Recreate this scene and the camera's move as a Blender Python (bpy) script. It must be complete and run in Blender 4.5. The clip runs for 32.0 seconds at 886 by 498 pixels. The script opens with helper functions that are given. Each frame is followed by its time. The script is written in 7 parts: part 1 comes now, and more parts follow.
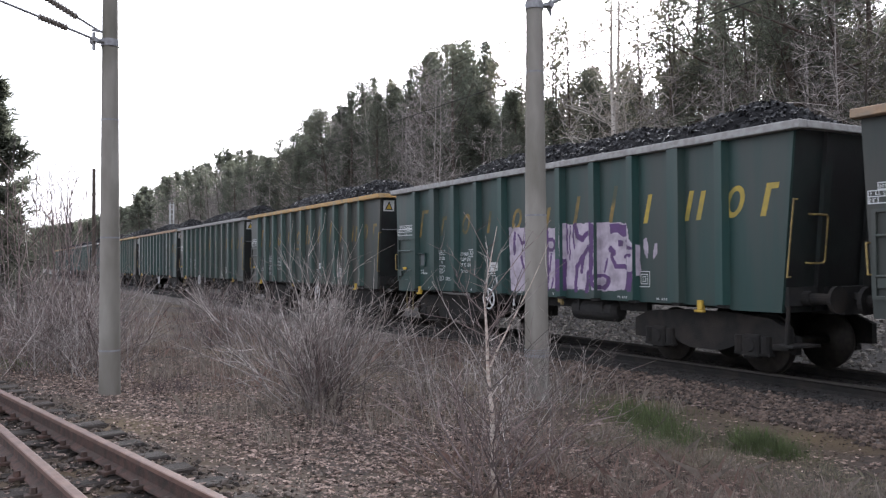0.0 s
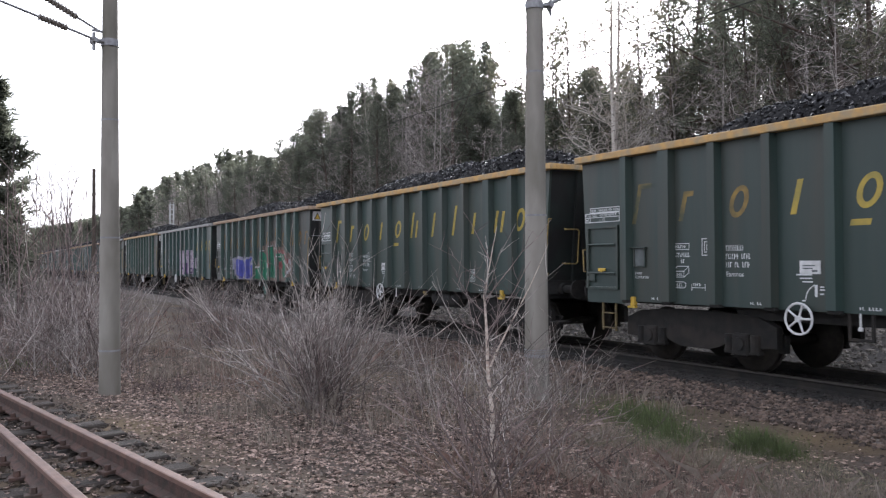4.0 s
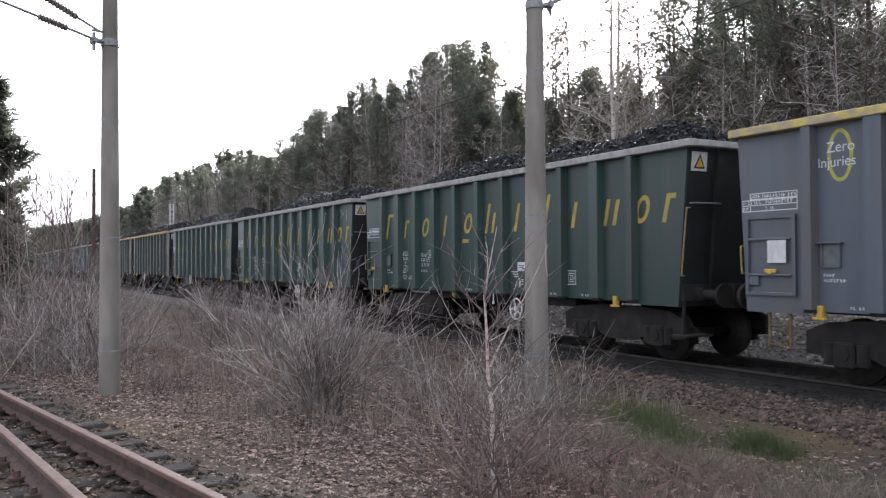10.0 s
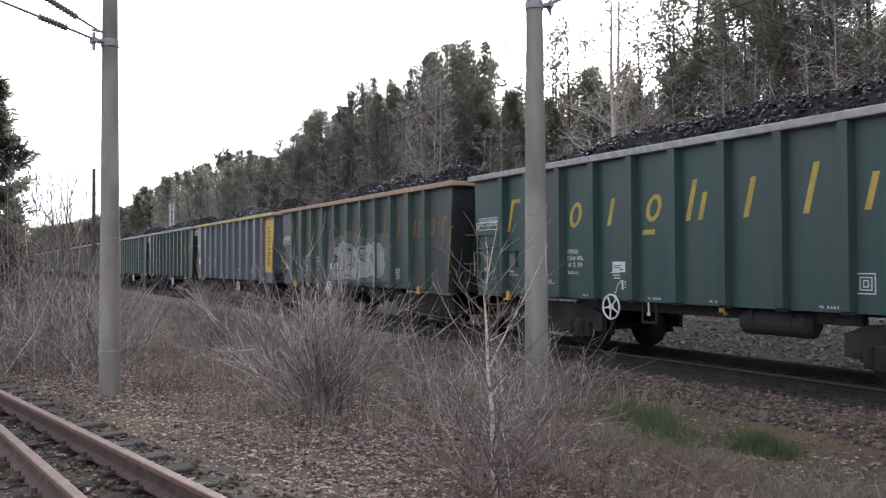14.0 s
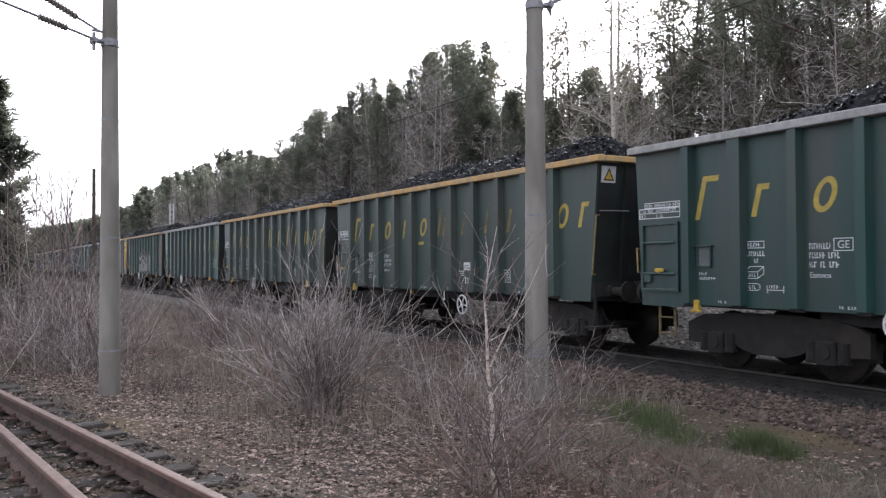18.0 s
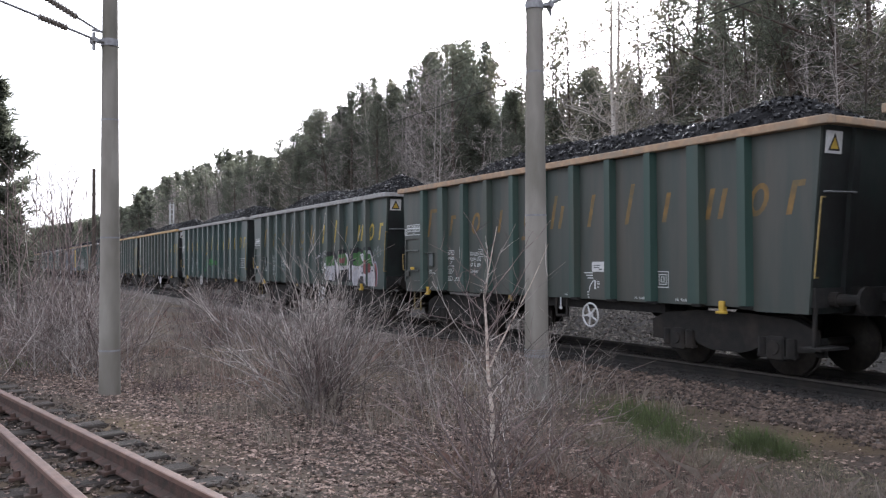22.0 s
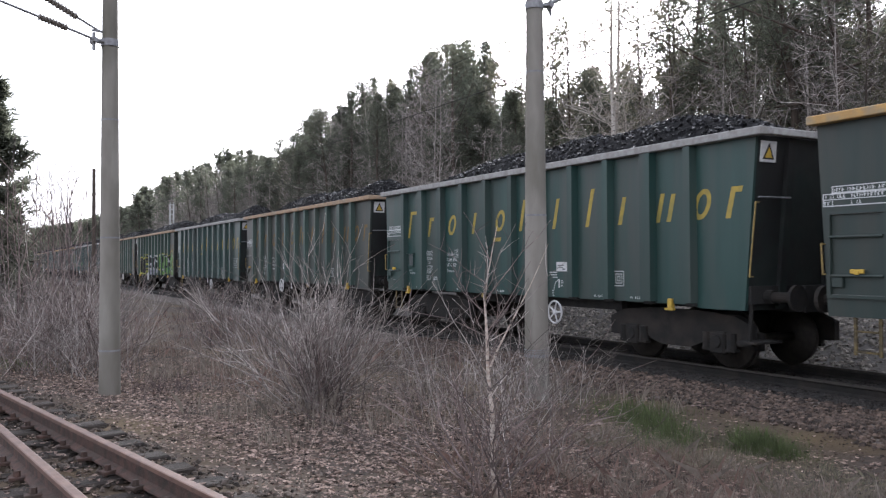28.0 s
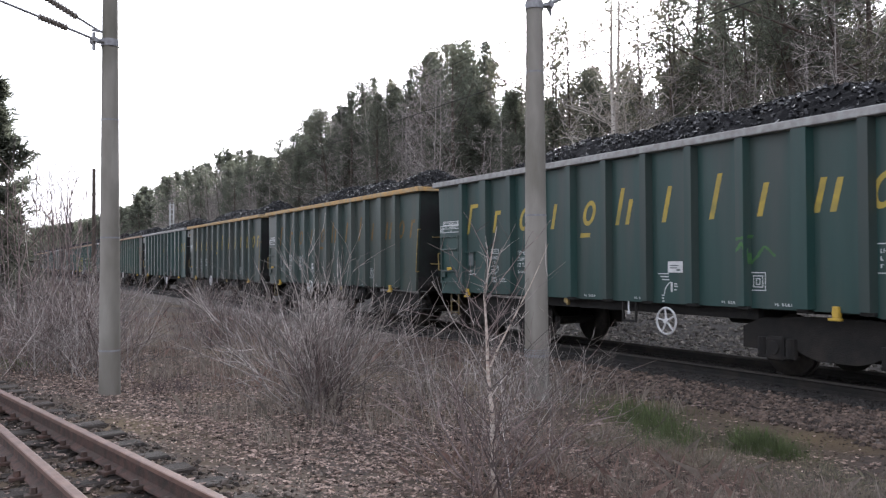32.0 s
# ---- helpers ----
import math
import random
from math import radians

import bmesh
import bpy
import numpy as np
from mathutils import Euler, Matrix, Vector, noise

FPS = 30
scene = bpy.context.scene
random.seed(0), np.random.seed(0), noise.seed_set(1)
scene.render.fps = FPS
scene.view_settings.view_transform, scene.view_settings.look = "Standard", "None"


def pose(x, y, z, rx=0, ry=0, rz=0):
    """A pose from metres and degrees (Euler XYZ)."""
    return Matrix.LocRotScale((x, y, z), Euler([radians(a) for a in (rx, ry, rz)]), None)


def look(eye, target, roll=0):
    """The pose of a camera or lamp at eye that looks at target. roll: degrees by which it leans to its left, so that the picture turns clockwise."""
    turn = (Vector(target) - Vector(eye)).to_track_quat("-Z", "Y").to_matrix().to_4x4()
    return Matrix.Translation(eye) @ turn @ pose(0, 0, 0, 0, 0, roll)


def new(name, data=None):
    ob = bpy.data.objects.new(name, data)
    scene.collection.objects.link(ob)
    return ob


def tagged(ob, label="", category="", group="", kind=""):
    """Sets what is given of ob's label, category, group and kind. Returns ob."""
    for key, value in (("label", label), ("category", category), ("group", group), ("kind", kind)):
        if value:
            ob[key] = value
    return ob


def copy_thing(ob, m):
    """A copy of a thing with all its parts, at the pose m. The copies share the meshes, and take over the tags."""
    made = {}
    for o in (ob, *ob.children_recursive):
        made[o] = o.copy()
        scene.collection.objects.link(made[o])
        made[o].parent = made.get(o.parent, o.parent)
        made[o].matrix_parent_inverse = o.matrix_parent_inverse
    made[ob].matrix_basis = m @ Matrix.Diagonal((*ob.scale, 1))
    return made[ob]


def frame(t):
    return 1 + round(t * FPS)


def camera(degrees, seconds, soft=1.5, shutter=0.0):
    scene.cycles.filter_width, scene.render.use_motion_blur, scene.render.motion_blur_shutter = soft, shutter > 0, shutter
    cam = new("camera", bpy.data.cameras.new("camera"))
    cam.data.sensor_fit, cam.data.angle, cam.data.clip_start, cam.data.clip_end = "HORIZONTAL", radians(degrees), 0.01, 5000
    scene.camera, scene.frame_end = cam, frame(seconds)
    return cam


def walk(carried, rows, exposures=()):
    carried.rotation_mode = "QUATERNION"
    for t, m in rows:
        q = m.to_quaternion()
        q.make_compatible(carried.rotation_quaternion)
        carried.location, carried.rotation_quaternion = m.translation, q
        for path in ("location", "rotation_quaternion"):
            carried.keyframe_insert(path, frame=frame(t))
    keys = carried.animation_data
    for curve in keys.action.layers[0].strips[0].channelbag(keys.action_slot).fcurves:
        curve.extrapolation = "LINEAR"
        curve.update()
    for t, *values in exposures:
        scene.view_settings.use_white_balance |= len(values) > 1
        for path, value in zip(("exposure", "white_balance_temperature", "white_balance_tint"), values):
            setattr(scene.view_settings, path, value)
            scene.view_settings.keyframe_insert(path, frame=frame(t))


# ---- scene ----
cam = camera(56.0, 32.0, soft=1.25, shutter=0.06)
EYE = (0.0, 0.0, 1.53)
AIM = (-math.cos(radians(29.34)), math.sin(radians(29.34)), math.tan(radians(0.93)))
CAM_POSE = look(EYE, (EYE[0] + AIM[0] * 10, EYE[1] + AIM[1] * 10, EYE[2] + AIM[2] * 10), roll=-0.3)
walk(cam, [(0.0, CAM_POSE), (32.0, CAM_POSE)], exposures=[(0.0, 1.21, 6000, 13), (32.0, 1.21, 6000, 13)])

# ---------------------------------------------------------------- world, sun
SUN_AZ, SUN_EL = radians(143.0), radians(16.5)     # azimuth measured from +X towards +Y
world = bpy.data.worlds.new("world")
scene.world = world
world.use_nodes = True
wn, wl = world.node_tree.nodes, world.node_tree.links
wn.clear()
sky = wn.new("ShaderNodeTexSky")
sky.sky_type = "NISHITA"
sky.sun_disc = False
sky.sun_elevation = SUN_EL
sky.sun_rotation = radians(90) - SUN_AZ
sky.air_density, sky.dust_density, sky.ozone_density = 1.0, 4.0, 1.0
hs = wn.new("ShaderNodeHueSaturation")
hs.inputs["Saturation"].default_value = 0.2
cloud = wn.new("ShaderNodeMix")
cloud.data_type = "RGBA"
cloud.inputs["Factor"].default_value = 0.4
cloud.inputs["B"].default_value = (8.5, 8.5, 9.0, 1)
bg = wn.new("ShaderNodeBackground")
bg.inputs["Strength"].default_value = 0.13
wo = wn.new("ShaderNodeOutputWorld")
wl.new(sky.outputs[0], hs.inputs["Color"])
wl.new(hs.outputs[0], cloud.inputs["A"])
wl.new(cloud.outputs["Result"], bg.inputs["Color"])
wl.new(bg.outputs[0], wo.inputs[0])

sun_data = bpy.data.lights.new("sun", "SUN")
sun_data.energy, sun_data.angle, sun_data.color = 4.2, radians(8), (1.0, 0.95, 0.87)
sun = new("sun", sun_data)
sd = Vector((math.cos(SUN_AZ) * math.cos(SUN_EL), math.sin(SUN_AZ) * math.cos(SUN_EL), math.sin(SUN_EL)))
sun.matrix_world = look(sd * 200, (0, 0, 0))


# ---------------------------------------------------------------- materials
def mat(name, a, b, scale=6.0, rough=0.85, metal=0.0, bump=0.3, bscale=60.0, stretch=(1, 1, 1), c=None, cscale=1.2,
        camount=(0.5, 0.7), tint=0.0, contrast=(0.35, 0.65), spec=0.5, island=0.0, trans=0.0, veil=0.0):
    """A noise-mixed surface: a and b in grain, c in large patches; tint: lightness spread between objects; last, a
    grazing sheen in place of haze.
    """
    m = bpy.data.materials.new(name)
    m.use_nodes = True
    n, l = m.node_tree.nodes, m.node_tree.links
    p = n["Principled BSDF"]
    p.inputs["Roughness"].default_value, p.inputs["Metallic"].default_value = rough, metal
    p.inputs["Specular IOR Level"].default_value = spec
    # pale sheen at grazing angles, standing in for haze over the distant wagons
    if veil:
        p.inputs["Sheen Weight"].default_value, p.inputs["Sheen Roughness"].default_value = veil, 0.17
        p.inputs["Sheen Tint"].default_value = (0.95, 0.9, 0.9, 1)
    tc, info = n.new("ShaderNodeTexCoord"), n.new("ShaderNodeObjectInfo")
    off = n.new("ShaderNodeVectorMath")
    off.operation = "MULTIPLY_ADD"
    off.inputs[1].default_value = stretch
    comb = n.new("ShaderNodeCombineXYZ")
    rnd = n.new("ShaderNodeMath")
    rnd.operation = "MULTIPLY"
    rnd.inputs[1].default_value = 37.0
    l.new(info.outputs["Random"], rnd.inputs[0])
    for k in range(3):
        l.new(rnd.outputs[0], comb.inputs[k])
    l.new(tc.outputs["Object"], off.inputs[0])
    l.new(comb.outputs[0], off.inputs[2])

    def ramp(sc, lo, hi, detail=5.0):
        t = n.new("ShaderNodeTexNoise")
        t.inputs["Scale"].default_value, t.inputs["Detail"].default_value = sc, detail
        l.new(off.outputs[0], t.inputs["Vector"])
        r = n.new("ShaderNodeMapRange")
        r.inputs["From Min"].default_value, r.inputs["From Max"].default_value = lo, hi
        l.new(t.outputs[0], r.inputs[0])
        return r.outputs[0]

    def mix(f, x, y):
        q = n.new("ShaderNodeMix")
        q.data_type = "RGBA"
        l.new(f, q.inputs["Factor"])
        for s, v in (("A", x), ("B", y)):
            if isinstance(v, tuple):
                q.inputs[s].default_value = (*v, 1)
            else:
                l.new(v, q.inputs[s])
        return q.outputs["Result"]

    col = mix(ramp(scale, *contrast), a, b)
    if c:
        col = mix(ramp(cscale, *camount), col, c)
    for amount, source in ((tint, info.outputs["Random"]), (island, None)):
        if amount:
            if source is None:
                source = n.new("ShaderNodeNewGeometry").outputs["Random Per Island"]
            r = n.new("ShaderNodeMapRange")
            r.inputs["To Min"].default_value, r.inputs["To Max"].default_value = 1 - amount, 1 + amount
            l.new(source, r.inputs[0])
            h = n.new("ShaderNodeHueSaturation")
            l.new(r.outputs[0], h.inputs["Value"])
            l.new(col, h.inputs["Color"])
            col = h.outputs[0]
    l.new(col, p.inputs["Base Color"])
    if bump:
        t = n.new("ShaderNodeTexNoise")
        t.inputs["Scale"].default_value, t.inputs["Detail"].default_value = bscale, 4.0
        l.new(off.outputs[0], t.inputs["Vector"])
        bu = n.new("ShaderNodeBump")
        bu.inputs["Strength"].default_value, bu.inputs["Distance"].default_value = bump, 0.02
        l.new(t.outputs[0], bu.inputs["Height"])
        l.new(bu.outputs[0], p.inputs["Normal"])
    if trans:
        tr = n.new("ShaderNodeBsdfTranslucent")
        l.new(col, tr.inputs[0])
        ms = n.new("ShaderNodeMixShader")
        ms.inputs[0].default_value = trans
        l.new(p.outputs[0], ms.inputs[1])
        l.new(tr.outputs[0], ms.inputs[2])
        l.new(ms.outputs[0], n["Material Output"].inputs[0])
    return m


STREAK = (1.0, 1.0, 0.12)
GREEN = mat("green_paint", (0.013, 0.044, 0.039), (0.018, 0.052, 0.046), 5, 0.42, bump=0.14, bscale=9, stretch=STREAK,
            c=(0.036, 0.05, 0.045), cscale=2.2, camount=(0.4, 0.66), tint=0.18, veil=0.7)
FOREST = mat("dark_green_paint", (0.024, 0.043, 0.038), (0.031, 0.049, 0.043), 5, 0.45, bump=0.1, bscale=9, stretch=STREAK,
             c=(0.045, 0.05, 0.041), cscale=2.3, camount=(0.44, 0.7), tint=0.16, veil=0.7)
OLIVE = mat("weathered_green_paint", (0.031, 0.042, 0.037), (0.042, 0.049, 0.043), 5, 0.5, bump=0.1, bscale=9, stretch=STREAK,
            c=(0.061, 0.058, 0.049), cscale=2.4, camount=(0.45, 0.7), tint=0.18, veil=0.7)
RIBGREEN = mat("rib_green_paint", (0.022, 0.054, 0.044), (0.03, 0.06, 0.049), 5, 0.5, bump=0.1, bscale=9, stretch=STREAK, c=(0.05, 0.055, 0.043), cscale=2, camount=(0.5, 0.75), tint=0.15, veil=0.7)
GREY = mat("grey_paint", (0.076, 0.09, 0.112), (0.092, 0.104, 0.126), 5, 0.42, bump=0.08, bscale=9, stretch=STREAK,
           c=(0.1, 0.096, 0.094), cscale=2.2, camount=(0.5, 0.75), veil=0.7)
RIM_GREY = mat("rim_grey", (0.34, 0.34, 0.33), (0.24, 0.23, 0.22), 9, 0.7, bump=0.2, bscale=30)
RIM_RUST = mat("rim_rust", (0.41, 0.285, 0.18), (0.31, 0.205, 0.13), 9, 0.8, bump=0.3, bscale=30, c=(0.27, 0.215, 0.16), cscale=5, camount=(0.42, 0.66))
RIM_TAN = mat("rim_tan", (0.50, 0.31, 0.11), (0.42, 0.26, 0.10), 9, 0.75, bump=0.25, bscale=30, c=(0.31, 0.25, 0.16), cscale=5, camount=(0.42, 0.66))
RIM_YELLOW = mat("rim_yellow", (0.56, 0.45, 0.09), (0.45, 0.37, 0.13), 9, 0.7, bump=0.25, bscale=30, c=(0.33, 0.28, 0.2), cscale=5, camount=(0.38, 0.58))
BLACK = mat("black_grime", (0.012, 0.012, 0.012), (0.022, 0.02, 0.018), 8, 0.85, bump=0.3, bscale=40)
GRIME = mat("bogie_grime", (0.008, 0.0075, 0.007), (0.015, 0.013, 0.011), 7, 0.9, bump=0.4, bscale=50, c=(0.032, 0.025, 0.02), cscale=2)
STEEL = mat("wheel_steel", (0.03, 0.026, 0.023), (0.05, 0.043, 0.036), 12, 0.6, metal=0.4, bump=0.1)
RAILING = mat("railing_ochre", (0.33, 0.235, 0.07), (0.16, 0.115, 0.05), 12, 0.6, bump=0.1)
STEP = mat("worn_step_yellow", (0.17, 0.125, 0.05), (0.07, 0.055, 0.03), 9, 0.75, bump=0.2)
YEL = mat("yellow_paint", (0.57, 0.38, 0.045), (0.44, 0.29, 0.045), 12, 0.55, bump=0.1)
LETTER = mat("letter_yellow", (0.43, 0.315, 0.05), (0.31, 0.24, 0.055), 7, 0.6, bump=0.05, c=(0.2, 0.19, 0.06), cscale=3, camount=(0.5, 0.8))
LETTER_ORANGE = mat("letter_rusty", (0.22, 0.13, 0.038), (0.135, 0.088, 0.036), 7, 0.7, bump=0.05, c=(0.1, 0.085, 0.045), cscale=3, camount=(0.45, 0.72))
LETTER_DIM = mat("letter_faded", (0.27, 0.18, 0.045), (0.17, 0.12, 0.045), 7, 0.7, bump=0.05, c=(0.06, 0.07, 0.045), cscale=2, camount=(0.42, 0.62))
WHITE = mat("white_paint", (0.62, 0.62, 0.62), (0.5, 0.5, 0.5), 10, 0.6, bump=0.05)
MARK = mat("stencil_white", (0.64, 0.66, 0.66), (0.5, 0.52, 0.52), 14, 0.7, bump=0.0)
COAL = mat("coal", (0.008, 0.008, 0.010), (0.015, 0.015, 0.018), 14, 0.3, bump=0.5, bscale=40, island=0.7, spec=0.45)
COALDUST = mat("coal_dust", (0.006, 0.006, 0.007), (0.011, 0.011, 0.012), 14, 0.9, bump=0.6, bscale=30, spec=0.15)
CONCRETE = mat("concrete", (0.215, 0.198, 0.172), (0.275, 0.258, 0.23), 3, 0.9, bump=0.35, bscale=45, stretch=(1, 1, 0.3),
               c=(0.13, 0.122, 0.098), cscale=1.7, camount=(0.45, 0.68))
GALV = mat("galvanised", (0.28, 0.28, 0.29), (0.2, 0.2, 0.21), 20, 0.55, metal=0.5, bump=0.1)
MASTGREY = mat("mast_paint", (0.55, 0.55, 0.54), (0.45, 0.45, 0.44), 12, 0.6, bump=0.05)
SEAM = mat("seam_scratch", (0.2, 0.21, 0.22), (0.13, 0.14, 0.15), 9, 0.7, bump=0.1)
CARD = mat("label_card", (0.13, 0.145, 0.145), (0.09, 0.1, 0.1), 9, 0.8, bump=0.05)
CERAMIC = mat("insulator_brown", (0.12, 0.10, 0.09), (0.17, 0.15, 0.13), 20, 0.35, bump=0.0)
RAILHEAD = mat("rail_top", (0.15, 0.082, 0.06), (0.095, 0.052, 0.04), 9, 0.6, metal=0.1, bump=0.15, bscale=60)
RAILWEB = mat("rail_rust", (0.105, 0.058, 0.045), (0.042, 0.031, 0.026), 9, 0.85, bump=0.4, bscale=50, c=(0.072, 0.052, 0.042), cscale=3)
DARKBED = mat("dark_ballast", (0.03, 0.026, 0.022), (0.016, 0.014, 0.012), 16, 0.9, bump=1.0, bscale=26, c=(0.045, 0.038, 0.033), cscale=5)
END = mat("end_wall_dark", (0.012, 0.02, 0.018), (0.02, 0.024, 0.022), 4, 0.6, bump=0.15, bscale=12, c=(0.012, 0.012, 0.012), cscale=1.5, camount=(0.4, 0.6), tint=0.2)
SLEEPER = mat("old_sleeper_wood", (0.062, 0.05, 0.042), (0.03, 0.025, 0.022), 4, 0.95, bump=0.7, bscale=25, stretch=(1, 6, 6),
              c=(0.085, 0.075, 0.064), cscale=1.2, tint=0.25)
BALLAST = mat("ballast", (0.16, 0.13, 0.115), (0.07, 0.058, 0.05), 16, 0.95, bump=1.0, bscale=26, c=(0.2, 0.175, 0.155), cscale=6)
FARBALLAST = mat("far_ballast", (0.11, 0.1, 0.092), (0.055, 0.05, 0.046), 18, 0.95, bump=1.0, bscale=26)
STONE = mat("ballast_stone", (0.125, 0.09, 0.07), (0.05, 0.037, 0.031), 9, 0.92, bump=0.4, bscale=30, island=0.75)
STONE_DARK = mat("dark_stone", (0.028, 0.024, 0.021), (0.015, 0.013, 0.012), 9, 0.85, bump=0.4, bscale=30, island=0.6)
STONE_SIDING = mat("siding_stone", (0.13, 0.105, 0.088), (0.045, 0.036, 0.03), 9, 0.92, bump=0.4, bscale=30, island=0.7)
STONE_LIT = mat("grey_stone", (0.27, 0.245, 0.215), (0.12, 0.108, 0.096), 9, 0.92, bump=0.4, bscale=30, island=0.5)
SOIL = mat("soil_litter", (0.075, 0.053, 0.039), (0.033, 0.024, 0.019), 9, 0.97, bump=1.0, bscale=18, c=(0.108, 0.075, 0.037), cscale=0.6,
           camount=(0.44, 0.72))
LEAF = mat("dead_leaf", (0.36, 0.275, 0.232), (0.12, 0.083, 0.068), 12, 0.85, bump=0.2, island=0.95, trans=0.25)
DRYGRASS = mat("dry_grass", (0.31, 0.268, 0.225), (0.19, 0.16, 0.133), 8, 0.9, bump=0.0, island=0.4, trans=0.3)
WITHERED = mat("withered_grass", (0.235, 0.215, 0.155), (0.14, 0.128, 0.09), 8, 0.9, bump=0.0, island=0.5, trans=0.3)
REDGRASS = mat("russet_stalks", (0.28, 0.19, 0.158), (0.16, 0.105, 0.088), 8, 0.9, bump=0.0, island=0.4, trans=0.2)
GRASS = mat("green_grass", (0.118, 0.15, 0.06), (0.07, 0.095, 0.038), 8, 0.8, bump=0.0, island=0.35, trans=0.35)
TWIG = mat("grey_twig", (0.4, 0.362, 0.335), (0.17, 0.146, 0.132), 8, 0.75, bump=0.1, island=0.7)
TWIG_DARK = mat("brown_twig", (0.22, 0.172, 0.16), (0.1, 0.075, 0.07), 8, 0.8, bump=0.1, island=0.7)
SAPBARK = mat("young_birch_bark", (0.58, 0.51, 0.45), (0.36, 0.28, 0.235), 14, 0.8, bump=0.2, bscale=30, stretch=(1, 1, 2.5), c=(0.08, 0.065, 0.06), cscale=9, camount=(0.58, 0.64))
BIRCH = mat("birch_bark", (0.55, 0.51, 0.46), (0.36, 0.31, 0.27), 14, 0.8, bump=0.2, bscale=30, stretch=(1, 1, 2.5), c=(0.08, 0.07, 0.065), cscale=9,
            camount=(0.6, 0.66))
BARK = mat("pine_bark", (0.105, 0.08, 0.064), (0.06, 0.048, 0.04), 8, 0.95, bump=0.7, bscale=20, stretch=(1, 1, 0.35))
NEEDLE = mat("pine_needles", (0.145, 0.152, 0.115), (0.105, 0.115, 0.088), 1.5, 0.5, bump=0.0, island=0.45, tint=0.25, trans=0.7)
NEEDLE_DRY = mat("sparse_foliage", (0.17, 0.16, 0.11), (0.12, 0.115, 0.08), 1.5, 0.65, bump=0.0, island=0.4, tint=0.2, trans=0.5)
UNDER = mat("forest_floor", (0.06, 0.055, 0.035), (0.035, 0.034, 0.024), 3, 0.97, bump=0.8, bscale=6, c=(0.05, 0.06, 0.03), cscale=0.4)


# ---------------------------------------------------------------- mesh helpers
def mesh_object(name, verts, faces, material, parent=None, label="", smooth=False):
    me = bpy.data.meshes.new(name)
    me.from_pydata(verts, [], faces)
    me.materials.append(material)
    if smooth:
        me.polygons.foreach_set("use_smooth", [True] * len(me.polygons))
    me.update()
    ob = new(name, me)
    ob.parent = parent
    if label:
        ob["label"] = label
    return ob


def part(name, bm, material, parent=None, label="", smooth=False):
    """Links a bmesh as one mesh object under a thing or a part."""
    me = bpy.data.meshes.new(name)
    bm.to_mesh(me)
    bm.free()
    me.materials.append(material)
    if smooth:
        me.polygons.foreach_set("use_smooth", [True] * len(me.polygons))
    ob = new(name, me)
    ob.parent = parent
    if label:
        ob["label"] = label
    return ob


def shared(name, source, parent, m):
    """Another object on the same mesh."""
    ob = new(name, source.data)
    ob.parent = parent
    ob.matrix_basis = m
    return ob


def thing(name, label, category, group="", kind="", at=None):
    ob = new(name)
    ob.empty_display_size = 0.3
    if at is not None:
        ob.matrix_basis = at
    return tagged(ob, label, category, group, kind)


def box(bm, x0, x1, y0, y1, z0, z1, bevel=0.0):
    r = bmesh.ops.create_cube(bm, size=1.0)
    vs = r["verts"]
    for v in vs:
        v.co = Vector(((x0 + x1) / 2 + v.co.x * (x1 - x0), (y0 + y1) / 2 + v.co.y * (y1 - y0), (z0 + z1) / 2 + v.co.z * (z1 - z0)))
    if bevel:
        es = list({e for v in vs for e in v.link_edges})
        bmesh.ops.bevel(bm, geom=es, offset=bevel, segments=1, affect="EDGES")
    return bm


def cyl(bm, p, q, r0, r1=None, seg=12, caps=True):
    p, q = Vector(p), Vector(q)
    d = q - p
    m = Matrix.Translation((p + q) / 2) @ d.to_track_quat("Z", "Y").to_matrix().to_4x4()
    bmesh.ops.create_cone(bm, cap_ends=caps, segments=seg, radius1=r0, radius2=r0 if r1 is None else r1, depth=d.length, matrix=m)
    return bm


def prism(bm, pts, y0, y1):
    """Extrudes the outline pts, in x and z, from y0 to y1."""
    a = [bm.verts.new((x, y0, z)) for x, z in pts]
    b = [bm.verts.new((x, y1, z)) for x, z in pts]
    bm.faces.new(a)
    bm.faces.new(b[::-1])
    for i in range(len(pts)):
        j = (i + 1) % len(pts)
        bm.faces.new((a[j], a[i], b[i], b[j]))
    bmesh.ops.recalc_face_normals(bm, faces=bm.faces)
    return bm


def tubes(paths, sides=3):
    """Vertices and faces of many thin tapered tubes; a path is a list of (point, radius)."""
    verts, faces = [], []
    ring = [(math.cos(2 * math.pi * k / sides), math.sin(2 * math.pi * k / sides)) for k in range(sides)]
    for path in paths:
        base = len(verts)
        d = (path[-1][0] - path[0][0]).normalized()
        u = d.orthogonal().normalized()
        w = d.cross(u)
        for p, r in path:
            for c, s in ring:
                verts.append(p + u * (c * r) + w * (s * r))
        for i in range(len(path) - 1):
            for k in range(sides):
                a, b = base + i * sides + k, base + i * sides + (k + 1) % sides
                faces.append((a, b, b + sides, a + sides))
    return verts, faces


def grow(rng, p, d, length, r, steps=5, bend=0.15, up=0.0, taper=0.25):
    """One stem: points and radii along a bent line."""
    path = [(p.copy(), r)]
    d = d.normalized()
    for i in range(steps):
        d = (d + Vector((rng.gauss(0, bend), rng.gauss(0, bend), rng.gauss(0, bend) + up))).normalized()
        p = p + d * (length / steps)
        path.append((p.copy(), r * (1 - (1 - taper) * (i + 1) / steps)))
    return path


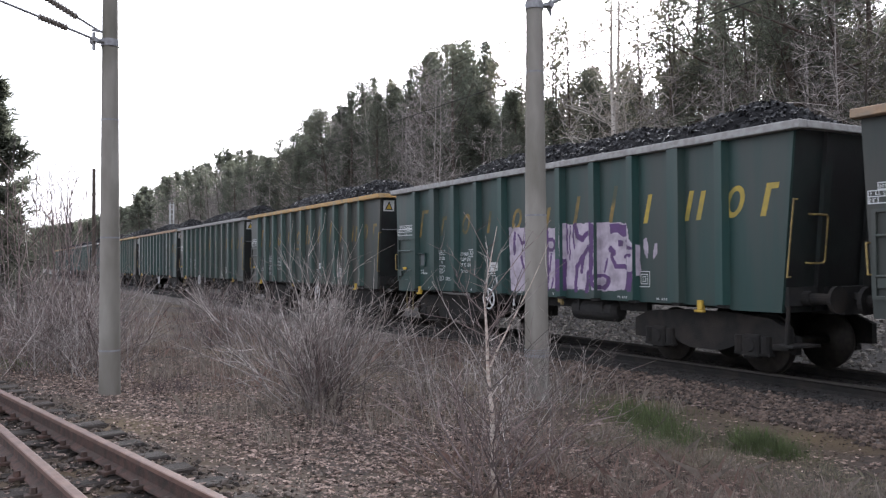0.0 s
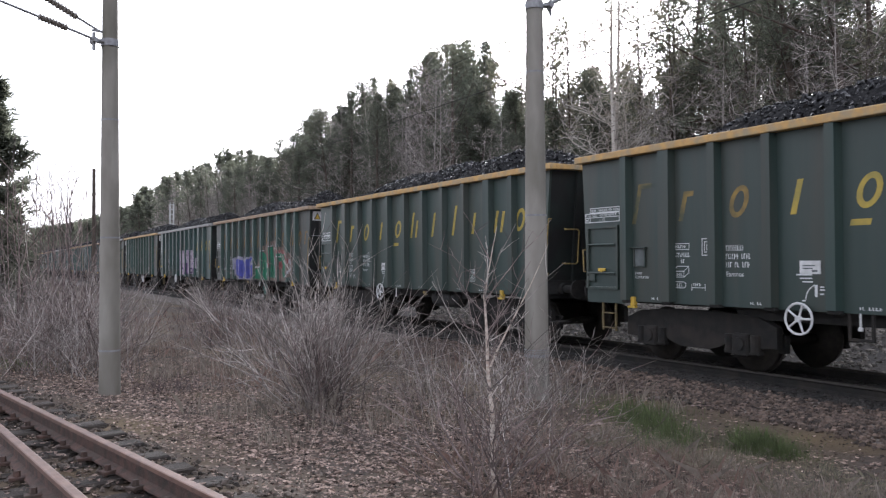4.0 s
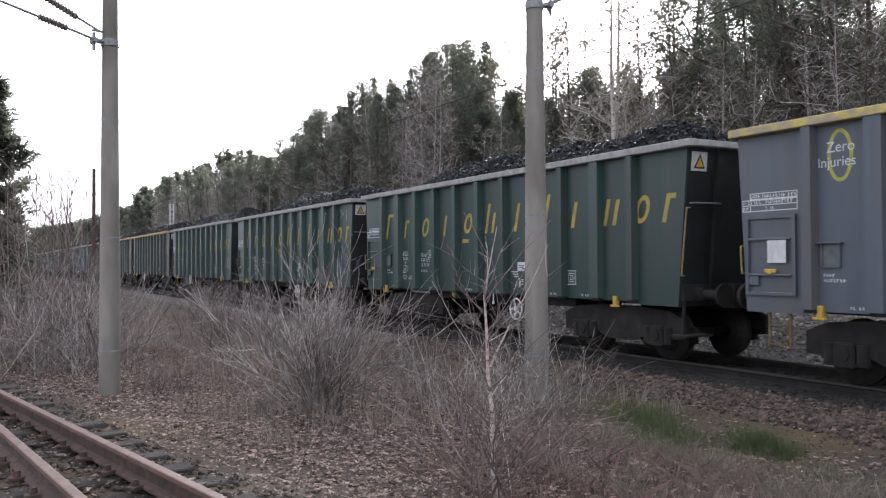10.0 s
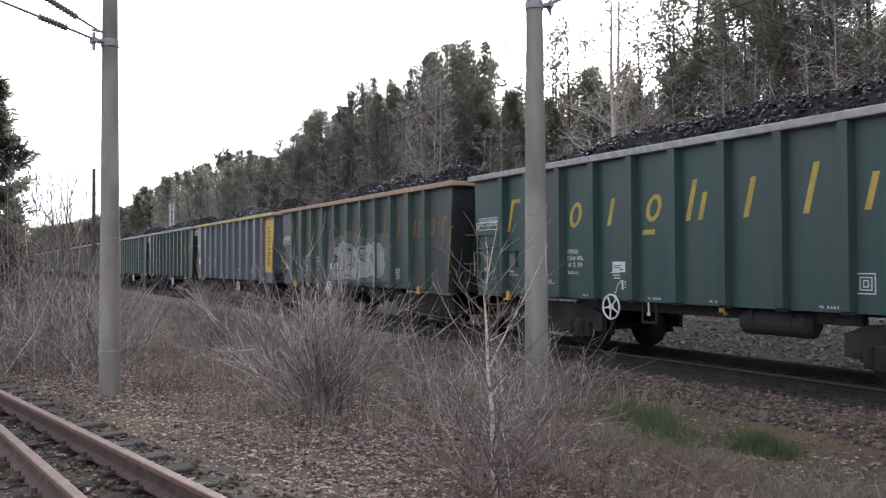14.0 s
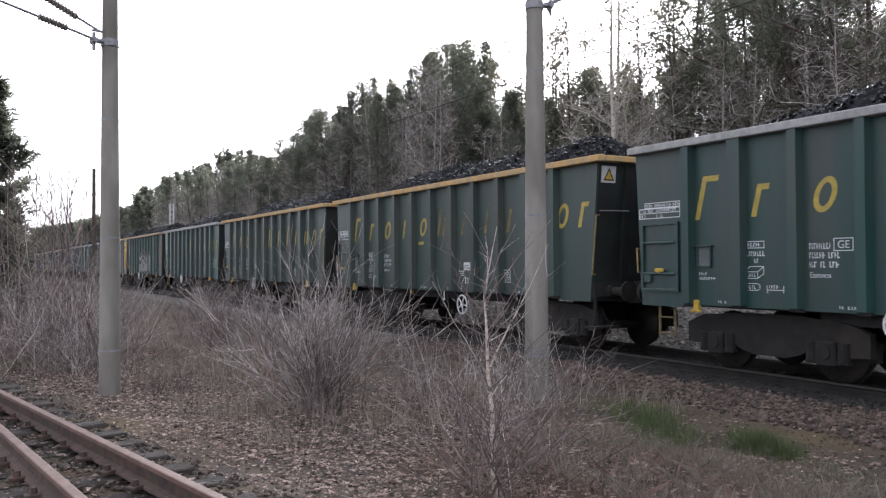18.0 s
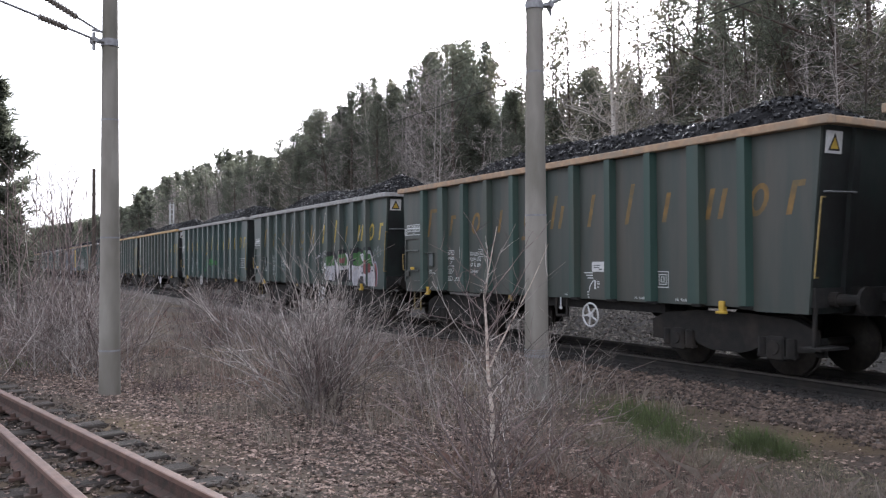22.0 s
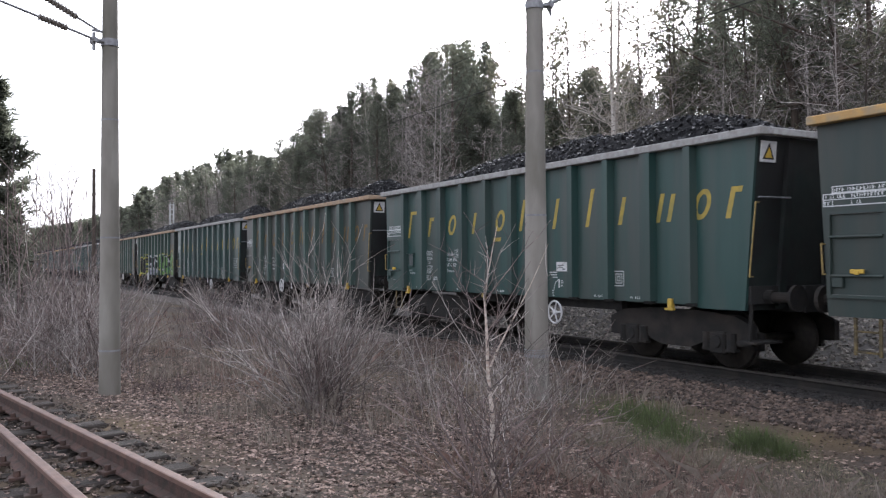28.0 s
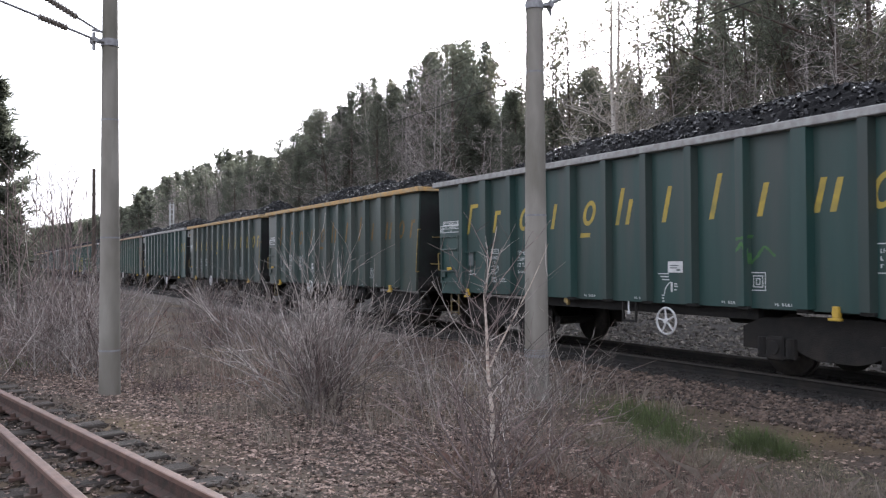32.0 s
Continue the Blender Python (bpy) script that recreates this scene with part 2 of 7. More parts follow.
# ---------------------------------------------------------------- ground
NR = Vector((-5.41, 1.42))                   # a point of the near siding's rail
ND = Vector((-0.9827, -0.186)).normalized()  # its direction
NN = Vector((ND.y, -ND.x))                   # towards the main line
TRACK_Y = 11.58
RAIL_Z = -0.225                              # the main line lies lower than the siding


def smooth(a, b, x):
    t = min(1.0, max(0.0, (x - a) / (b - a)))
    return t * t * (3 - 2 * t)


def lerp(a, b, t):
    return a + (b - a) * t


def ground_z(x, y):
    dn = (Vector((x, y)) - NR).dot(NN)
    z = lerp(-0.24, -0.43, smooth(0.5, 2.6, dn))
    z = lerp(z, -0.52, smooth(6.5, 8.6, y))
    z = lerp(z, -0.62, smooth(9.0, 10.0, y))
    if y > 16.5:
        z = lerp(z, -0.9, smooth(16.5, 18.0, y))
        z += 7.5 * smooth(18.5, 48.0, y) + 3.0 * smooth(48, 140, y)
    if dn < -2:
        z = lerp(z, -0.45, smooth(2, 6, -dn))
    if abs(y) < 60 and -90 < x < 30:
        z += 0.05 * noise.noise(Vector((x * 0.8, y * 0.8, 0))) + 0.02 * noise.noise(Vector((x * 3.1, y * 3.1, 5)))
    return z


def steps(*spans):
    out = []
    for a, b, s in spans:
        n = max(1, round((b - a) / s))
        out += [a + (b - a) * i / n for i in range(n)]
    return out + [spans[-1][1]]


gx = steps((-2500, -500, 250), (-500, -100, 20), (-100, -30, 1.5), (-30, 6, 0.22), (6, 40, 2), (40, 2500, 410))
gy = steps((-2500, -60, 240), (-60, -4, 2), (-4, 10.5, 0.22), (10.5, 20, 0.7), (20, 60, 2), (60, 150, 10), (150, 2500, 235))
gv = [(x, y, ground_z(x, y)) for y in gy for x in gx]
gf = [(j * len(gx) + i, j * len(gx) + i + 1, (j + 1) * len(gx) + i + 1, (j + 1) * len(gx) + i) for j in range(len(gy) - 1) for i in range(len(gx) - 1)]
ground = tagged(mesh_object("ground", gv, gf, SOIL, smooth=True), "brown bare earth with leaf litter and patchy moss", "ground", kind="structure")
ground.data.materials.append(UNDER)
for poly in ground.data.polygons:
    if poly.center.y > 17.3:
        poly.material_index = 1

# the main line's ballast bed
bx = steps((-480, -60, 12), (-60, -20, 1.2), (-20, 5, 0.16), (5, 90, 5))
profile = [(8.65, -0.64), (8.9, -0.53), (9.2, -0.475), (9.5, -0.44), (9.8, -0.42), (10.0, -0.41), (10.4, -0.405), (11.1, -0.405), (11.9, -0.405), (12.8, -0.405),
           (13.4, -0.36), (14.2, -0.2), (15.0, 0.08), (16.0, 0.24), (17.2, 0.3), (18.4, 0.1), (19.4, -0.9)]
bv, bf = [], []
for x in bx:
    for y, z in profile:
        edge = 0.5 if y < 9.1 else 0.08
        bv.append((x, y + edge * 0.4 * noise.noise(Vector((x * 0.7, y, 2))), z + 0.03 * noise.noise(Vector((x * 2.5, y * 4.0, 1)))))
np_ = len(profile)
bf = [(i * np_ + j, (i + 1) * np_ + j, (i + 1) * np_ + j + 1, i * np_ + j + 1) for i in range(len(bx) - 1) for j in range(np_ - 1)]
bed = tagged(mesh_object("ballast_bed", bv, [f[::-1] for f in bf], BALLAST, smooth=True), "bed of brown crushed stone under the main line", "ballast", kind="structure")
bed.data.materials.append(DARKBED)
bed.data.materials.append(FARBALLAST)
# near-black bed from y 10 to 12.5, the far ballast beyond
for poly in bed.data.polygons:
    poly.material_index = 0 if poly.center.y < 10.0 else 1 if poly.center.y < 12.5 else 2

# ---------------------------------------------------------------- loose stones and leaves
def stone_field(name, label, category, material, places, size, flat=0.7, seed=3):
    """Many small angular stones in one mesh."""
    rng = np.random.default_rng(seed)
    base = np.array([(-1, -0.8, -0.7), (0.9, -1, -0.7), (1, 0.9, -0.6), (-0.8, 1, -0.7), (-0.6, -0.5, 0.8), (0.5, -0.7, 0.7), (0.7, 0.5, 0.8), (-0.7, 0.6, 0.6), (0.1, -0.1, 1.1)])
    tri = np.array([(0, 1, 5), (0, 5, 4), (1, 2, 6), (1, 6, 5), (2, 3, 7), (2, 7, 6), (3, 0, 4), (3, 4, 7), (4, 5, 8), (5, 6, 8), (6, 7, 8), (7, 4, 8), (0, 3, 2), (0, 2, 1)])
    n = len(places)
    p = np.array(places)
    s = rng.uniform(size[0], size[1], (n, 1, 1)) * rng.uniform(0.65, 1.3, (n, 1, 3))
    v = base[None] * rng.uniform(0.72, 1.2, (n, len(base), 1)) * s
    v[:, :, 2] *= flat
    a = rng.uniform(0, 2 * np.pi, n)
    b = rng.normal(0, 0.5, n)
    y2, z2 = v[:, :, 1] * np.cos(b)[:, None] - v[:, :, 2] * np.sin(b)[:, None], v[:, :, 1] * np.sin(b)[:, None] + v[:, :, 2] * np.cos(b)[:, None]
    x3, y3 = v[:, :, 0] * np.cos(a)[:, None] - y2 * np.sin(a)[:, None], v[:, :, 0] * np.sin(a)[:, None] + y2 * np.cos(a)[:, None]
    v = np.stack([x3, y3, z2], 2) + p[:, None, :]
    f = tri[None] + (np.arange(n) * len(base))[:, None, None]
    return tagged(mesh_object(name, v.reshape(-1, 3).tolist(), f.reshape(-1, 3).tolist(), material), label, category, kind="stuff")


rng = random.Random(11)


def bed_z(y):
    for (y0, z0), (y1, z1) in zip(profile, profile[1:]):
        if y0 <= y <= y1:
            return lerp(z0, z1, (y - y0) / (y1 - y0))
    return -0.6


pl = []
for _ in range(16500):
    x, y = rng.uniform(-19, 3.5), rng.triangular(8.6, 10.2, 9.4)
    pl.append((x, y, max(bed_z(y), ground_z(x, y)) + 0.012))
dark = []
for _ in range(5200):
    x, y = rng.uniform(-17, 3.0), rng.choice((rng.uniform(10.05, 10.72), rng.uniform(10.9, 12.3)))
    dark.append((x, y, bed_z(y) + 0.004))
stone_field("ballast_stones", "near-black stones beside the rail", "stones", STONE_DARK, dark, (0.02, 0.042), seed=12)
stone_field("ballast_stones", "reddish brown crushed stones on the ballast shoulder", "stones", STONE, pl, (0.016, 0.04))
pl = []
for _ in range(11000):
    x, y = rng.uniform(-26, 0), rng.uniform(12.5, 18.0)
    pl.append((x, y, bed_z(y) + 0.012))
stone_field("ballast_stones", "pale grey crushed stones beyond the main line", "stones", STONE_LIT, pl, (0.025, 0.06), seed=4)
pl = []
for _ in range(10500):
    s, d = rng.triangular(-26, 13, 3), rng.uniform(-2.4, 0.75)
    q = NR + ND * s + NN * d
    pl.append((q.x, q.y, ground_z(q.x, q.y) + 0.015))
stone_field("siding_stones", "grey brown stones between old sleepers", "stones", STONE_SIDING, pl, (0.01, 0.03), seed=5)
pl = []
for _ in range(2400):
    x, y = rng.uniform(-14, 2.5), rng.triangular(6.3, 9.1, 8.95)
    pl.append((x, y, ground_z(x, y) + 0.004))
for _ in range(5000):
    q = NR + ND * rng.uniform(-7, 10) + NN * rng.uniform(0.4, 4.6)
    pl.append((q.x, q.y, ground_z(q.x, q.y) + 0.004))
stone_field("gravel_chips", "small brown gravel chips strewn on the soil", "gravel", STONE, pl, (0.005, 0.017), seed=15)

# fallen leaves
def leaf_field(name, label, places, size, material, seed):
    r = np.random.default_rng(seed)
    p = np.array(places)
    n = len(p)
    L = r.uniform(size[0], size[1], n)
    a, tilt = r.uniform(0, 6.283, n), r.normal(0, 0.6, n)
    shape = np.array([(-1, 0, 0.25), (-0.35, -0.36, 0), (0.45, -0.32, 0.05), (1, 0, 0.3), (0.45, 0.32, 0.05), (-0.35, 0.36, 0)])
    v = shape[None] * L[:, None, None]
    y, z = v[:, :, 1] * np.cos(tilt)[:, None] - v[:, :, 2] * np.sin(tilt)[:, None], v[:, :, 1] * np.sin(tilt)[:, None] + v[:, :, 2] * np.cos(tilt)[:, None]
    x2, y2 = v[:, :, 0] * np.cos(a)[:, None] - y * np.sin(a)[:, None], v[:, :, 0] * np.sin(a)[:, None] + y * np.cos(a)[:, None]
    v = np.stack([x2, y2, z + 0.02], 2) + p[:, None, :]
    f = np.arange(n * 6).reshape(n, 6)
    return tagged(mesh_object(name, v.reshape(-1, 3).tolist(), f.tolist(), material), label, "leaves", kind="stuff")


pl = []
for _ in range(58000):
    s, d = rng.uniform(-8, 15), rng.triangular(0.5, 6.8, 1.5)
    q = NR + ND * s + NN * d
    if noise.noise(Vector((q.x * 0.9, q.y * 0.9, 9))) > -0.3 - 0.3 * rng.random() or rng.random() < 0.6:
        pl.append((q.x, q.y, ground_z(q.x, q.y)))
for _ in range(17000):
    x, y = rng.uniform(-17, 0.5), rng.uniform(3.4, 8.2)
    if rng.random() < 1.3 - 0.13 * y - (0.35 if x > -6.5 and y > 4.8 else 0):
        pl.append((x, y, ground_z(x, y)))
for _ in range(700):
    x, y = rng.uniform(-14, 2), rng.uniform(7.4, 9.2)
    pl.append((x, y, max(ground_z(x, y), bed_z(y)) + 0.01))
for _ in range(9000):
    x, y = rng.uniform(-6, 14), rng.uniform(-9, 8)
    pl.append((x, y, ground_z(x, y)))
for _ in range(9000):
    q = NR + ND * rng.uniform(-8, 14) + NN * rng.uniform(-2.4, 0.4)
    pl.append((q.x, q.y, ground_z(q.x, q.y) + 0.015))
leaf_field("fallen_leaves", "pinkish brown fallen leaves on the ground", pl, (0.016, 0.036), LEAF, 6)


# ---------------------------------------------------------------- tracks
RAIL_PROFILE = [(-0.036, 0.0), (0.036, 0.0), (0.036, -0.035), (0.012, -0.05), (0.009, -0.13), (0.07, -0.155), (0.075, -0.17), (-0.075, -0.17), (-0.07, -0.155),
                (-0.009, -0.13), (-0.012, -0.05), (-0.036, -0.035)]


def rail(p, q, label, name="rail"):
    p, q = Vector(p), Vector(q)
    d = (q - p).normalized()
    n = Vector((d.y, -d.x, 0))
    cuts = max(2, int((q - p).length / 6))
    v, f = [], []
    k = len(RAIL_PROFILE)
    for i in range(cuts + 1):
        c = p.lerp(q, i / cuts)
        v += [c + n * a + Vector((0, 0, b)) for a, b in RAIL_PROFILE]
    for i in range(cuts):
        for j in range(k):
            f.append((i * k + j, i * k + (j + 1) % k, (i + 1) * k + (j + 1) % k, (i + 1) * k + j))
    ob = tagged(mesh_object(name, v, f, RAILWEB if "rusty" in label else GRIME), label, "rail", kind="structure")
    w = []
    for i in range(cuts + 1):
        c = p.lerp(q, i / cuts)
        w += [c + n * a + Vector((0, 0, b)) for a, b in ((-0.04, -0.03), (-0.038, 0.0), (-0.028, 0.004), (0.028, 0.004), (0.038, 0.0), (0.04, -0.03))]
    f = [(i * 6 + j, (i + 1) * 6 + j, (i + 1) * 6 + j + 1, i * 6 + j + 1) for i in range(cuts) for j in range(5)]
    mesh_object("rail_head", w, f, RAILHEAD if "rusty" in label else STEEL, ob, "worn rail head")
    return ob


for y in (TRACK_Y - 0.75, TRACK_Y + 0.75):
    rail((90, y, RAIL_Z), (-480, y, RAIL_Z), "dark steel running rail of the main line")


def near_pt(s, d, z=0.0):
    q = NR + ND * s + NN * d
    return Vector((q.x, q.y, z))


rail(near_pt(-70, 0), near_pt(40, 0), "rusty brown rail of the overgrown siding")
LD = Vector((-3.1, -0.416)).normalized()
rail((-5.86 - LD.x * 70, 0.623 - LD.y * 70, 0), (-5.86 + LD.x * 30, 0.623 + LD.y * 30, 0), "rusty brown inner rail beside the siding rail")

siding = thing("siding_sleepers", "weathered dark timber sleepers of the siding", "sleepers", kind="structure")
first = None
for i in range(94):
    s = -39 + i * 0.62 + rng.uniform(-0.03, 0.03)
    c = near_pt(s, -0.55 + rng.uniform(-0.06, 0.06), -0.287 + rng.uniform(-0.012, 0.01))
    m = Matrix.Translation(c) @ pose(0, 0, 0, rng.uniform(-1, 1), 0, math.degrees(math.atan2(NN.y, NN.x)) + rng.uniform(-1.5, 1.5))
    if first is None:
        bm = box(bmesh.new(), -1.15, 1.15, -0.125, 0.125, -0.09, 0.085, 0.015)
        first = part("sleeper", bm, SLEEPER, siding)
        first.matrix_basis = m
    else:
        shared("sleeper", first, siding, m)
# rail chairs with bolts
clip = None
for i in range(70):
    s = -26.6 + i * 0.62
    for side in (-1, 1):
        m = Matrix.Translation(near_pt(s, side * 0.115, -0.165)) @ pose(0, 0, 0, 0, 0, rng.uniform(0, 40))
        if clip is None:
            bm = box(bmesh.new(), -0.05, 0.05, -0.06, 0.06, -0.01, 0.02, 0.005)
            cyl(bm, (0, 0, 0.02), (0, 0, 0.065), 0.03, 0.026, 6)
            clip = part("rail_bolt", bm, RAILWEB, siding, "rusty rail bolt")
            clip.matrix_basis = m
        else:
            shared("rail_bolt", clip, siding, m)
    q = Vector((-5.86, 0.623)) + LD * (s + 0.3)
    for side in (-1, 1):
        shared("rail_bolt", clip, siding, Matrix.Translation((q.x - side * LD.y * 0.115, q.y + side * LD.x * 0.115, -0.165)))

main = thing("main_line_sleepers", "dark sleepers of the main line", "sleepers", kind="structure")
bm = box(bmesh.new(), -0.125, 0.125, -1.3, 1.3, -0.1, 0.085, 0.012)
ms = part("sleeper", bm, GRIME, main)
ms.matrix_basis = pose(6, TRACK_Y, RAIL_Z - 0.25)
for i in range(1, 110):
    shared("sleeper", ms, main, pose(6 - 0.6 * i, TRACK_Y + rng.uniform(-0.03, 0.03), RAIL_Z - 0.25, 0, 0, rng.uniform(-0.5, 0.5)))


# ---------------------------------------------------------------- the train
PITCH, WAGON_L, HALF = 14.04, 13.36, 1.45
V0 = PITCH / 1.5736836


def train_shift(t):
    """Metres along the line that the train has gone, 0 at 11 s."""
    q = t - 11.0
    return V0 * (q + 0.0052993 * q * q / 2 - 4.2386e-05 * q ** 3 / 6)


def front_x(k, t):
    return -(train_shift(t) + V0 * 1.08066 + PITCH * k) + 5.70


PANEL_Y, RIB_Y = -1.29, -1.425
TOP, RIM_H = 3.54, 0.125
RIBS = [1.40] + [2.40 + 1.0525 * i for i in range(9)] + [11.80]
BOLSTER_RIBS = (1, 9)                        # the broad posts above the bogies
BOGIES, AXLE = (2.75, 11.15), 1.0            # bogie centres, half the wheelbase
meshes = {}


def keep(key, build):
    """Builds a mesh once."""
    if key not in meshes:
        bm = bmesh.new()
        build(bm)
        me = bpy.data.meshes.new(key)
        bm.to_mesh(me)
        bm.free()
        meshes[key] = me
    return meshes[key]


painted = {}


def piece(name, me, material, parent, m=None, label="", smooth_=False):
    """An object on a kept mesh, in one of its paints."""
    key = (me.name, material.name)
    if key not in painted:
        c = me.copy()
        c.name = name
        c.materials.clear()
        c.materials.append(material)
        if smooth_:
            c.polygons.foreach_set("use_smooth", [True] * len(c.polygons))
        painted[key] = c
    ob = new(name, painted[key])
    ob.parent = parent
    if m is not None:
        ob.matrix_basis = m
    if label:
        ob["label"] = label
    return ob


def b_body(bm):
    z0, ze, zt = 0.815, 0.765, TOP - 0.02
    x0, x1 = 0.10, 13.11
    inset = 0.25
    # side walls: outline with sloped ends and a dropped sill under each end panel
    pts = [(x0 + 0.15, ze), (x0 + 1.15, ze), (x0 + 1.35, z0), (x1 - 1.35, z0), (x1 - 1.15, ze), (x1 - inset, ze), (x1, zt), (x0, zt)]
    prism(bm, pts, PANEL_Y, PANEL_Y + 0.05)
    prism(bm, pts, -PANEL_Y - 0.05, -PANEL_Y)
    box(bm, x0 + 0.35, x1 - 0.35, PANEL_Y + 0.055, -PANEL_Y - 0.055, 1.15, 1.22)
    bmesh.ops.recalc_face_normals(bm, faces=bm.faces)


def b_end(bm):
    # the rear end wall, sloped
    ze, zt, inset, x1, w = 0.765, TOP - 0.02, 0.25, 13.11, -PANEL_Y - 0.052
    a, b = x1, x1 - inset
    for dy0, dy1, out in ((-w, w, 0.0),):
        o = 0.05
        v = [bm.verts.new(c) for c in ((a + out, dy0, zt), (a + out, dy1, zt), (b + out, dy1, ze), (b + out, dy0, ze), (a - o, dy0, zt), (a - o, dy1, zt), (b - o, dy1, ze), (b - o, dy0, ze))]
        for q in ((0, 1, 2, 3), (7, 6, 5, 4), (0, 4, 5, 1), (3, 2, 6, 7), (0, 3, 7, 4), (1, 5, 6, 2)):
            bm.faces.new([v[i] for i in q])
    bmesh.ops.recalc_face_normals(bm, faces=bm.faces)


def b_stiffener(bm):
    ze, zt, a, b = 0.78, TOP - 0.03, 13.111, 12.861
    v = [bm.verts.new(c) for c in ((a + 0.07, -0.08, zt), (a + 0.07, 0.08, zt), (b + 0.07, 0.08, ze), (b + 0.07, -0.08, ze), (a, -0.08, zt), (a, 0.08, zt), (b, 0.08, ze), (b, -0.08, ze))]
    for q in ((0, 1, 2, 3), (7, 6, 5, 4), (0, 4, 5, 1), (3, 2, 6, 7), (0, 3, 7, 4), (1, 5, 6, 2)):
        bm.faces.new([v[i] for i in q])
    bmesh.ops.recalc_face_normals(bm, faces=bm.faces)


def b_rib(bm, wide=0.0):
    # a pressed post: wider at the foot, with chamfered flanks
    w0, w1 = 0.112 + wide, 0.104 + wide
    o, i = RIB_Y, PANEL_Y
    lo = [(-w0, i), (-w0 + 0.035, o), (w0 - 0.035, o), (w0, i)]
    hi = [(-w1, i), (-w1 + 0.03, o), (w1 - 0.03, o), (w1, i)]
    a = [bm.verts.new((x, y, 0.845)) for x, y in lo]
    b = [bm.verts.new((x, y, TOP - RIM_H + 0.005)) for x, y in hi]
    bm.faces.new(a)
    bm.faces.new(b)
    for k in range(4):
        bm.faces.new((a[k], a[(k + 1) % 4], b[(k + 1) % 4], b[k]))
    bmesh.ops.recalc_face_normals(bm, faces=bm.faces)


def b_shoe(bm):
    box(bm, -0.1, 0.1, RIB_Y + 0.05, PANEL_Y + 0.06, 0.79, 0.844, 0.01)


def b_rim(bm):
    z0, z1 = TOP - RIM_H, TOP
    a, b = 0.045, 13.315
    box(bm, a, b, -HALF, -HALF + 0.17, z0, z1, 0.012)
    box(bm, a, b, HALF - 0.17, HALF, z0, z1, 0.012)
    for x in (a + 0.002, b - 0.152):
        box(bm, x, x + 0.15, -HALF + 0.172, HALF - 0.172, z0 + 0.01, z1 - 0.004, 0.012)


def b_frame(bm):
    L = WAGON_L
    box(bm, 0.2, L - 0.2, -0.28, 0.28, 0.72, 1.14)
    for s in (-1, 1):
        box(bm, 1.3, L - 1.3, s * 1.18 - 0.05, s * 1.18 + 0.05, 0.84, 1.14)
        box(bm, 3.6, L - 3.6, s * 0.95 - 0.06, s * 0.95 + 0.06, 0.62, 0.9)
    for x in (0.42, L - 0.55):
        box(bm, x, x + 0.13, -1.24, 1.24, 0.86, 1.14)
    for i in range(9):
        x = 1.9 + i * (L - 3.8) / 8
        box(bm, x - 0.05, x + 0.05, -1.1, 1.1, 0.82, 1.14)
    for x in BOGIES:
        box(bm, x - 0.2, x + 0.2, -1.1, 1.1, 0.86, 1.14)


def b_sideframe(bm):
    pts = [(-1.64, 0.74), (-1.64, 0.42), (-1.3, 0.4), (-0.72, 0.46), (-0.5, 0.36), (-0.3, 0.31), (0.3, 0.31), (0.5, 0.36), (0.72, 0.46), (1.3, 0.4), (1.64, 0.42), (1.64, 0.74),
           (1.3, 0.88), (0.5, 0.94), (-0.5, 0.94), (-1.3, 0.88)]
    prism(bm, pts, -1.06, -0.94)


def b_bolster(bm):
    box(bm, -0.36, 0.36, -0.938, 0.938, 0.36, 0.84, 0.03)


def b_axlebox(bm):
    s = -1
    box(bm, -0.16, 0.16, s * 1.09 - 0.06, s * 1.09 + 0.09, 0.26, 0.62, 0.03)
    cyl(bm, (0, s * 1.12, 0.46), (0, s * 1.175, 0.46), 0.115, 0.1, 12)
    box(bm, -0.34, 0.34, s * 1.05 - 0.07, s * 1.05 + 0.08, 0.29, 0.35, 0.015)
    for dx in (-0.25, 0.25):
        cyl(bm, (dx, s * 1.06, 0.34), (dx, s * 1.06, 0.6), 0.09, None, 12)



def b_shoegear(bm):
    box(bm, -0.07, 0.07, -0.06, 0.06, 0.33, 0.62, 0.015)


def b_wheelset(bm):
    for s in (-1, 1):
        cyl(bm, (0, s * 0.685, 0), (0, s * 0.80, 0), 0.455, 0.45, 32)
        cyl(bm, (0, s * 0.665, 0), (0, s * 0.685, 0), 0.485, 0.485, 32)
        cyl(bm, (0, s * 0.80, 0), (0, s * 0.86, 0), 0.14, 0.12, 16)
    cyl(bm, (0, -0.66, 0), (0, 0.66, 0), 0.085, None, 12)


def b_buffer(bm):
    # points towards -x
    cyl(bm, (0.42, 0, 0), (0.1, 0, 0), 0.11, 0.11, 14)
    cyl(bm, (0.1, 0, 0), (-0.28, 0, 0), 0.08, 0.08, 14)
    cyl(bm, (-0.28, 0, 0), (-0.34, 0, 0), 0.19, 0.2, 18)


def b_coupling(bm):
    box(bm, -0.3, 0.4, -0.05, 0.05, -0.07, 0.05, 0.01)
    box(bm, -0.32, -0.2, -0.1, 0.1, -0.26, -0.02, 0.02)


def b_tank(bm):
    cyl(bm, (-0.58, 0, 0), (0.58, 0, 0), 0.21, 0.21, 18)
    for s in (-1, 1):
        cyl(bm, (s * 0.58, 0, 0), (s * 0.66, 0, 0), 0.205, 0.12, 18)
    for x in (-0.35, 0.35):
        box(bm, x - 0.03, x + 0.03, -0.22, 0.22, -0.02, 0.4)


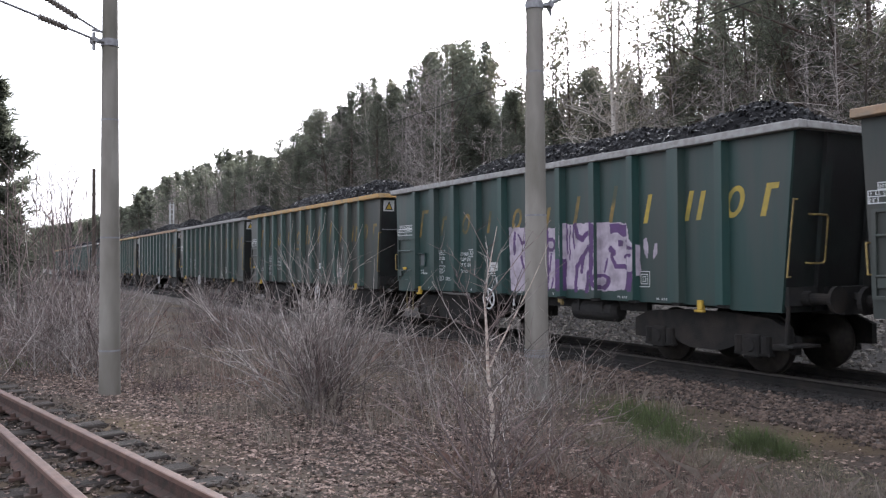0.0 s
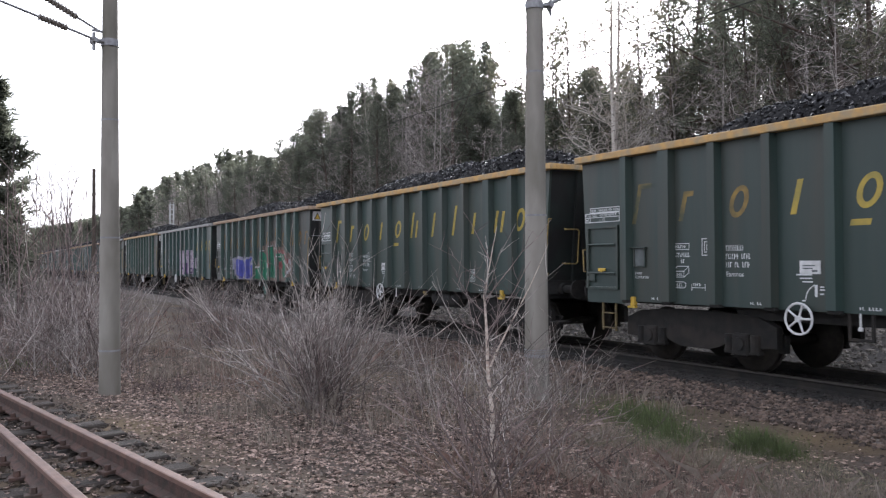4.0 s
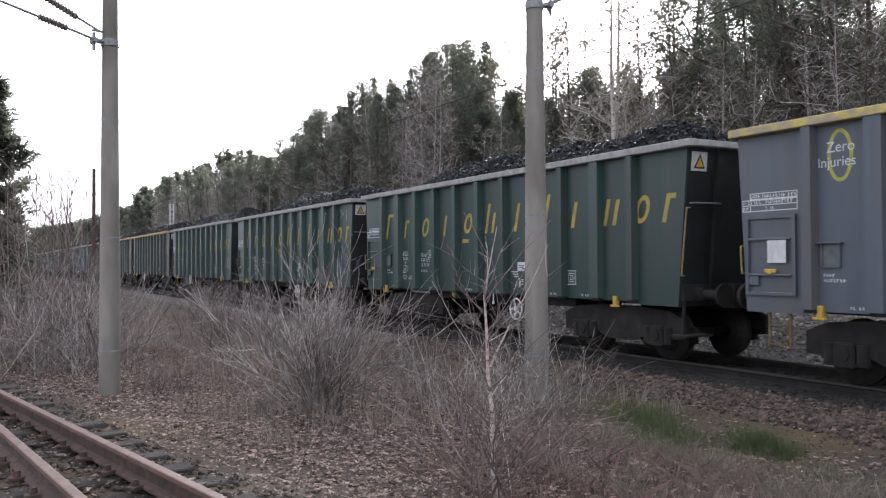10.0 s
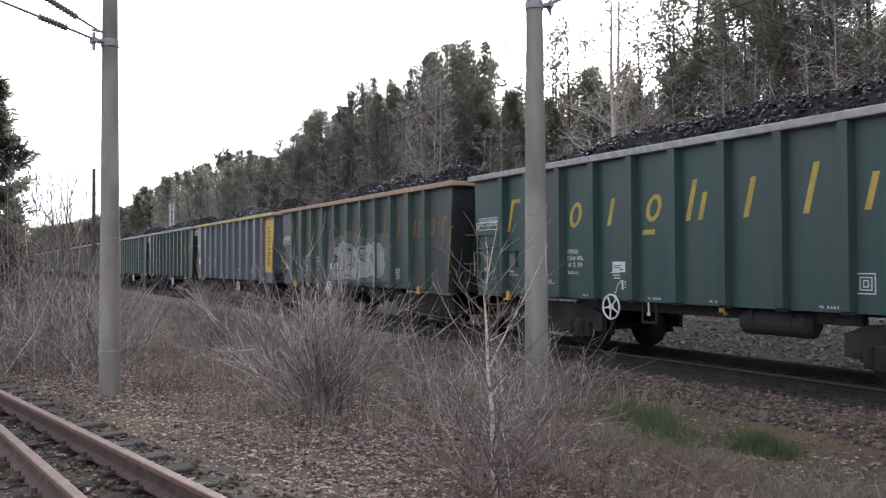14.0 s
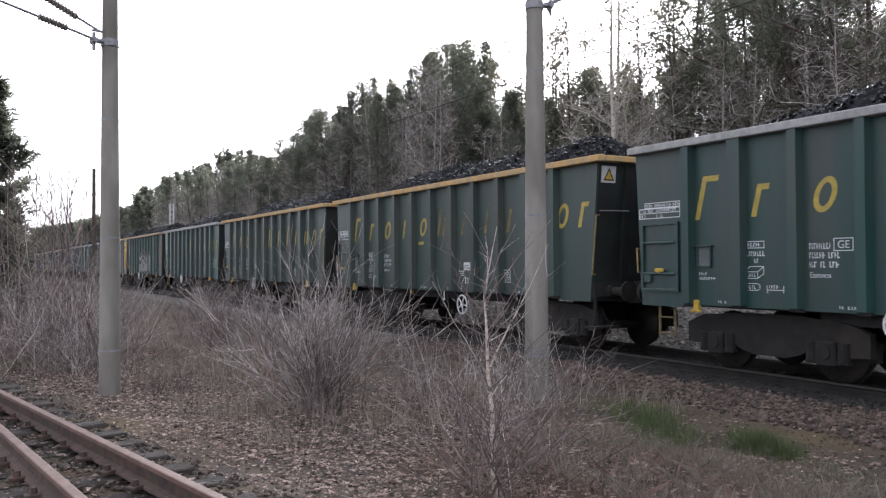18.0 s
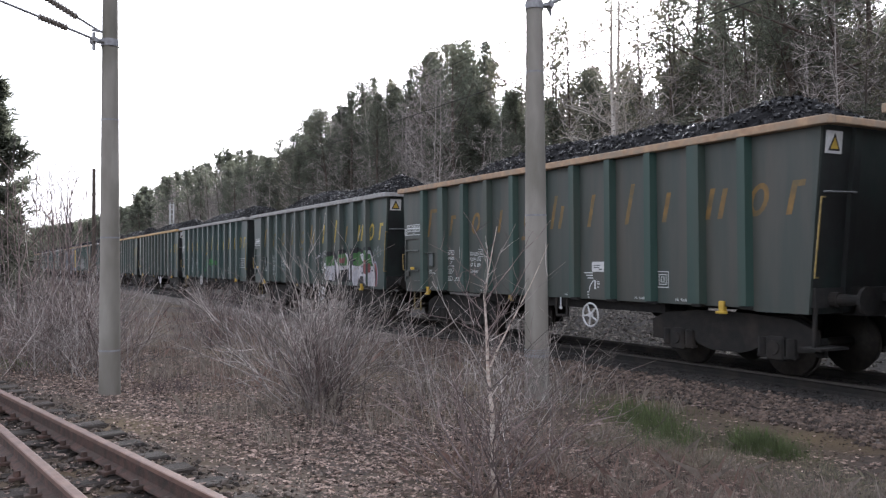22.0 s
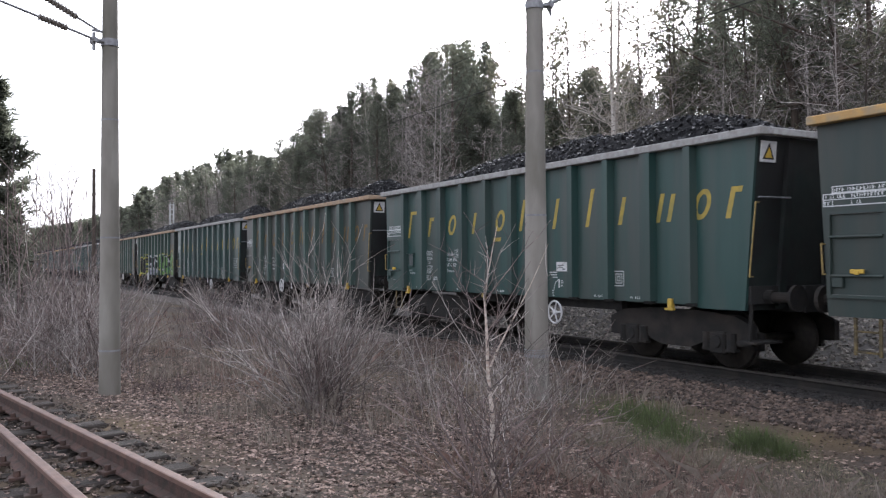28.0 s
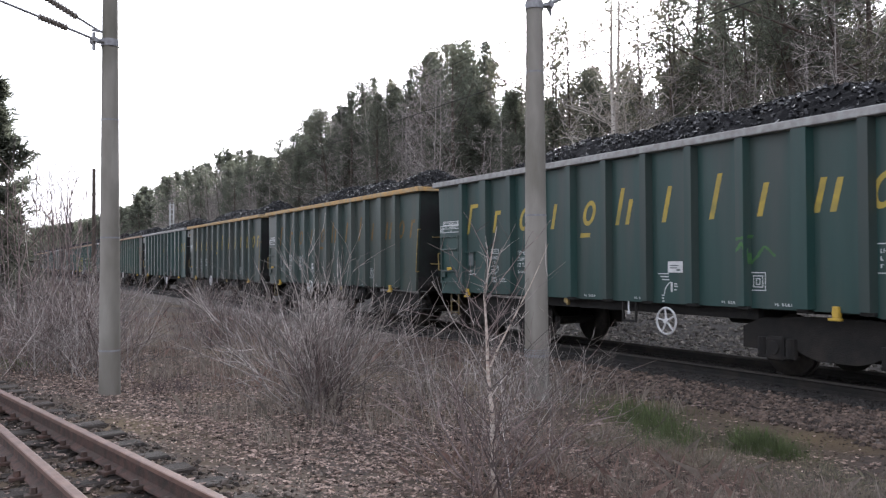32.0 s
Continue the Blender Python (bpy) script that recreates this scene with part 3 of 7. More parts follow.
def b_lever(bm):
    box(bm, -0.012, 0.012, -0.01, 0.01, -0.13, 0.06)
    box(bm, -0.035, 0.035, -0.015, 0.015, -0.18, -0.125, 0.008)


def b_leverframe(bm):
    for x in (-0.17, 0.17):
        box(bm, x - 0.02, x + 0.02, -0.012, 0.012, -0.38, 0.02)
    box(bm, -0.148, 0.148, -0.012, 0.012, -0.38, -0.34)


def b_valve(bm):
    box(bm, -0.09, 0.03, -0.03, 0.03, -0.05, 0.05, 0.01)
    box(bm, 0.0, 0.06, -0.04, 0.02, -0.09, -0.02, 0.01)


def b_gear(bm):
    cyl(bm, (-0.25, 0, 0), (0.3, 0, 0), 0.17, 0.13, 14)
    box(bm, -1.6, 1.4, -0.02, 0.02, -0.03, 0.02)
    box(bm, 0.5, 0.6, -0.05, 0.05, -0.16, 0.25)
    box(bm, -0.9, -0.8, -0.05, 0.05, -0.1, 0.3)


def b_wheel(bm):
    # a five-spoked hand wheel in the x-z plane
    R, r = 0.222, 0.019
    n, k = 24, 6
    vs = []
    for i in range(n):
        a = 2 * math.pi * i / n
        for j in range(k):
            b = 2 * math.pi * j / k
            q = R + r * math.cos(b)
            vs.append(bm.verts.new((q * math.cos(a), r * math.sin(b), q * math.sin(a))))
    for i in range(n):
        for j in range(k):
            bm.faces.new((vs[i * k + j], vs[((i + 1) % n) * k + j], vs[((i + 1) % n) * k + (j + 1) % k], vs[i * k + (j + 1) % k]))
    for i in range(5):
        a = 2 * math.pi * i / 5 + 0.3
        cyl(bm, (0.03 * math.cos(a), 0, 0.03 * math.sin(a)), (R * math.cos(a), 0, R * math.sin(a)), 0.018, 0.015, 6)
    cyl(bm, (0, -0.03, 0), (0, 0.03, 0), 0.045, None, 12)
    bmesh.ops.recalc_face_normals(bm, faces=bm.faces)


def b_ladder(bm):
    # a recessed ladder frame on the side, with rungs
    y = PANEL_Y
    for x in (0.29, 1.12):
        box(bm, x - 0.03, x + 0.03, y - 0.045, y - 0.004, 1.02, 2.2)
    for z in (1.04, 2.18):
        box(bm, 0.32, 1.09, y - 0.045, y - 0.004, z - 0.022, z + 0.022)
    # a hinge block beside the frame's foot
    box(bm, 0.33, 0.5, y - 0.05, y - 0.004, 1.16, 1.34, 0.01)


def b_rung(bm):
    cyl(bm, (0.32, PANEL_Y - 0.05, 0), (1.09, PANEL_Y - 0.05, 0), 0.02, None, 8)


def b_latch(bm):
    box(bm, -0.1, 0.1, -0.075, -0.045, -0.03, 0.03, 0.008)
    box(bm, -0.03, 0.03, -0.09, -0.06, -0.045, 0.02, 0.006)


def b_step(bm):
    for x in (-0.18, 0.18):
        box(bm, x - 0.022, x + 0.022, -0.012, 0.012, -0.55, 0)
    box(bm, -0.158, 0.158, -0.05, 0.04, -0.51, -0.49)


def b_tread(bm):
    box(bm, -0.157, 0.157, -0.06, 0.05, -0.235, -0.215, 0.004)


def b_footplate(bm):
    box(bm, -0.2, 0.16, -0.12, 0.5, -0.6, -0.565)
    cyl(bm, (-0.04, 0, -0.57), (0.0, 0, 0.02), 0.032, None, 8)


def b_bar(bm, h=1.13):
    # upright handrail, standing off by its bent ends
    cyl(bm, (0, -0.08, 0), (0, -0.08, h), 0.014, None, 8)
    for z in (0.0, h):
        cyl(bm, (0, -0.085, z), (0, 0.0, z), 0.012, None, 8)


def b_bracket(bm):
    # a handrail bent like a bracket on the end wall
    h = 0.72
    cyl(bm, (0.09, 0.3, 0.04), (0.09, 0.3, h - 0.04), 0.015, None, 8)
    for z, dz in ((0.0, 0.04), (h, -0.04)):
        cyl(bm, (0.09, -0.02, z), (0.09, 0.265, z), 0.015, None, 8)
        cyl(bm, (0.09, 0.262, z), (0.09, 0.3, z + dz), 0.015, None, 8)
        cyl(bm, (0.0, -0.02, z), (0.09, -0.02, z), 0.015, None, 8)


def b_hook(bm):
    box(bm, -0.05, 0.05, -0.05, 0.04, -0.1, 0.06, 0.01)
    box(bm, -0.1, 0.1, -0.07, 0.0, -0.14, -0.1, 0.01)


def b_holder(bm):
    for x in (-0.15, 0.12):
        box(bm, x, x + 0.03, -0.035, 0.0, -0.17, 0.16, 0.006)
    box(bm, -0.118, 0.118, -0.035, 0.0, -0.17, -0.145)
    box(bm, -0.19, 0.19, -0.075, 0.0, 0.162, 0.185, 0.006)


def b_card(bm):
    box(bm, -0.117, 0.117, -0.014, 0.0, -0.143, 0.158)


def bars(bm, items, y=PANEL_Y - 0.004):
    """Thin painted rectangles: x, z, width, height."""
    for x, z, w, h in items:
        v = [bm.verts.new(c) for c in ((x, y, z), (x + w, y, z), (x + w, y, z + h), (x, y, z + h))]
        bm.faces.new(v)


def outline(x, z, w, h, t=0.012):
    return [(x, z, w, t), (x, z + h - t, w, t), (x, z + t, t, h - 2 * t), (x + w - t, z + t, t, h - 2 * t)]


def glyph_row(r, x, z, w, h):
    """A row of small upright strokes that stands for one line of lettering."""
    out = []
    q = x
    while q < x + w - 0.02:
        c = r.uniform(0.018, 0.045)
        if r.random() < 0.86:
            out.append((q, z, c * 0.45, h))
            out.append((q + c * 0.5, z + h * r.choice((0.0, 0.4, 0.78)), c * 0.5, h * 0.22))
        q += c + 0.014
    return out


def b_table(bm):
    r = random.Random(5)
    it = outline(0.19, 2.27, 0.98, 0.18, 0.014) + outline(0.33, 2.45, 0.84, 0.1, 0.014) + [(0.204, 2.36, 0.952, 0.012), (0.33, 2.284, 0.012, 0.072)]
    for z, x, w in ((2.29, 0.21, 0.1), (2.29, 0.62, 0.16), (2.382, 0.23, 0.9), (2.47, 0.36, 0.78)):
        it += glyph_row(r, x, z, w, 0.052)
    bars(bm, it)


def slanted(bm, x0, z0, x1, z1, t=0.012, y=PANEL_Y - 0.004):
    """A thin painted line between two places of the panel."""
    d = Vector((x1 - x0, 0, z1 - z0)).normalized()
    n = Vector((-d.z, 0, d.x)) * t / 2
    v = [bm.verts.new(c) for c in (Vector((x0, y, z0)) - n, Vector((x1, y, z1)) - n, Vector((x1, y, z1)) + n, Vector((x0, y, z0)) + n)]
    bm.faces.new(v)


def b_load(bm):
    r = random.Random(6)
    it = outline(2.62, 1.72, 0.36, 0.11) + glyph_row(r, 2.67, 1.747, 0.26, 0.055)
    it += glyph_row(r, 2.64, 1.6, 0.34, 0.075) + glyph_row(r, 2.74, 1.5, 0.14, 0.065)
    # a drawn crate, a rounded frame and a length mark
    it += outline(2.60, 1.26, 0.26, 0.11) + glyph_row(r, 2.64, 1.288, 0.18, 0.05) + [(2.71, 1.44, 0.26, 0.012), (2.958, 1.33, 0.012, 0.11)]
    it += [(2.66, 1.08, 0.19, 0.012), (2.66, 1.18, 0.19, 0.012), (2.61, 1.11, 0.012, 0.055), (2.888, 1.11, 0.012, 0.055)] + glyph_row(r, 2.66, 1.105, 0.18, 0.055)
    it += [(3.02, 1.09, 0.3, 0.012), (3.02, 1.05, 0.012, 0.11), (3.31, 1.05, 0.012, 0.11)] + glyph_row(r, 3.06, 1.12, 0.2, 0.05)
    bars(bm, it)
    for x0, z0, x1, z1 in ((2.605, 1.365, 2.715, 1.446), (2.855, 1.365, 2.965, 1.446), (2.855, 1.266, 2.962, 1.336), (2.615, 1.11, 2.66, 1.086), (2.615, 1.165, 2.66, 1.186), (2.85, 1.086, 2.893, 1.11), (2.85, 1.186, 2.893, 1.165)):
        slanted(bm, x0, z0, x1, z1)


def b_words(bm):
    r = random.Random(12)
    bars(bm, glyph_row(r, 1.58, 1.3, 0.16, 0.045) + glyph_row(r, 1.58, 1.23, 0.36, 0.045))


def b_rows(bm):
    r = random.Random(7)
    for z, w in ((1.66, 0.34), (1.53, 0.46), (1.40, 0.5)):
        bars(bm, glyph_row(r, 3.78, z, w, 0.085))


def b_sillmark(bm):
    r = random.Random(4)
    bars(bm, glyph_row(r, 0.0, 0.895, 0.34, 0.042))


def b_brakesign(bm):
    # three short lines, an arc with a heavy end stroke and small marks beside it
    bars(bm, [(0.0, 0.32, 0.26, 0.018), (0.06, 0.27, 0.2, 0.018), (0.1, 0.22, 0.17, 0.018), (0.3, 0.02, 0.045, 0.17), (0.38, 0.15, 0.07, 0.02), (0.38, 0.11, 0.08, 0.02), (0.38, 0.05, 0.06, 0.02),
              (0.09, -0.05, 0.06, 0.02), (0.09, -0.1, 0.05, 0.02), (0.1, -0.15, 0.05, 0.02)])
    arc = [(0.15, -0.02), (0.165, 0.05), (0.2, 0.11), (0.25, 0.16), (0.31, 0.19)]
    for (x0, z0), (x1, z1) in zip(arc, arc[1:]):
        slanted(bm, x0, z0, x1, z1, 0.018, PANEL_Y - 0.0052)


def b_symbol(bm):
    bars(bm, outline(0, 0, 0.28, 0.28, 0.014) + outline(0.05, 0.05, 0.18, 0.18, 0.014) + outline(0.1, 0.09, 0.08, 0.1, 0.014))


def b_print(bm):
    bars(bm, [(0.05, 0.11, 0.2, 0.018), (0.05, 0.07, 0.17, 0.018), (0.2, 0.03, 0.09, 0.03)], PANEL_Y - 0.0105)


def b_plate(bm):
    box(bm, 0, 0.34, PANEL_Y - 0.008, PANEL_Y - 0.001, 0, 0.19)


def b_notice(bm):
    r = random.Random(9)
    it = outline(0, 0, 0.88, 0.4, 0.014)
    for z, w in ((0.27, 0.66), (0.17, 0.6), (0.07, 0.58)):
        it += glyph_row(r, 0.12, z, w, 0.055)
    bars(bm, it)


def lean(x, z, w, h, slant=0.26):
    return [(x, z), (x + w, z), (x + w + h * slant, z + h), (x + h * slant, z + h)]


def ring(x, z, w, h, t=0.085, slant=0.26):
    """Quads of a leaning oval band."""
    out = []
    n = 18
    def at(a, q):
        dz = (h / 2 - q) * math.sin(a)
        return (x + w / 2 + (w / 2 - q) * math.cos(a) + slant * (dz + h / 2), z + h / 2 + dz)
    for i in range(n):
        a0, a1 = 2 * math.pi * i / n, 2 * math.pi * (i + 1) / n
        out.append([at(a0, 0), at(a1, 0), at(a1, t), at(a0, t)])
    return out


# plain leaning shapes in the place of the painted lettering: tall, short and hanging strokes, oval bands
SHAPES = {
    "tall_pair": [lean(0.0, 0, 0.1, 0.7), lean(0.245, 0.61, 0.25, 0.09)],
    "short": [lean(0.0, 0, 0.1, 0.49), lean(0.2, 0.4, 0.13, 0.09)],
    "oval": ring(0.0, 0, 0.36, 0.5),
    "stroke": [lean(0.02, 0, 0.1, 0.5)],
    "hanging": ring(0.05, 0.02, 0.36, 0.48) + [lean(0.0, -0.2, 0.3, 0.085)],
    "stepped": [lean(0.0, 0, 0.1, 0.67), lean(0.27, 0, 0.1, 0.45)],
    "middle": [lean(0.03, 0, 0.1, 0.61)],
    "tall": [lean(0.0, 0, 0.1, 0.72)],
    "pair": [lean(0.0, 0, 0.1, 0.49), lean(0.26, 0, 0.1, 0.47)],
}


def shape_builder(key):
    def build(bm):
        for n, pts in enumerate(SHAPES[key]):
            vs = [bm.verts.new((x, PANEL_Y - 0.004 - 0.0012 * (n % 2) * (len(pts) == 4 and "oval" not in key and "hang" not in key), z)) for x, z in pts]
            bm.faces.new(vs)
    return build


ROW = [("tall_pair", 1.50), ("short", 2.63), ("oval", 3.66), ("stroke", 4.81), ("hanging", 5.77), ("stepped", 6.80), ("middle", 7.96), ("tall", 9.05), ("stroke", 9.97), ("pair", 10.96), ("oval", 11.78),
       ("short", 12.50)]


def wall_y(x):
    """The outside of the side wall, panels and ribs."""
    for r in RIBS:
        broad = 0.05 if RIBS.index(r) in BOLSTER_RIBS else 0.0
        if abs(x - r) < 0.082 + broad:
            return RIB_Y
        if abs(x - r) < 0.112 + broad:
            return (RIB_Y + PANEL_Y) / 2
    return PANEL_Y


def spray_on(parent, label, layers):
    """Paint sprayed over panels and ribs: filled shapes and lines, later ones on top, cut into small cells that follow the wall."""
    cell = 0.017
    xs = [p[0] for _, _, pts in layers for p in pts]
    zs = [p[1] for _, _, pts in layers for p in pts]
    nx, nz = int((max(xs) - min(xs)) / cell) + 4, int((max(zs) - min(zs)) / cell) + 4
    gx_, gz_ = np.meshgrid(min(xs) - cell + cell * np.arange(nx), min(zs) - cell + cell * np.arange(nz), indexing="ij")
    wob = np.array([[noise.noise(Vector((x * 6, z * 6, 1.5))) for z in gz_[0]] for x in gx_[:, 0]])
    wx, wz = gx_ + 0.03 * wob, gz_ + 0.03 * np.roll(wob, 7, 0)
    layer = np.full(gx_.shape, -1)
    palette = []
    for material, width, pts in layers:
        if material not in palette:
            palette.append(material)
        inside = np.zeros(gx_.shape, bool)
        if width:
            for (x0, z0), (x1, z1) in zip(pts, pts[1:]):
                dx, dz = x1 - x0, z1 - z0
                t = np.clip(((wx - x0) * dx + (wz - z0) * dz) / (dx * dx + dz * dz + 1e-9), 0, 1)
                inside |= np.hypot(wx - x0 - t * dx, wz - z0 - t * dz) < max(width, 0.022) / 2
        else:
            for (x0, z0), (x1, z1) in zip(pts, pts[1:] + pts[:1]):
                cross = (z0 > wz) != (z1 > wz)
                inside ^= cross & (wx < (x1 - x0) * (wz - z0) / (z1 - z0 + 1e-9) + x0)
        layer[inside] = palette.index(material)
    layer[(gz_ < 0.83) | (gx_ < 0.4) | (gx_ > 12.87)] = -1
    verts, faces, mi = [], [], []
    for a, b in zip(*np.nonzero(layer >= 0)):
        x, z = float(gx_[a, b]), float(gz_[a, b])
        n = len(verts)
        for px, pz in ((x, z), (x + cell, z), (x + cell, z + cell), (x, z + cell)):
            verts.append((px, wall_y(px) - 0.005, pz))
        faces.append((n, n + 1, n + 2, n + 3))
        mi.append(int(layer[a, b]))
    ob = mesh_object("graffiti", verts, faces, palette[0], parent, label)
    for m in palette[1:]:
        ob.data.materials.append(m)
    ob.data.polygons.foreach_set("material_index", mi)
    return ob


def sprayed(parent, label):
    """Sprays the fills and lines that a function dabs on; width 0 fills the outline."""
    def run(draw):
        layers = []
        draw(lambda material, width, *pts: layers.append((material, width, list(pts))))
        return spray_on(parent, label, layers)
    return run


def spray(name, col):
    return mat(name, col, tuple(c * 0.75 for c in col), 6, 0.6, bump=0.08, bscale=9, c=tuple(c * 0.5 + 0.012 for c in col), cscale=3, camount=(0.5, 0.72))


S_WHITE, S_PURPLE, S_BLUE, S_GREEN = spray("spray_white", (0.48, 0.47, 0.5)), spray("spray_purple", (0.10, 0.045, 0.15)), spray("spray_blue", (0.07, 0.08, 0.36)), spray("spray_green", (0.02, 0.16, 0.09))
S_LIME, S_YELLOW, S_BLACK, S_LILAC = spray("spray_lime", (0.135, 0.26, 0.065)), spray("spray_yellow", (0.42, 0.43, 0.07)), spray("spray_black", (0.01, 0.01, 0.014)), spray("spray_lilac", (0.31, 0.3, 0.37))
S_GREEN2, S_TAUPE, S_FADED = spray("spray_leaf_green", (0.055, 0.15, 0.045)), spray("spray_taupe", (0.17, 0.125, 0.105)), spray("spray_faded", (0.12, 0.125, 0.115))
WHEEL_GREEN = spray("wheel_green", (0.08, 0.2, 0.17))
S_PINK, S_CHALK = spray("spray_pink", (0.47, 0.41, 0.48)), spray("chalk_white", (0.3, 0.33, 0.33))
S_RED, S_CHROME, S_MINT = spray("spray_red", (0.22, 0.06, 0.06)), spray("spray_chrome", (0.3, 0.31, 0.3)), spray("spray_mint", (0.05, 0.21, 0.06))


def coal_mesh(seed):
    """A heap in the tub: a rough ridge covered with lumps."""
    r = random.Random(seed)
    nx, ny = 110, 20
    verts, faces = [], []
    x0, x1, w = 0.28, 13.06, 1.24

    def z_at(x, y):
        e = min(1.0, (x - x0 - 0.9) / 2.6, (x1 - x) / 1.5)
        e = max(0, e) ** 0.8
        c = max(0.0, 1 - (abs(y) / w) ** 1.7)
        ridge = 0.62 + 0.2 * noise.noise(Vector((x * 0.45, seed * 3.1, 0))) + 0.07 * noise.noise(Vector((x * 1.6, y * 1.4, seed)))
        return TOP - 0.1 + ridge * 1.1 * e * c

    for i in range(nx + 1):
        for j in range(ny + 1):
            x, y = lerp(x0, x1, i / nx), lerp(-w, w, j / ny)
            verts.append((x, y, z_at(x, y) + r.uniform(-0.03, 0.03)))
    for i in range(nx):
        for j in range(ny):
            a = i * (ny + 1) + j
            faces.append((a, a + ny + 1, a + ny + 2, a + 1))
    for _ in range(2100):
        x, y = r.uniform(x0 + 0.1, x1 - 0.1), r.uniform(-w + 0.05, 0.5)
        c = Vector((x, y, z_at(x, y) + 0.012))
        s = r.uniform(0.022, 0.056)
        n = len(verts)
        q = Euler((r.uniform(0, 6), r.uniform(0, 6), r.uniform(0, 6))).to_matrix()
        for v in ((-1, -1, -0.7), (1, -1, -0.7), (1, 1, -0.7), (-1, 1, -0.7), (-0.7, -0.6, 0.7), (0.7, -0.7, 0.8), (0.6, 0.7, 0.7), (-0.7, 0.6, 0.6)):
            verts.append(c + q @ (Vector(v) * s * 0.7 * r.uniform(0.7, 1.25)))
        for f in ((4, 5, 6, 7), (0, 1, 5, 4), (1, 2, 6, 5), (2, 3, 7, 6), (3, 0, 4, 7)):
            faces.append(tuple(n + k for k in f))
    me = bpy.data.meshes.new("coal_load")
    me.from_pydata(verts, [], faces)
    me.materials.append(COAL)
    me.materials.append(COALDUST)
    for poly in me.polygons[:nx * ny]:
        poly.material_index = 1
    return me


COAL_MESHES = [coal_mesh(s) for s in (1, 2, 3)]


def text_mesh(body, size):
    cu = bpy.data.curves.new("letters", "FONT")
    cu.body, cu.size = body, size
    ob = new("letters", cu)
    me = bpy.data.meshes.new_from_object(ob)
    bpy.data.objects.remove(ob)
    me.transform(Matrix.Rotation(radians(90), 4, "X"))
    return me


TXT_GE, TXT_CLASS = text_mesh("GE", 0.15), text_mesh("Eamnos", 0.11)
TXT_ZERO, TXT_INJ = text_mesh("Zero", 0.21), text_mesh("Injuries", 0.2)

wagons, front_sets, rear_sets = {}, [], []
WAGON_LABEL = {"green": "dark green open coal wagon, ribbed sides", "olive": "weathered dull green coal wagon, ribbed sides",
               "forest": "dark green grimy open coal wagon, ribbed sides",
               "grey": "slate grey open coal wagon, ribbed sides"}
RIM_LABEL = {"grey": "pale grey top rim", "rust": "rusty orange top rim", "tan": "yellowish tan top rim", "yellow": "yellow top rim"}
PAINT = {"forest": FOREST, "green": GREEN, "olive": OLIVE, "grey": GREY}
RIM = {"grey": RIM_GREY, "rust": RIM_RUST, "tan": RIM_TAN, "yellow": RIM_YELLOW}


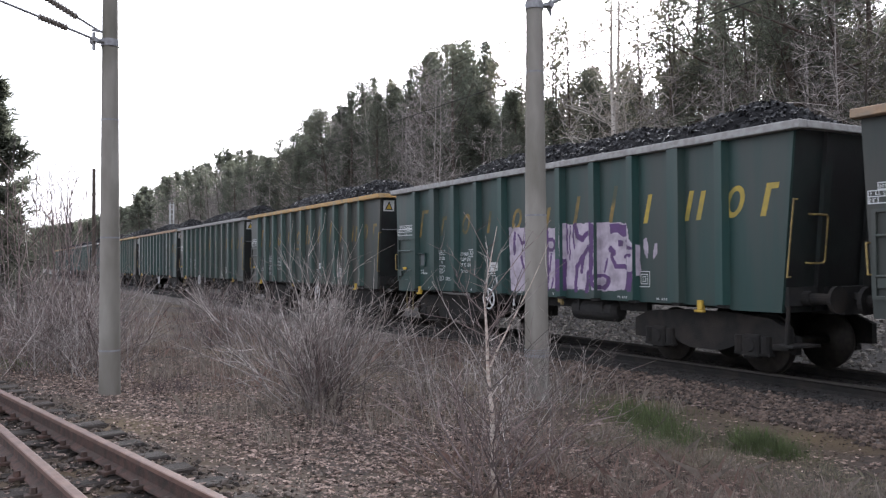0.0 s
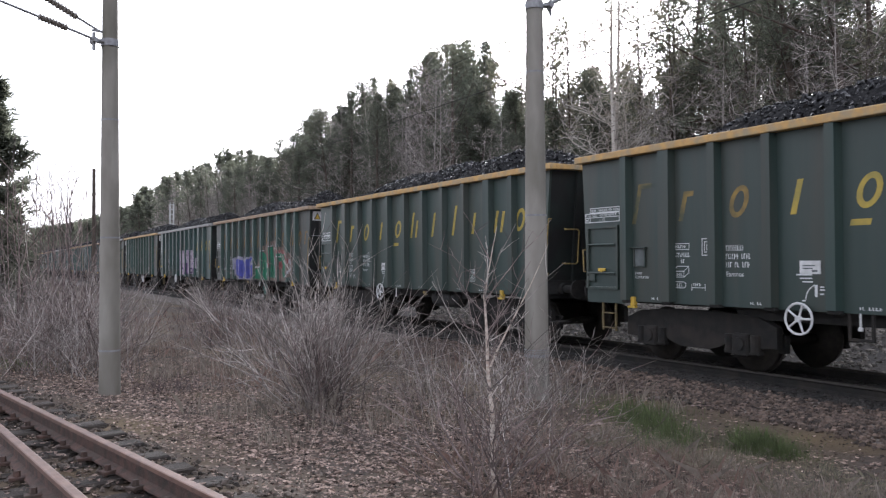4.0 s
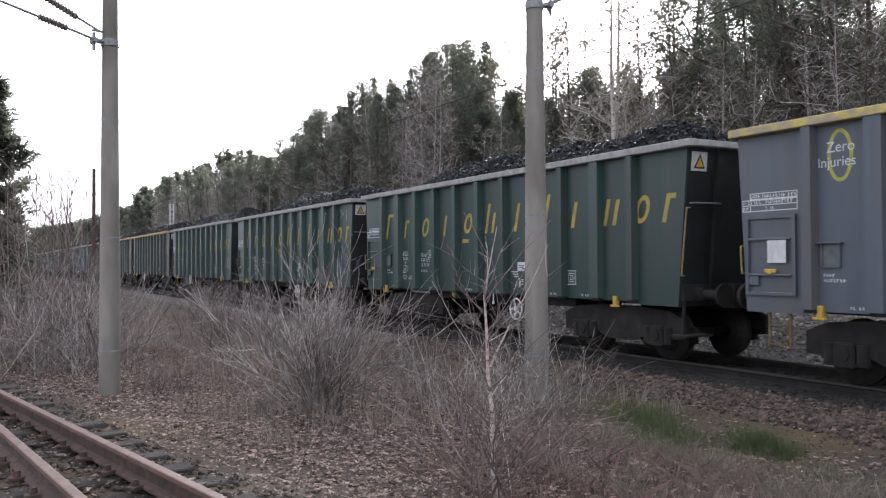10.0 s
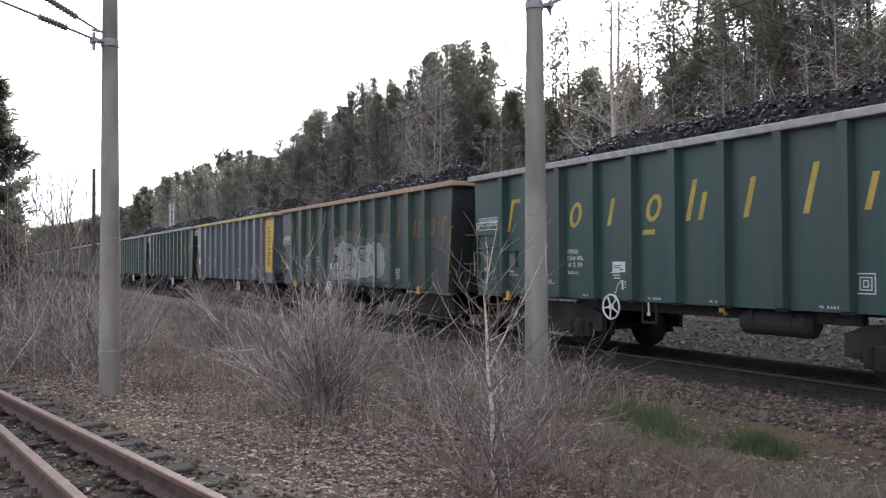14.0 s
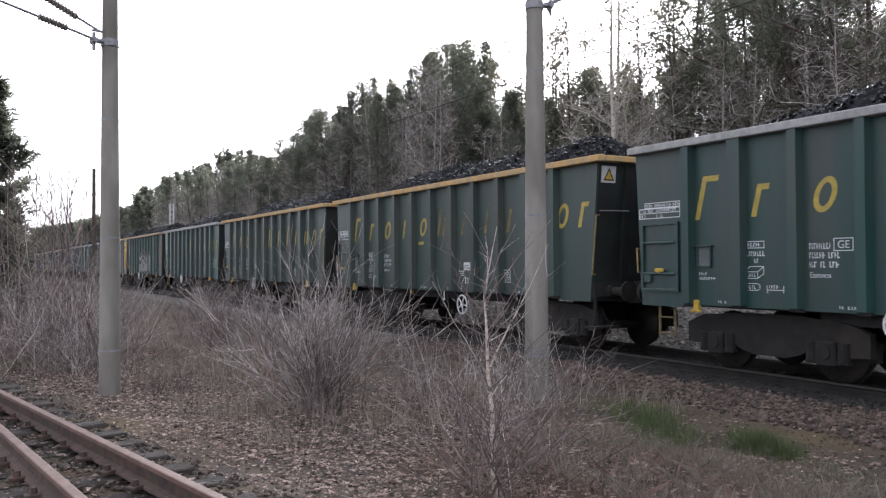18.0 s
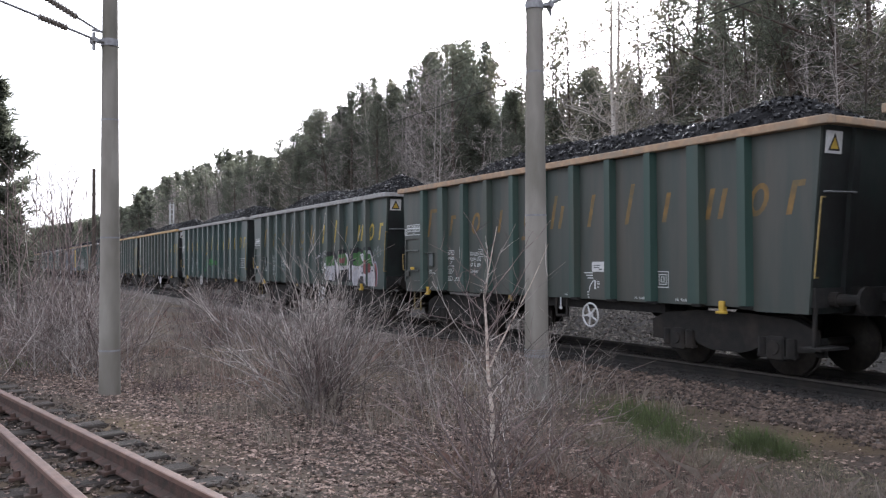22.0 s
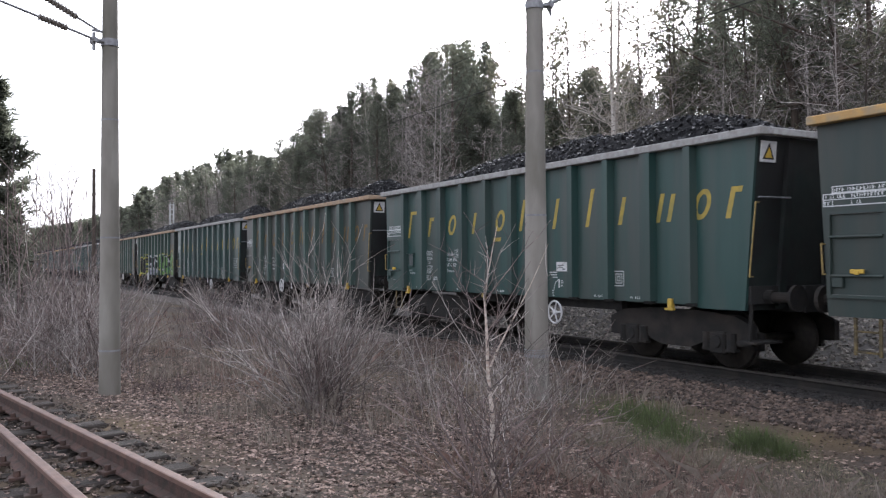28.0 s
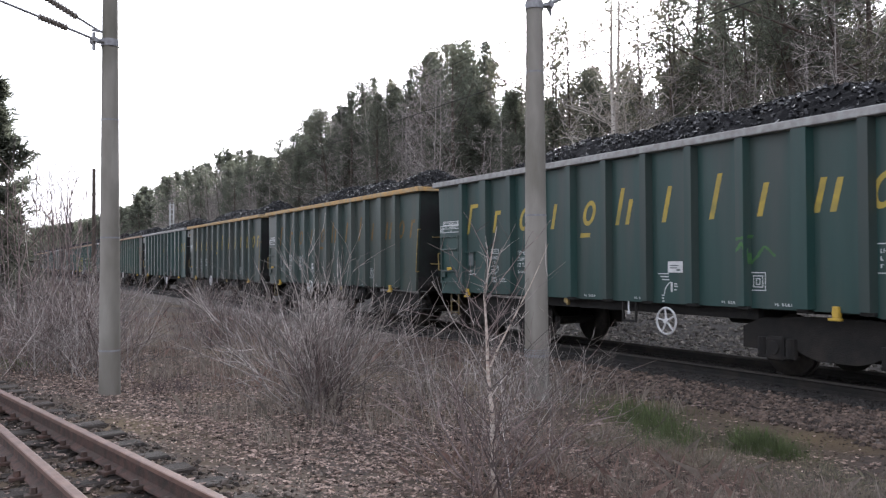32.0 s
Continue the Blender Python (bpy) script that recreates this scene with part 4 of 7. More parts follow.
def wagon(k, paint="green", rim="grey", row=None, dim=(), brake="A", sign=True, notice=False, heap=0):
    w = thing("coal_wagon", WAGON_LABEL[paint] + " and " + RIM_LABEL[rim].replace("top ", ""), "wagon", group="coal train")
    w.matrix_basis = pose(front_x(k, 0.0), TRACK_Y, 0)
    pm = PAINT[paint]
    body = piece("body", keep("body", b_body), pm, w)
    # end walls are near-black on all but the grey wagons
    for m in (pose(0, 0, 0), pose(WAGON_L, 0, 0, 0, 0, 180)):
        wall = piece("end_wall", keep("end_wall", b_end), GREY if paint == "grey" else END, w, m, "" if paint == "grey" else "near-black end wall")
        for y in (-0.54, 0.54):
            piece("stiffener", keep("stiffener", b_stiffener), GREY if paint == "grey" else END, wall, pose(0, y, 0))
    for s in (1, -1):
        for x in RIBS:
            # ribs of the far side are turned about the middle
            m = pose(x, 0, 0) if s == 1 else pose(x, 0, 0, 0, 0, 180)
            wide = RIBS.index(x) in BOLSTER_RIBS
            piece("rib", keep("broad_rib", lambda bm: b_rib(bm, 0.05)) if wide else keep("rib", b_rib), RIBGREEN if paint == "olive" else pm, w, m)
            if s == 1:
                piece("rib_shoe", keep("rib_shoe", b_shoe), BLACK, w, m)
    piece("top_rim", keep("top_rim", b_rim), RIM[rim], w, label=RIM_LABEL[rim])
    coal = new("coal_load", COAL_MESHES[heap % 3])
    coal.parent = w
    coal["label"], coal["kind"] = "heap of glossy black coal lumps", "stuff"
    piece("underframe", keep("underframe", b_frame), BLACK, w)
    for x in BOGIES:
        b = piece("bogie", keep("bogie", b_bolster), GRIME, w, pose(x, 0, RAIL_Z), "dark grimy bogie")
        for turn in (0, 180):
            piece("side_frame", keep("side_frame", b_sideframe), GRIME, b, pose(0, 0, 0, 0, 0, turn))
        for dx, sets in ((-AXLE, front_sets), (AXLE, rear_sets)):
            ws = piece("wheelset", keep("wheelset", b_wheelset), STEEL, b, pose(dx, 0, 0.46), "steel wheels on an axle", True)
            sets.append(ws)
            for turn in (0, 180):
                piece("axle_box", keep("axle_box", b_axlebox), GRIME, b, pose(dx, 0, 0, 0, 0, turn))
            for q in (0.4, 1.52):
                piece("brake_shoe", keep("brake_shoe", b_shoegear), BLACK, b, pose(dx * q, -0.75, 0))
    for x, turn in ((0.2, 0), (WAGON_L - 0.2, 180)):
        for y in (-0.875, 0.875):
            piece("buffer", keep("buffer", b_buffer), GRIME, w, pose(x + (0.14 if turn == 0 else -0.14) - (0.14 if turn == 0 else -0.14), y, 0.97, 0, 0, turn))
        piece("coupling", keep("coupling", b_coupling), BLACK, w, pose(x, 0, 1.0, 0, 0, turn))
    piece("air_tank", keep("air_tank", b_tank), BLACK, w, pose(8.38, -0.98 if brake == "A" else 0.7, 0.6))
    piece("brake_gear", keep("brake_gear", b_gear), BLACK, w, pose(6.3, -0.3, 0.72))
    hang = piece("lever_bracket", keep("lever_bracket", b_leverframe), GRIME, w, pose(5.9 if brake == "A" else 7.13, -1.26, 0.82))
    piece("brake_lever", keep("brake_lever", b_lever), WHITE, hang, pose(0, -0.02, -0.06), "small white brake lever")
    piece("valve_box", keep("valve_box", b_valve), RAILING, w, pose(7.55 if brake == "A" else 5.3, -1.24, 0.76), "small rusty ochre valve box")
    bx = 5.0 if brake == "A" else 8.15
    hw = piece("brake_wheel", keep("brake_wheel", b_wheel), WHEEL_GREEN if k == 7 else WHITE, w, pose(bx, -1.36, 0.70 if brake == "A" else 0.52, 0, rng.uniform(0, 70), 0), "five-spoked hand brake wheel sprayed green" if k == 7 else "white five-spoked hand brake wheel")
    sign_ = piece("brake_sign", keep("brake_sign", b_brakesign), MARK, w, pose(bx - (0.08 if brake == "A" else 0.26), 0, 1.0 if brake == "A" else 0.99))
    tagged(sign_, kind="stuff")
    plate = piece("data_plate", keep("data_plate", b_plate), WHITE, w, pose(bx - 1.0 if k == 1 else bx - 0.02, 0, 1.04 if k == 1 else 1.34), "white paper plate")
    piece("print", keep("print", b_print), CARD, plate, label="dark print")
    lad = piece("ladder_frame", keep("ladder_frame", b_ladder), pm, w)
    for z in (1.32, 1.85):
        piece("rung", keep("rung", b_rung), pm, lad, pose(0, 0, z))
    piece("latch", keep("latch", b_latch), YEL, lad, pose(0.73, PANEL_Y, 1.38), "small yellow latch")
    iron = piece("step_iron", keep("step_iron", b_step), STEP, w, pose(0.79, -1.22, 0.8), "worn yellow step iron")
    piece("tread", keep("tread", b_tread), STEP, iron)
    piece("foot_plate", keep("foot_plate", b_footplate), GRIME, w, pose(WAGON_L - 0.45, -1.2, 0.86))
    piece("handrail", keep("handrail", b_bar), RAILING, w, pose(13.02, PANEL_Y, 1.29, 0, 6.5, 0), "tall yellow handrail at the rear corner")
    piece("handrail", keep("short_handrail", lambda bm: b_bar(bm, 0.42)), RAILING, w, pose(0.23, PANEL_Y, 1.34, 0, -3, 0), "short yellow handrail at the front corner")
    if sign:
        piece("end_rail", keep("grab_bar", lambda bm: cyl(bm, (0, 0, 0), (0, 0.72, 0.01), 0.014, None, 8)), GALV, w, pose(13.09, -1.23, 2.5), "thin pale grab bar on the end wall")
    else:
        piece("end_rail", keep("end_rail", b_bracket), RAILING, w, pose(12.94, -0.84, 1.5, 0, 5.5, 0), "yellow bracket handrail on the end wall")
    for x in (1.53, 11.31):
        piece("lifting_lug", keep("lifting_lug", b_hook), YEL, w, pose(x, -1.29, 0.84), "yellow lifting lug")
    holder = piece("label_holder", keep("label_holder", b_holder), pm, w, pose(1.70, PANEL_Y - 0.002, 1.6))
    piece("card", keep("card", b_card), CARD, holder, label="dull grey card")
    tagged(piece("small_wording", keep("small_wording", b_words), MARK, w), kind="stuff")
    if paint == "forest" or k % 3 == 0:
        piece("symbol", keep("symbol", b_symbol), MARK, w, pose(3.14, 0, 1.62))
    tagged(piece("loading_table", keep("loading_table", b_table), MARK, w, label="white stencilled loading table"), kind="stuff")
    tagged(piece("load_sign", keep("load_signs", b_load), MARK, w, pose(-0.11, 0, 0), label="white stencilled load signs"), kind="stuff")
    tagged(piece("number_row", keep("number_rows", b_rows), MARK, w, pose(-0.14, 0, 0.03), label="white stencilled number rows"), kind="stuff")
    for x in (1.98, 4.1, 5.9, 7.3, 9.3, 10.3):
        tagged(piece("sill_mark", keep("sill_mark", b_sillmark), MARK, w, pose(x, 0, -0.03)), kind="stuff")
    piece("symbol", keep("symbol", b_symbol), MARK, w, pose(9.86, 0, 1.08))
    piece("class_letters", TXT_CLASS, MARK, w, pose(3.64, PANEL_Y - 0.004, 1.29))
    if k % 2 == 0 or paint == "grey":
        piece("country_letters", TXT_GE, MARK, w, pose(4.08, PANEL_Y - 0.004, 1.70))
        piece("country_frame", keep("country_frame", lambda bm: bars(bm, outline(4.16, 1.63, 0.3, 0.18))), MARK, w, pose(-0.14, 0, 0.03))
    if notice:
        piece("notice", keep("notice", b_notice), MARK, w, pose(11.83, 0, 1.355), "white outlined notice with three lines")
    if sign:
        s = piece("warning_plate", keep("warning_plate", lambda bm: box(bm, 0, 0.02, -0.17, 0.17, -0.16, 0.16)), WHITE, w, pose(13.09, -1.02, 3.2, 0, 5.5, 0), "white plate with a yellow triangle")
        piece("triangle", keep("triangle", lambda bm: prism_x(bm, [(-0.13, -0.12), (0.13, -0.12), (0.0, 0.13)], 0.021, 0.024)), BLACK, s, label="black triangle edge")
        piece("triangle_field", keep("triangle_field", lambda bm: prism_x(bm, [(-0.085, -0.095), (0.085, -0.095), (0.0, 0.07)], 0.025, 0.028)), YEL, s, label="yellow triangle")
    if row:
        for i, (key, x) in enumerate(ROW):
            faded = row is LETTER_DIM or i in dim
            piece("painted_stroke", keep("stroke_" + key, shape_builder(key)), LETTER_DIM if faded else row, w, pose(x, 0, 2.2))
    wagons[k] = w
    return w


def prism_x(bm, pts, x0, x1):
    a = [bm.verts.new((x0, y, z)) for y, z in pts]
    b = [bm.verts.new((x1, y, z)) for y, z in pts]
    bm.faces.new(a[::-1])
    bm.faces.new(b)
    for i in range(len(pts)):
        j = (i + 1) % len(pts)
        bm.faces.new((a[i], a[j], b[j], b[i]))


FULL, DIM, RUSTY = LETTER, LETTER_DIM, LETTER_ORANGE
for k in range(10, 17):
    wagon(k, ("olive", "green")[k % 2], ("tan", "grey", "grey", "rust")[k % 4], DIM, brake="AB"[k % 2], heap=k)
wagon(9, "olive", "tan", DIM, brake="B", heap=0)
w8 = wagon(8, "green", "grey", FULL, dim=range(0, 8), brake="A", sign=False, heap=1)
w7 = wagon(7, "olive", "rust", RUSTY, brake="B", heap=2)
wagon(6, "forest", "tan", FULL, brake="A", sign=False, heap=0)
wagon(5, "forest", "tan", FULL, dim=(0, 1, 2), brake="A", heap=1)
wagon(4, "green", "grey", FULL, brake="A", sign=False, notice=True, heap=2)
w3 = wagon(3, "green", "grey", FULL, brake="B", heap=0)
wagon(2, "green", "grey", FULL, brake="B", heap=1)
w1 = wagon(1, "grey", "yellow", None, brake="B", sign=False, notice=False, heap=2)
w0 = wagon(0, "olive", "rust", RUSTY, dim=(0, 6, 7), brake="A", sign=False, heap=1)
wagon(-1, "green", "grey", FULL, brake="A", sign=False, notice=True, heap=0)
wagon(-2, "forest", "tan", FULL, dim=(3, 4), brake="A", sign=False, heap=2)
wagon(-3, "forest", "tan", FULL, dim=(5, 6, 7, 8), brake="B", heap=1)
w_4 = wagon(-4, "green", "grey", FULL, brake="A", sign=False, notice=True, heap=0)
w_5 = wagon(-5, "forest", "grey", FULL, dim=(0, 1, 2, 3, 4, 5, 8), brake="B", heap=2)
wagon(-6, "olive", "rust", RUSTY, brake="B", heap=1)
w_7 = wagon(-7, "olive", "rust", RUSTY, dim=(0, 1), brake="A", sign=False, heap=0)
wagon(-8, "green", "grey", FULL, brake="B", notice=True, heap=2)
wagon(-9, "olive", "rust", RUSTY, dim=(4, 5), brake="A", heap=1)
wagon(-10, "green", "grey", FULL, brake="B", heap=0)
wagon(-11, "forest", "tan", FULL, brake="A", sign=False, heap=2)
wagon(-12, "forest", "tan", RUSTY, brake="A", sign=False, heap=1)
w_13 = wagon(-13, "green", "grey", FULL, brake="B", notice=True, heap=0)
wagon(-14, "olive", "rust", DIM, brake="A", heap=1)

# the slate wagon's yellow panel with dark plain strokes, and its safety words
yp = part("yellow_panel", prism(bmesh.new(), [(11.93, 1.17), (12.86, 1.17), (13.06, 3.28), (11.93, 3.28)], PANEL_Y - 0.012, PANEL_Y - 0.002), YEL, w1, "yellow panel with dark upright strokes")
bm = bmesh.new()
r_ = random.Random(2)
z = 1.42
while z < 2.95:
    h = r_.choice((0.05, 0.1, 0.12))
    bars(bm, [(12.38 - (0.05 if h < 0.09 else 0), z, 0.3 if h > 0.11 else 0.22, 0.045)], PANEL_Y - 0.016)
    if h > 0.09:
        bars(bm, [(12.38, z + 0.05, 0.06, 0.05)], PANEL_Y - 0.016)
    z += h + 0.04
part("panel_strokes", bm, BLACK, yp, "dark strokes")
for me, x, zz in ((TXT_ZERO, 1.64, 3.02), (TXT_INJ, 1.5, 2.82)):
    piece("safety_words", me, MARK, w1, pose(x, PANEL_Y - 0.004, zz), "white safety words")
bm = bmesh.new()
for i in range(40):
    a0, a1 = 2 * math.pi * i / 40, 2 * math.pi * (i + 1) / 40
    vs = [bm.verts.new((1.85 + rx * math.cos(a), PANEL_Y - 0.003, 2.97 + (rx + 0.17) * math.sin(a))) for a, rx in ((a0, 0.14), (a1, 0.14), (a1, 0.195), (a0, 0.195))]
    bm.faces.new(vs)
part("safety_ring", bm, S_YELLOW, w1, "tall yellow-green oval")
for i, (x, l) in enumerate(((2.5, 0.5), (4.1, 0.5), (5.05, 0.4), (6.25, 0.55), (7.55, 0.6), (9.0, 0.4), (10.2, 0.6), (11.4, 0.5))):
    part("weld_seam", box(bmesh.new(), x, x + l, PANEL_Y - 0.006, PANEL_Y + 0.004, 2.17 + 0.02 * (i % 2), 2.18 + 0.02 * (i % 2)), SEAM, w1, "pale scratched seam")
piece("paper_sheet", keep("data_plate", b_plate), WHITE, w1, pose(0.68, -0.05, 1.5) @ Matrix.Diagonal((0.95, 1, 1.75, 1)), "white paper sheet")
piece("notice", keep("notice", b_notice), MARK, w1, pose(10.93, 0, 0.98), "white outlined notice with three lines")

@sprayed(w_7, "lime green sprayed graffiti with black edges")
def _(dab):
    dab(S_YELLOW, 0, (8.44, 1.83), (8.57, 1.86), (8.61, 2.04), (8.93, 2.19), (9.31, 2.24), (9.53, 2.24), (9.60, 2.13), (9.81, 2.12), (9.84, 2.20), (10.42, 2.22), (10.68, 2.28), (10.74, 2.14), (11.34, 2.13), (11.68, 2.21), (11.79, 2.20), (11.86, 2.01), (12.16, 2.24), (12.42, 2.38), (12.57, 2.25), (12.71, 2.08), (12.99, 1.96), (12.97, 1.66), (12.92, 1.38), (12.90, 0.71), (11.98, 0.75), (11.21, 0.93), (9.93, 0.85), (9.03, 0.80), (8.83, 1.15), (8.52, 1.35))
    dab(S_BLACK, 0, (8.54, 1.81), (8.64, 1.84), (8.69, 2.01), (8.96, 2.15), (9.32, 2.19), (9.50, 2.20), (9.57, 2.09), (9.85, 2.08), (9.90, 2.16), (10.43, 2.19), (10.64, 2.23), (10.70, 2.11), (11.35, 2.09), (11.68, 2.17), (11.75, 2.16), (11.83, 1.95), (12.18, 2.20), (12.41, 2.33), (12.54, 2.22), (12.69, 2.04), (12.94, 1.93), (12.92, 1.66), (12.88, 1.38), (12.86, 0.73), (11.99, 0.77), (11.21, 0.95), (9.93, 0.87), (9.06, 0.82), (8.91, 1.15), (8.62, 1.35))
    dab(S_LIME, 0, (8.72, 1.99), (8.94, 2.10), (9.31, 2.14), (9.53, 2.14), (9.67, 1.96), (9.66, 1.61), (9.44, 1.41), (9.66, 1.26), (9.94, 1.02), (10.03, 0.86), (9.06, 0.82), (8.94, 1.15), (8.79, 1.36), (8.67, 1.67))
    dab(S_LIME, 0, (9.85, 2.07), (10.55, 2.10), (10.64, 1.51), (10.54, 1.39), (10.66, 1.27), (10.62, 0.90), (10.10, 0.88), (9.94, 1.17), (9.69, 1.36), (9.87, 1.56), (9.92, 1.85))
    dab(S_LIME, 0, (10.80, 1.99), (11.68, 2.07), (11.84, 1.59), (11.53, 1.51), (11.33, 1.30), (11.56, 1.29), (11.89, 1.38), (12.04, 1.20), (12.14, 0.92), (11.66, 0.92), (11.23, 0.95), (10.72, 0.94), (10.79, 1.27), (11.12, 1.32), (11.24, 1.43), (10.77, 1.39))
    dab(S_LIME, 0, (11.91, 1.79), (12.16, 2.02), (12.40, 2.23), (12.56, 2.08), (12.85, 1.83), (12.78, 1.58), (12.84, 1.35), (12.83, 0.73), (12.16, 0.78), (12.22, 0.95), (12.06, 1.38), (11.95, 1.50))
    dab(S_MINT, 0, (8.89, 1.94), (9.20, 1.95), (9.23, 1.77), (8.95, 1.71))
    dab(S_MINT, 0, (10.22, 1.99), (10.56, 2.03), (10.56, 1.84), (10.28, 1.83))
    dab(S_MINT, 0, (10.96, 1.88), (11.29, 1.91), (11.24, 1.73), (10.98, 1.70))
    dab(S_MINT, 0, (12.33, 1.88), (12.51, 1.93), (12.55, 1.79), (12.37, 1.75))
    dab(S_MINT, 0, (12.56, 1.78), (12.80, 1.83), (12.75, 1.58), (12.60, 1.56))
    dab(S_MINT, 0, (11.76, 1.33), (11.94, 1.29), (12.00, 1.10), (11.82, 1.13))
    dab(S_MINT, 0, (10.97, 1.14), (11.23, 1.17), (11.23, 1.05), (10.99, 1.02))
    dab(S_MINT, 0, (9.22, 0.95), (9.51, 1.01), (9.65, 0.86), (9.24, 0.84))
    dab(S_WHITE, 0.055, (8.75, 2.03), (9.00, 2.14), (9.48, 2.16))
    dab(S_WHITE, 0.05, (9.58, 2.02), (9.77, 1.92), (9.83, 1.70), (9.76, 1.50))
    dab(S_WHITE, 0.055, (9.89, 2.12), (10.56, 2.13))
    dab(S_WHITE, 0.05, (10.61, 2.12), (10.66, 1.74), (10.69, 1.46))
    dab(S_WHITE, 0.055, (10.86, 2.00), (11.34, 2.00), (11.67, 2.08))
    dab(S_WHITE, 0.06, (11.78, 2.06), (11.83, 1.85), (11.89, 1.64))
    dab(S_WHITE, 0.06, (12.40, 2.24), (12.64, 1.97), (12.89, 1.86))
    dab(S_WHITE, 0.035, (12.89, 1.85), (12.78, 1.58), (12.87, 1.37))
    dab(S_WHITE, 0.045, (9.52, 1.34), (9.80, 1.24), (10.02, 0.95))
    dab(S_WHITE, 0.04, (10.60, 1.35), (10.66, 0.95))
    dab(S_WHITE, 0.045, (11.94, 1.39), (12.05, 1.16), (12.16, 0.99))
    dab(S_WHITE, 0.03, (11.30, 1.26), (11.53, 1.22))
    dab(S_WHITE, 0.03, (12.22, 1.16), (12.45, 1.10), (12.63, 1.05))
    dab(S_BLACK, 0, (9.27, 1.58), (9.49, 1.51), (9.34, 1.41))
    dab(S_BLACK, 0, (9.26, 1.21), (9.48, 1.12), (9.34, 1.04))
    dab(S_BLACK, 0, (10.20, 1.27), (10.28, 1.58), (10.39, 1.27))
    dab(S_BLACK, 0, (10.25, 1.17), (10.39, 1.17), (10.38, 0.89), (10.26, 0.88))
    dab(S_BLACK, 0.09, (10.74, 1.36), (11.13, 1.33), (11.28, 1.44))
    dab(S_BLACK, 0, (11.27, 1.30), (11.56, 1.43), (11.96, 1.51), (11.96, 1.41), (11.67, 1.37), (11.47, 1.27))
    dab(S_BLACK, 0, (12.15, 1.39), (12.44, 1.70), (12.37, 1.41))
    dab(S_BLACK, 0, (12.28, 1.38), (12.50, 1.31), (12.89, 1.38), (12.89, 1.30), (12.55, 1.23), (12.45, 1.25))
    dab(S_BLACK, 0, (12.24, 1.19), (12.45, 1.24), (12.67, 1.07))
    dab(S_BLACK, 0.05, (12.17, 0.97), (12.22, 0.90), (12.11, 0.78))
    dab(S_BLACK, 0.05, (9.37, 1.42), (9.80, 1.48), (9.83, 1.54))


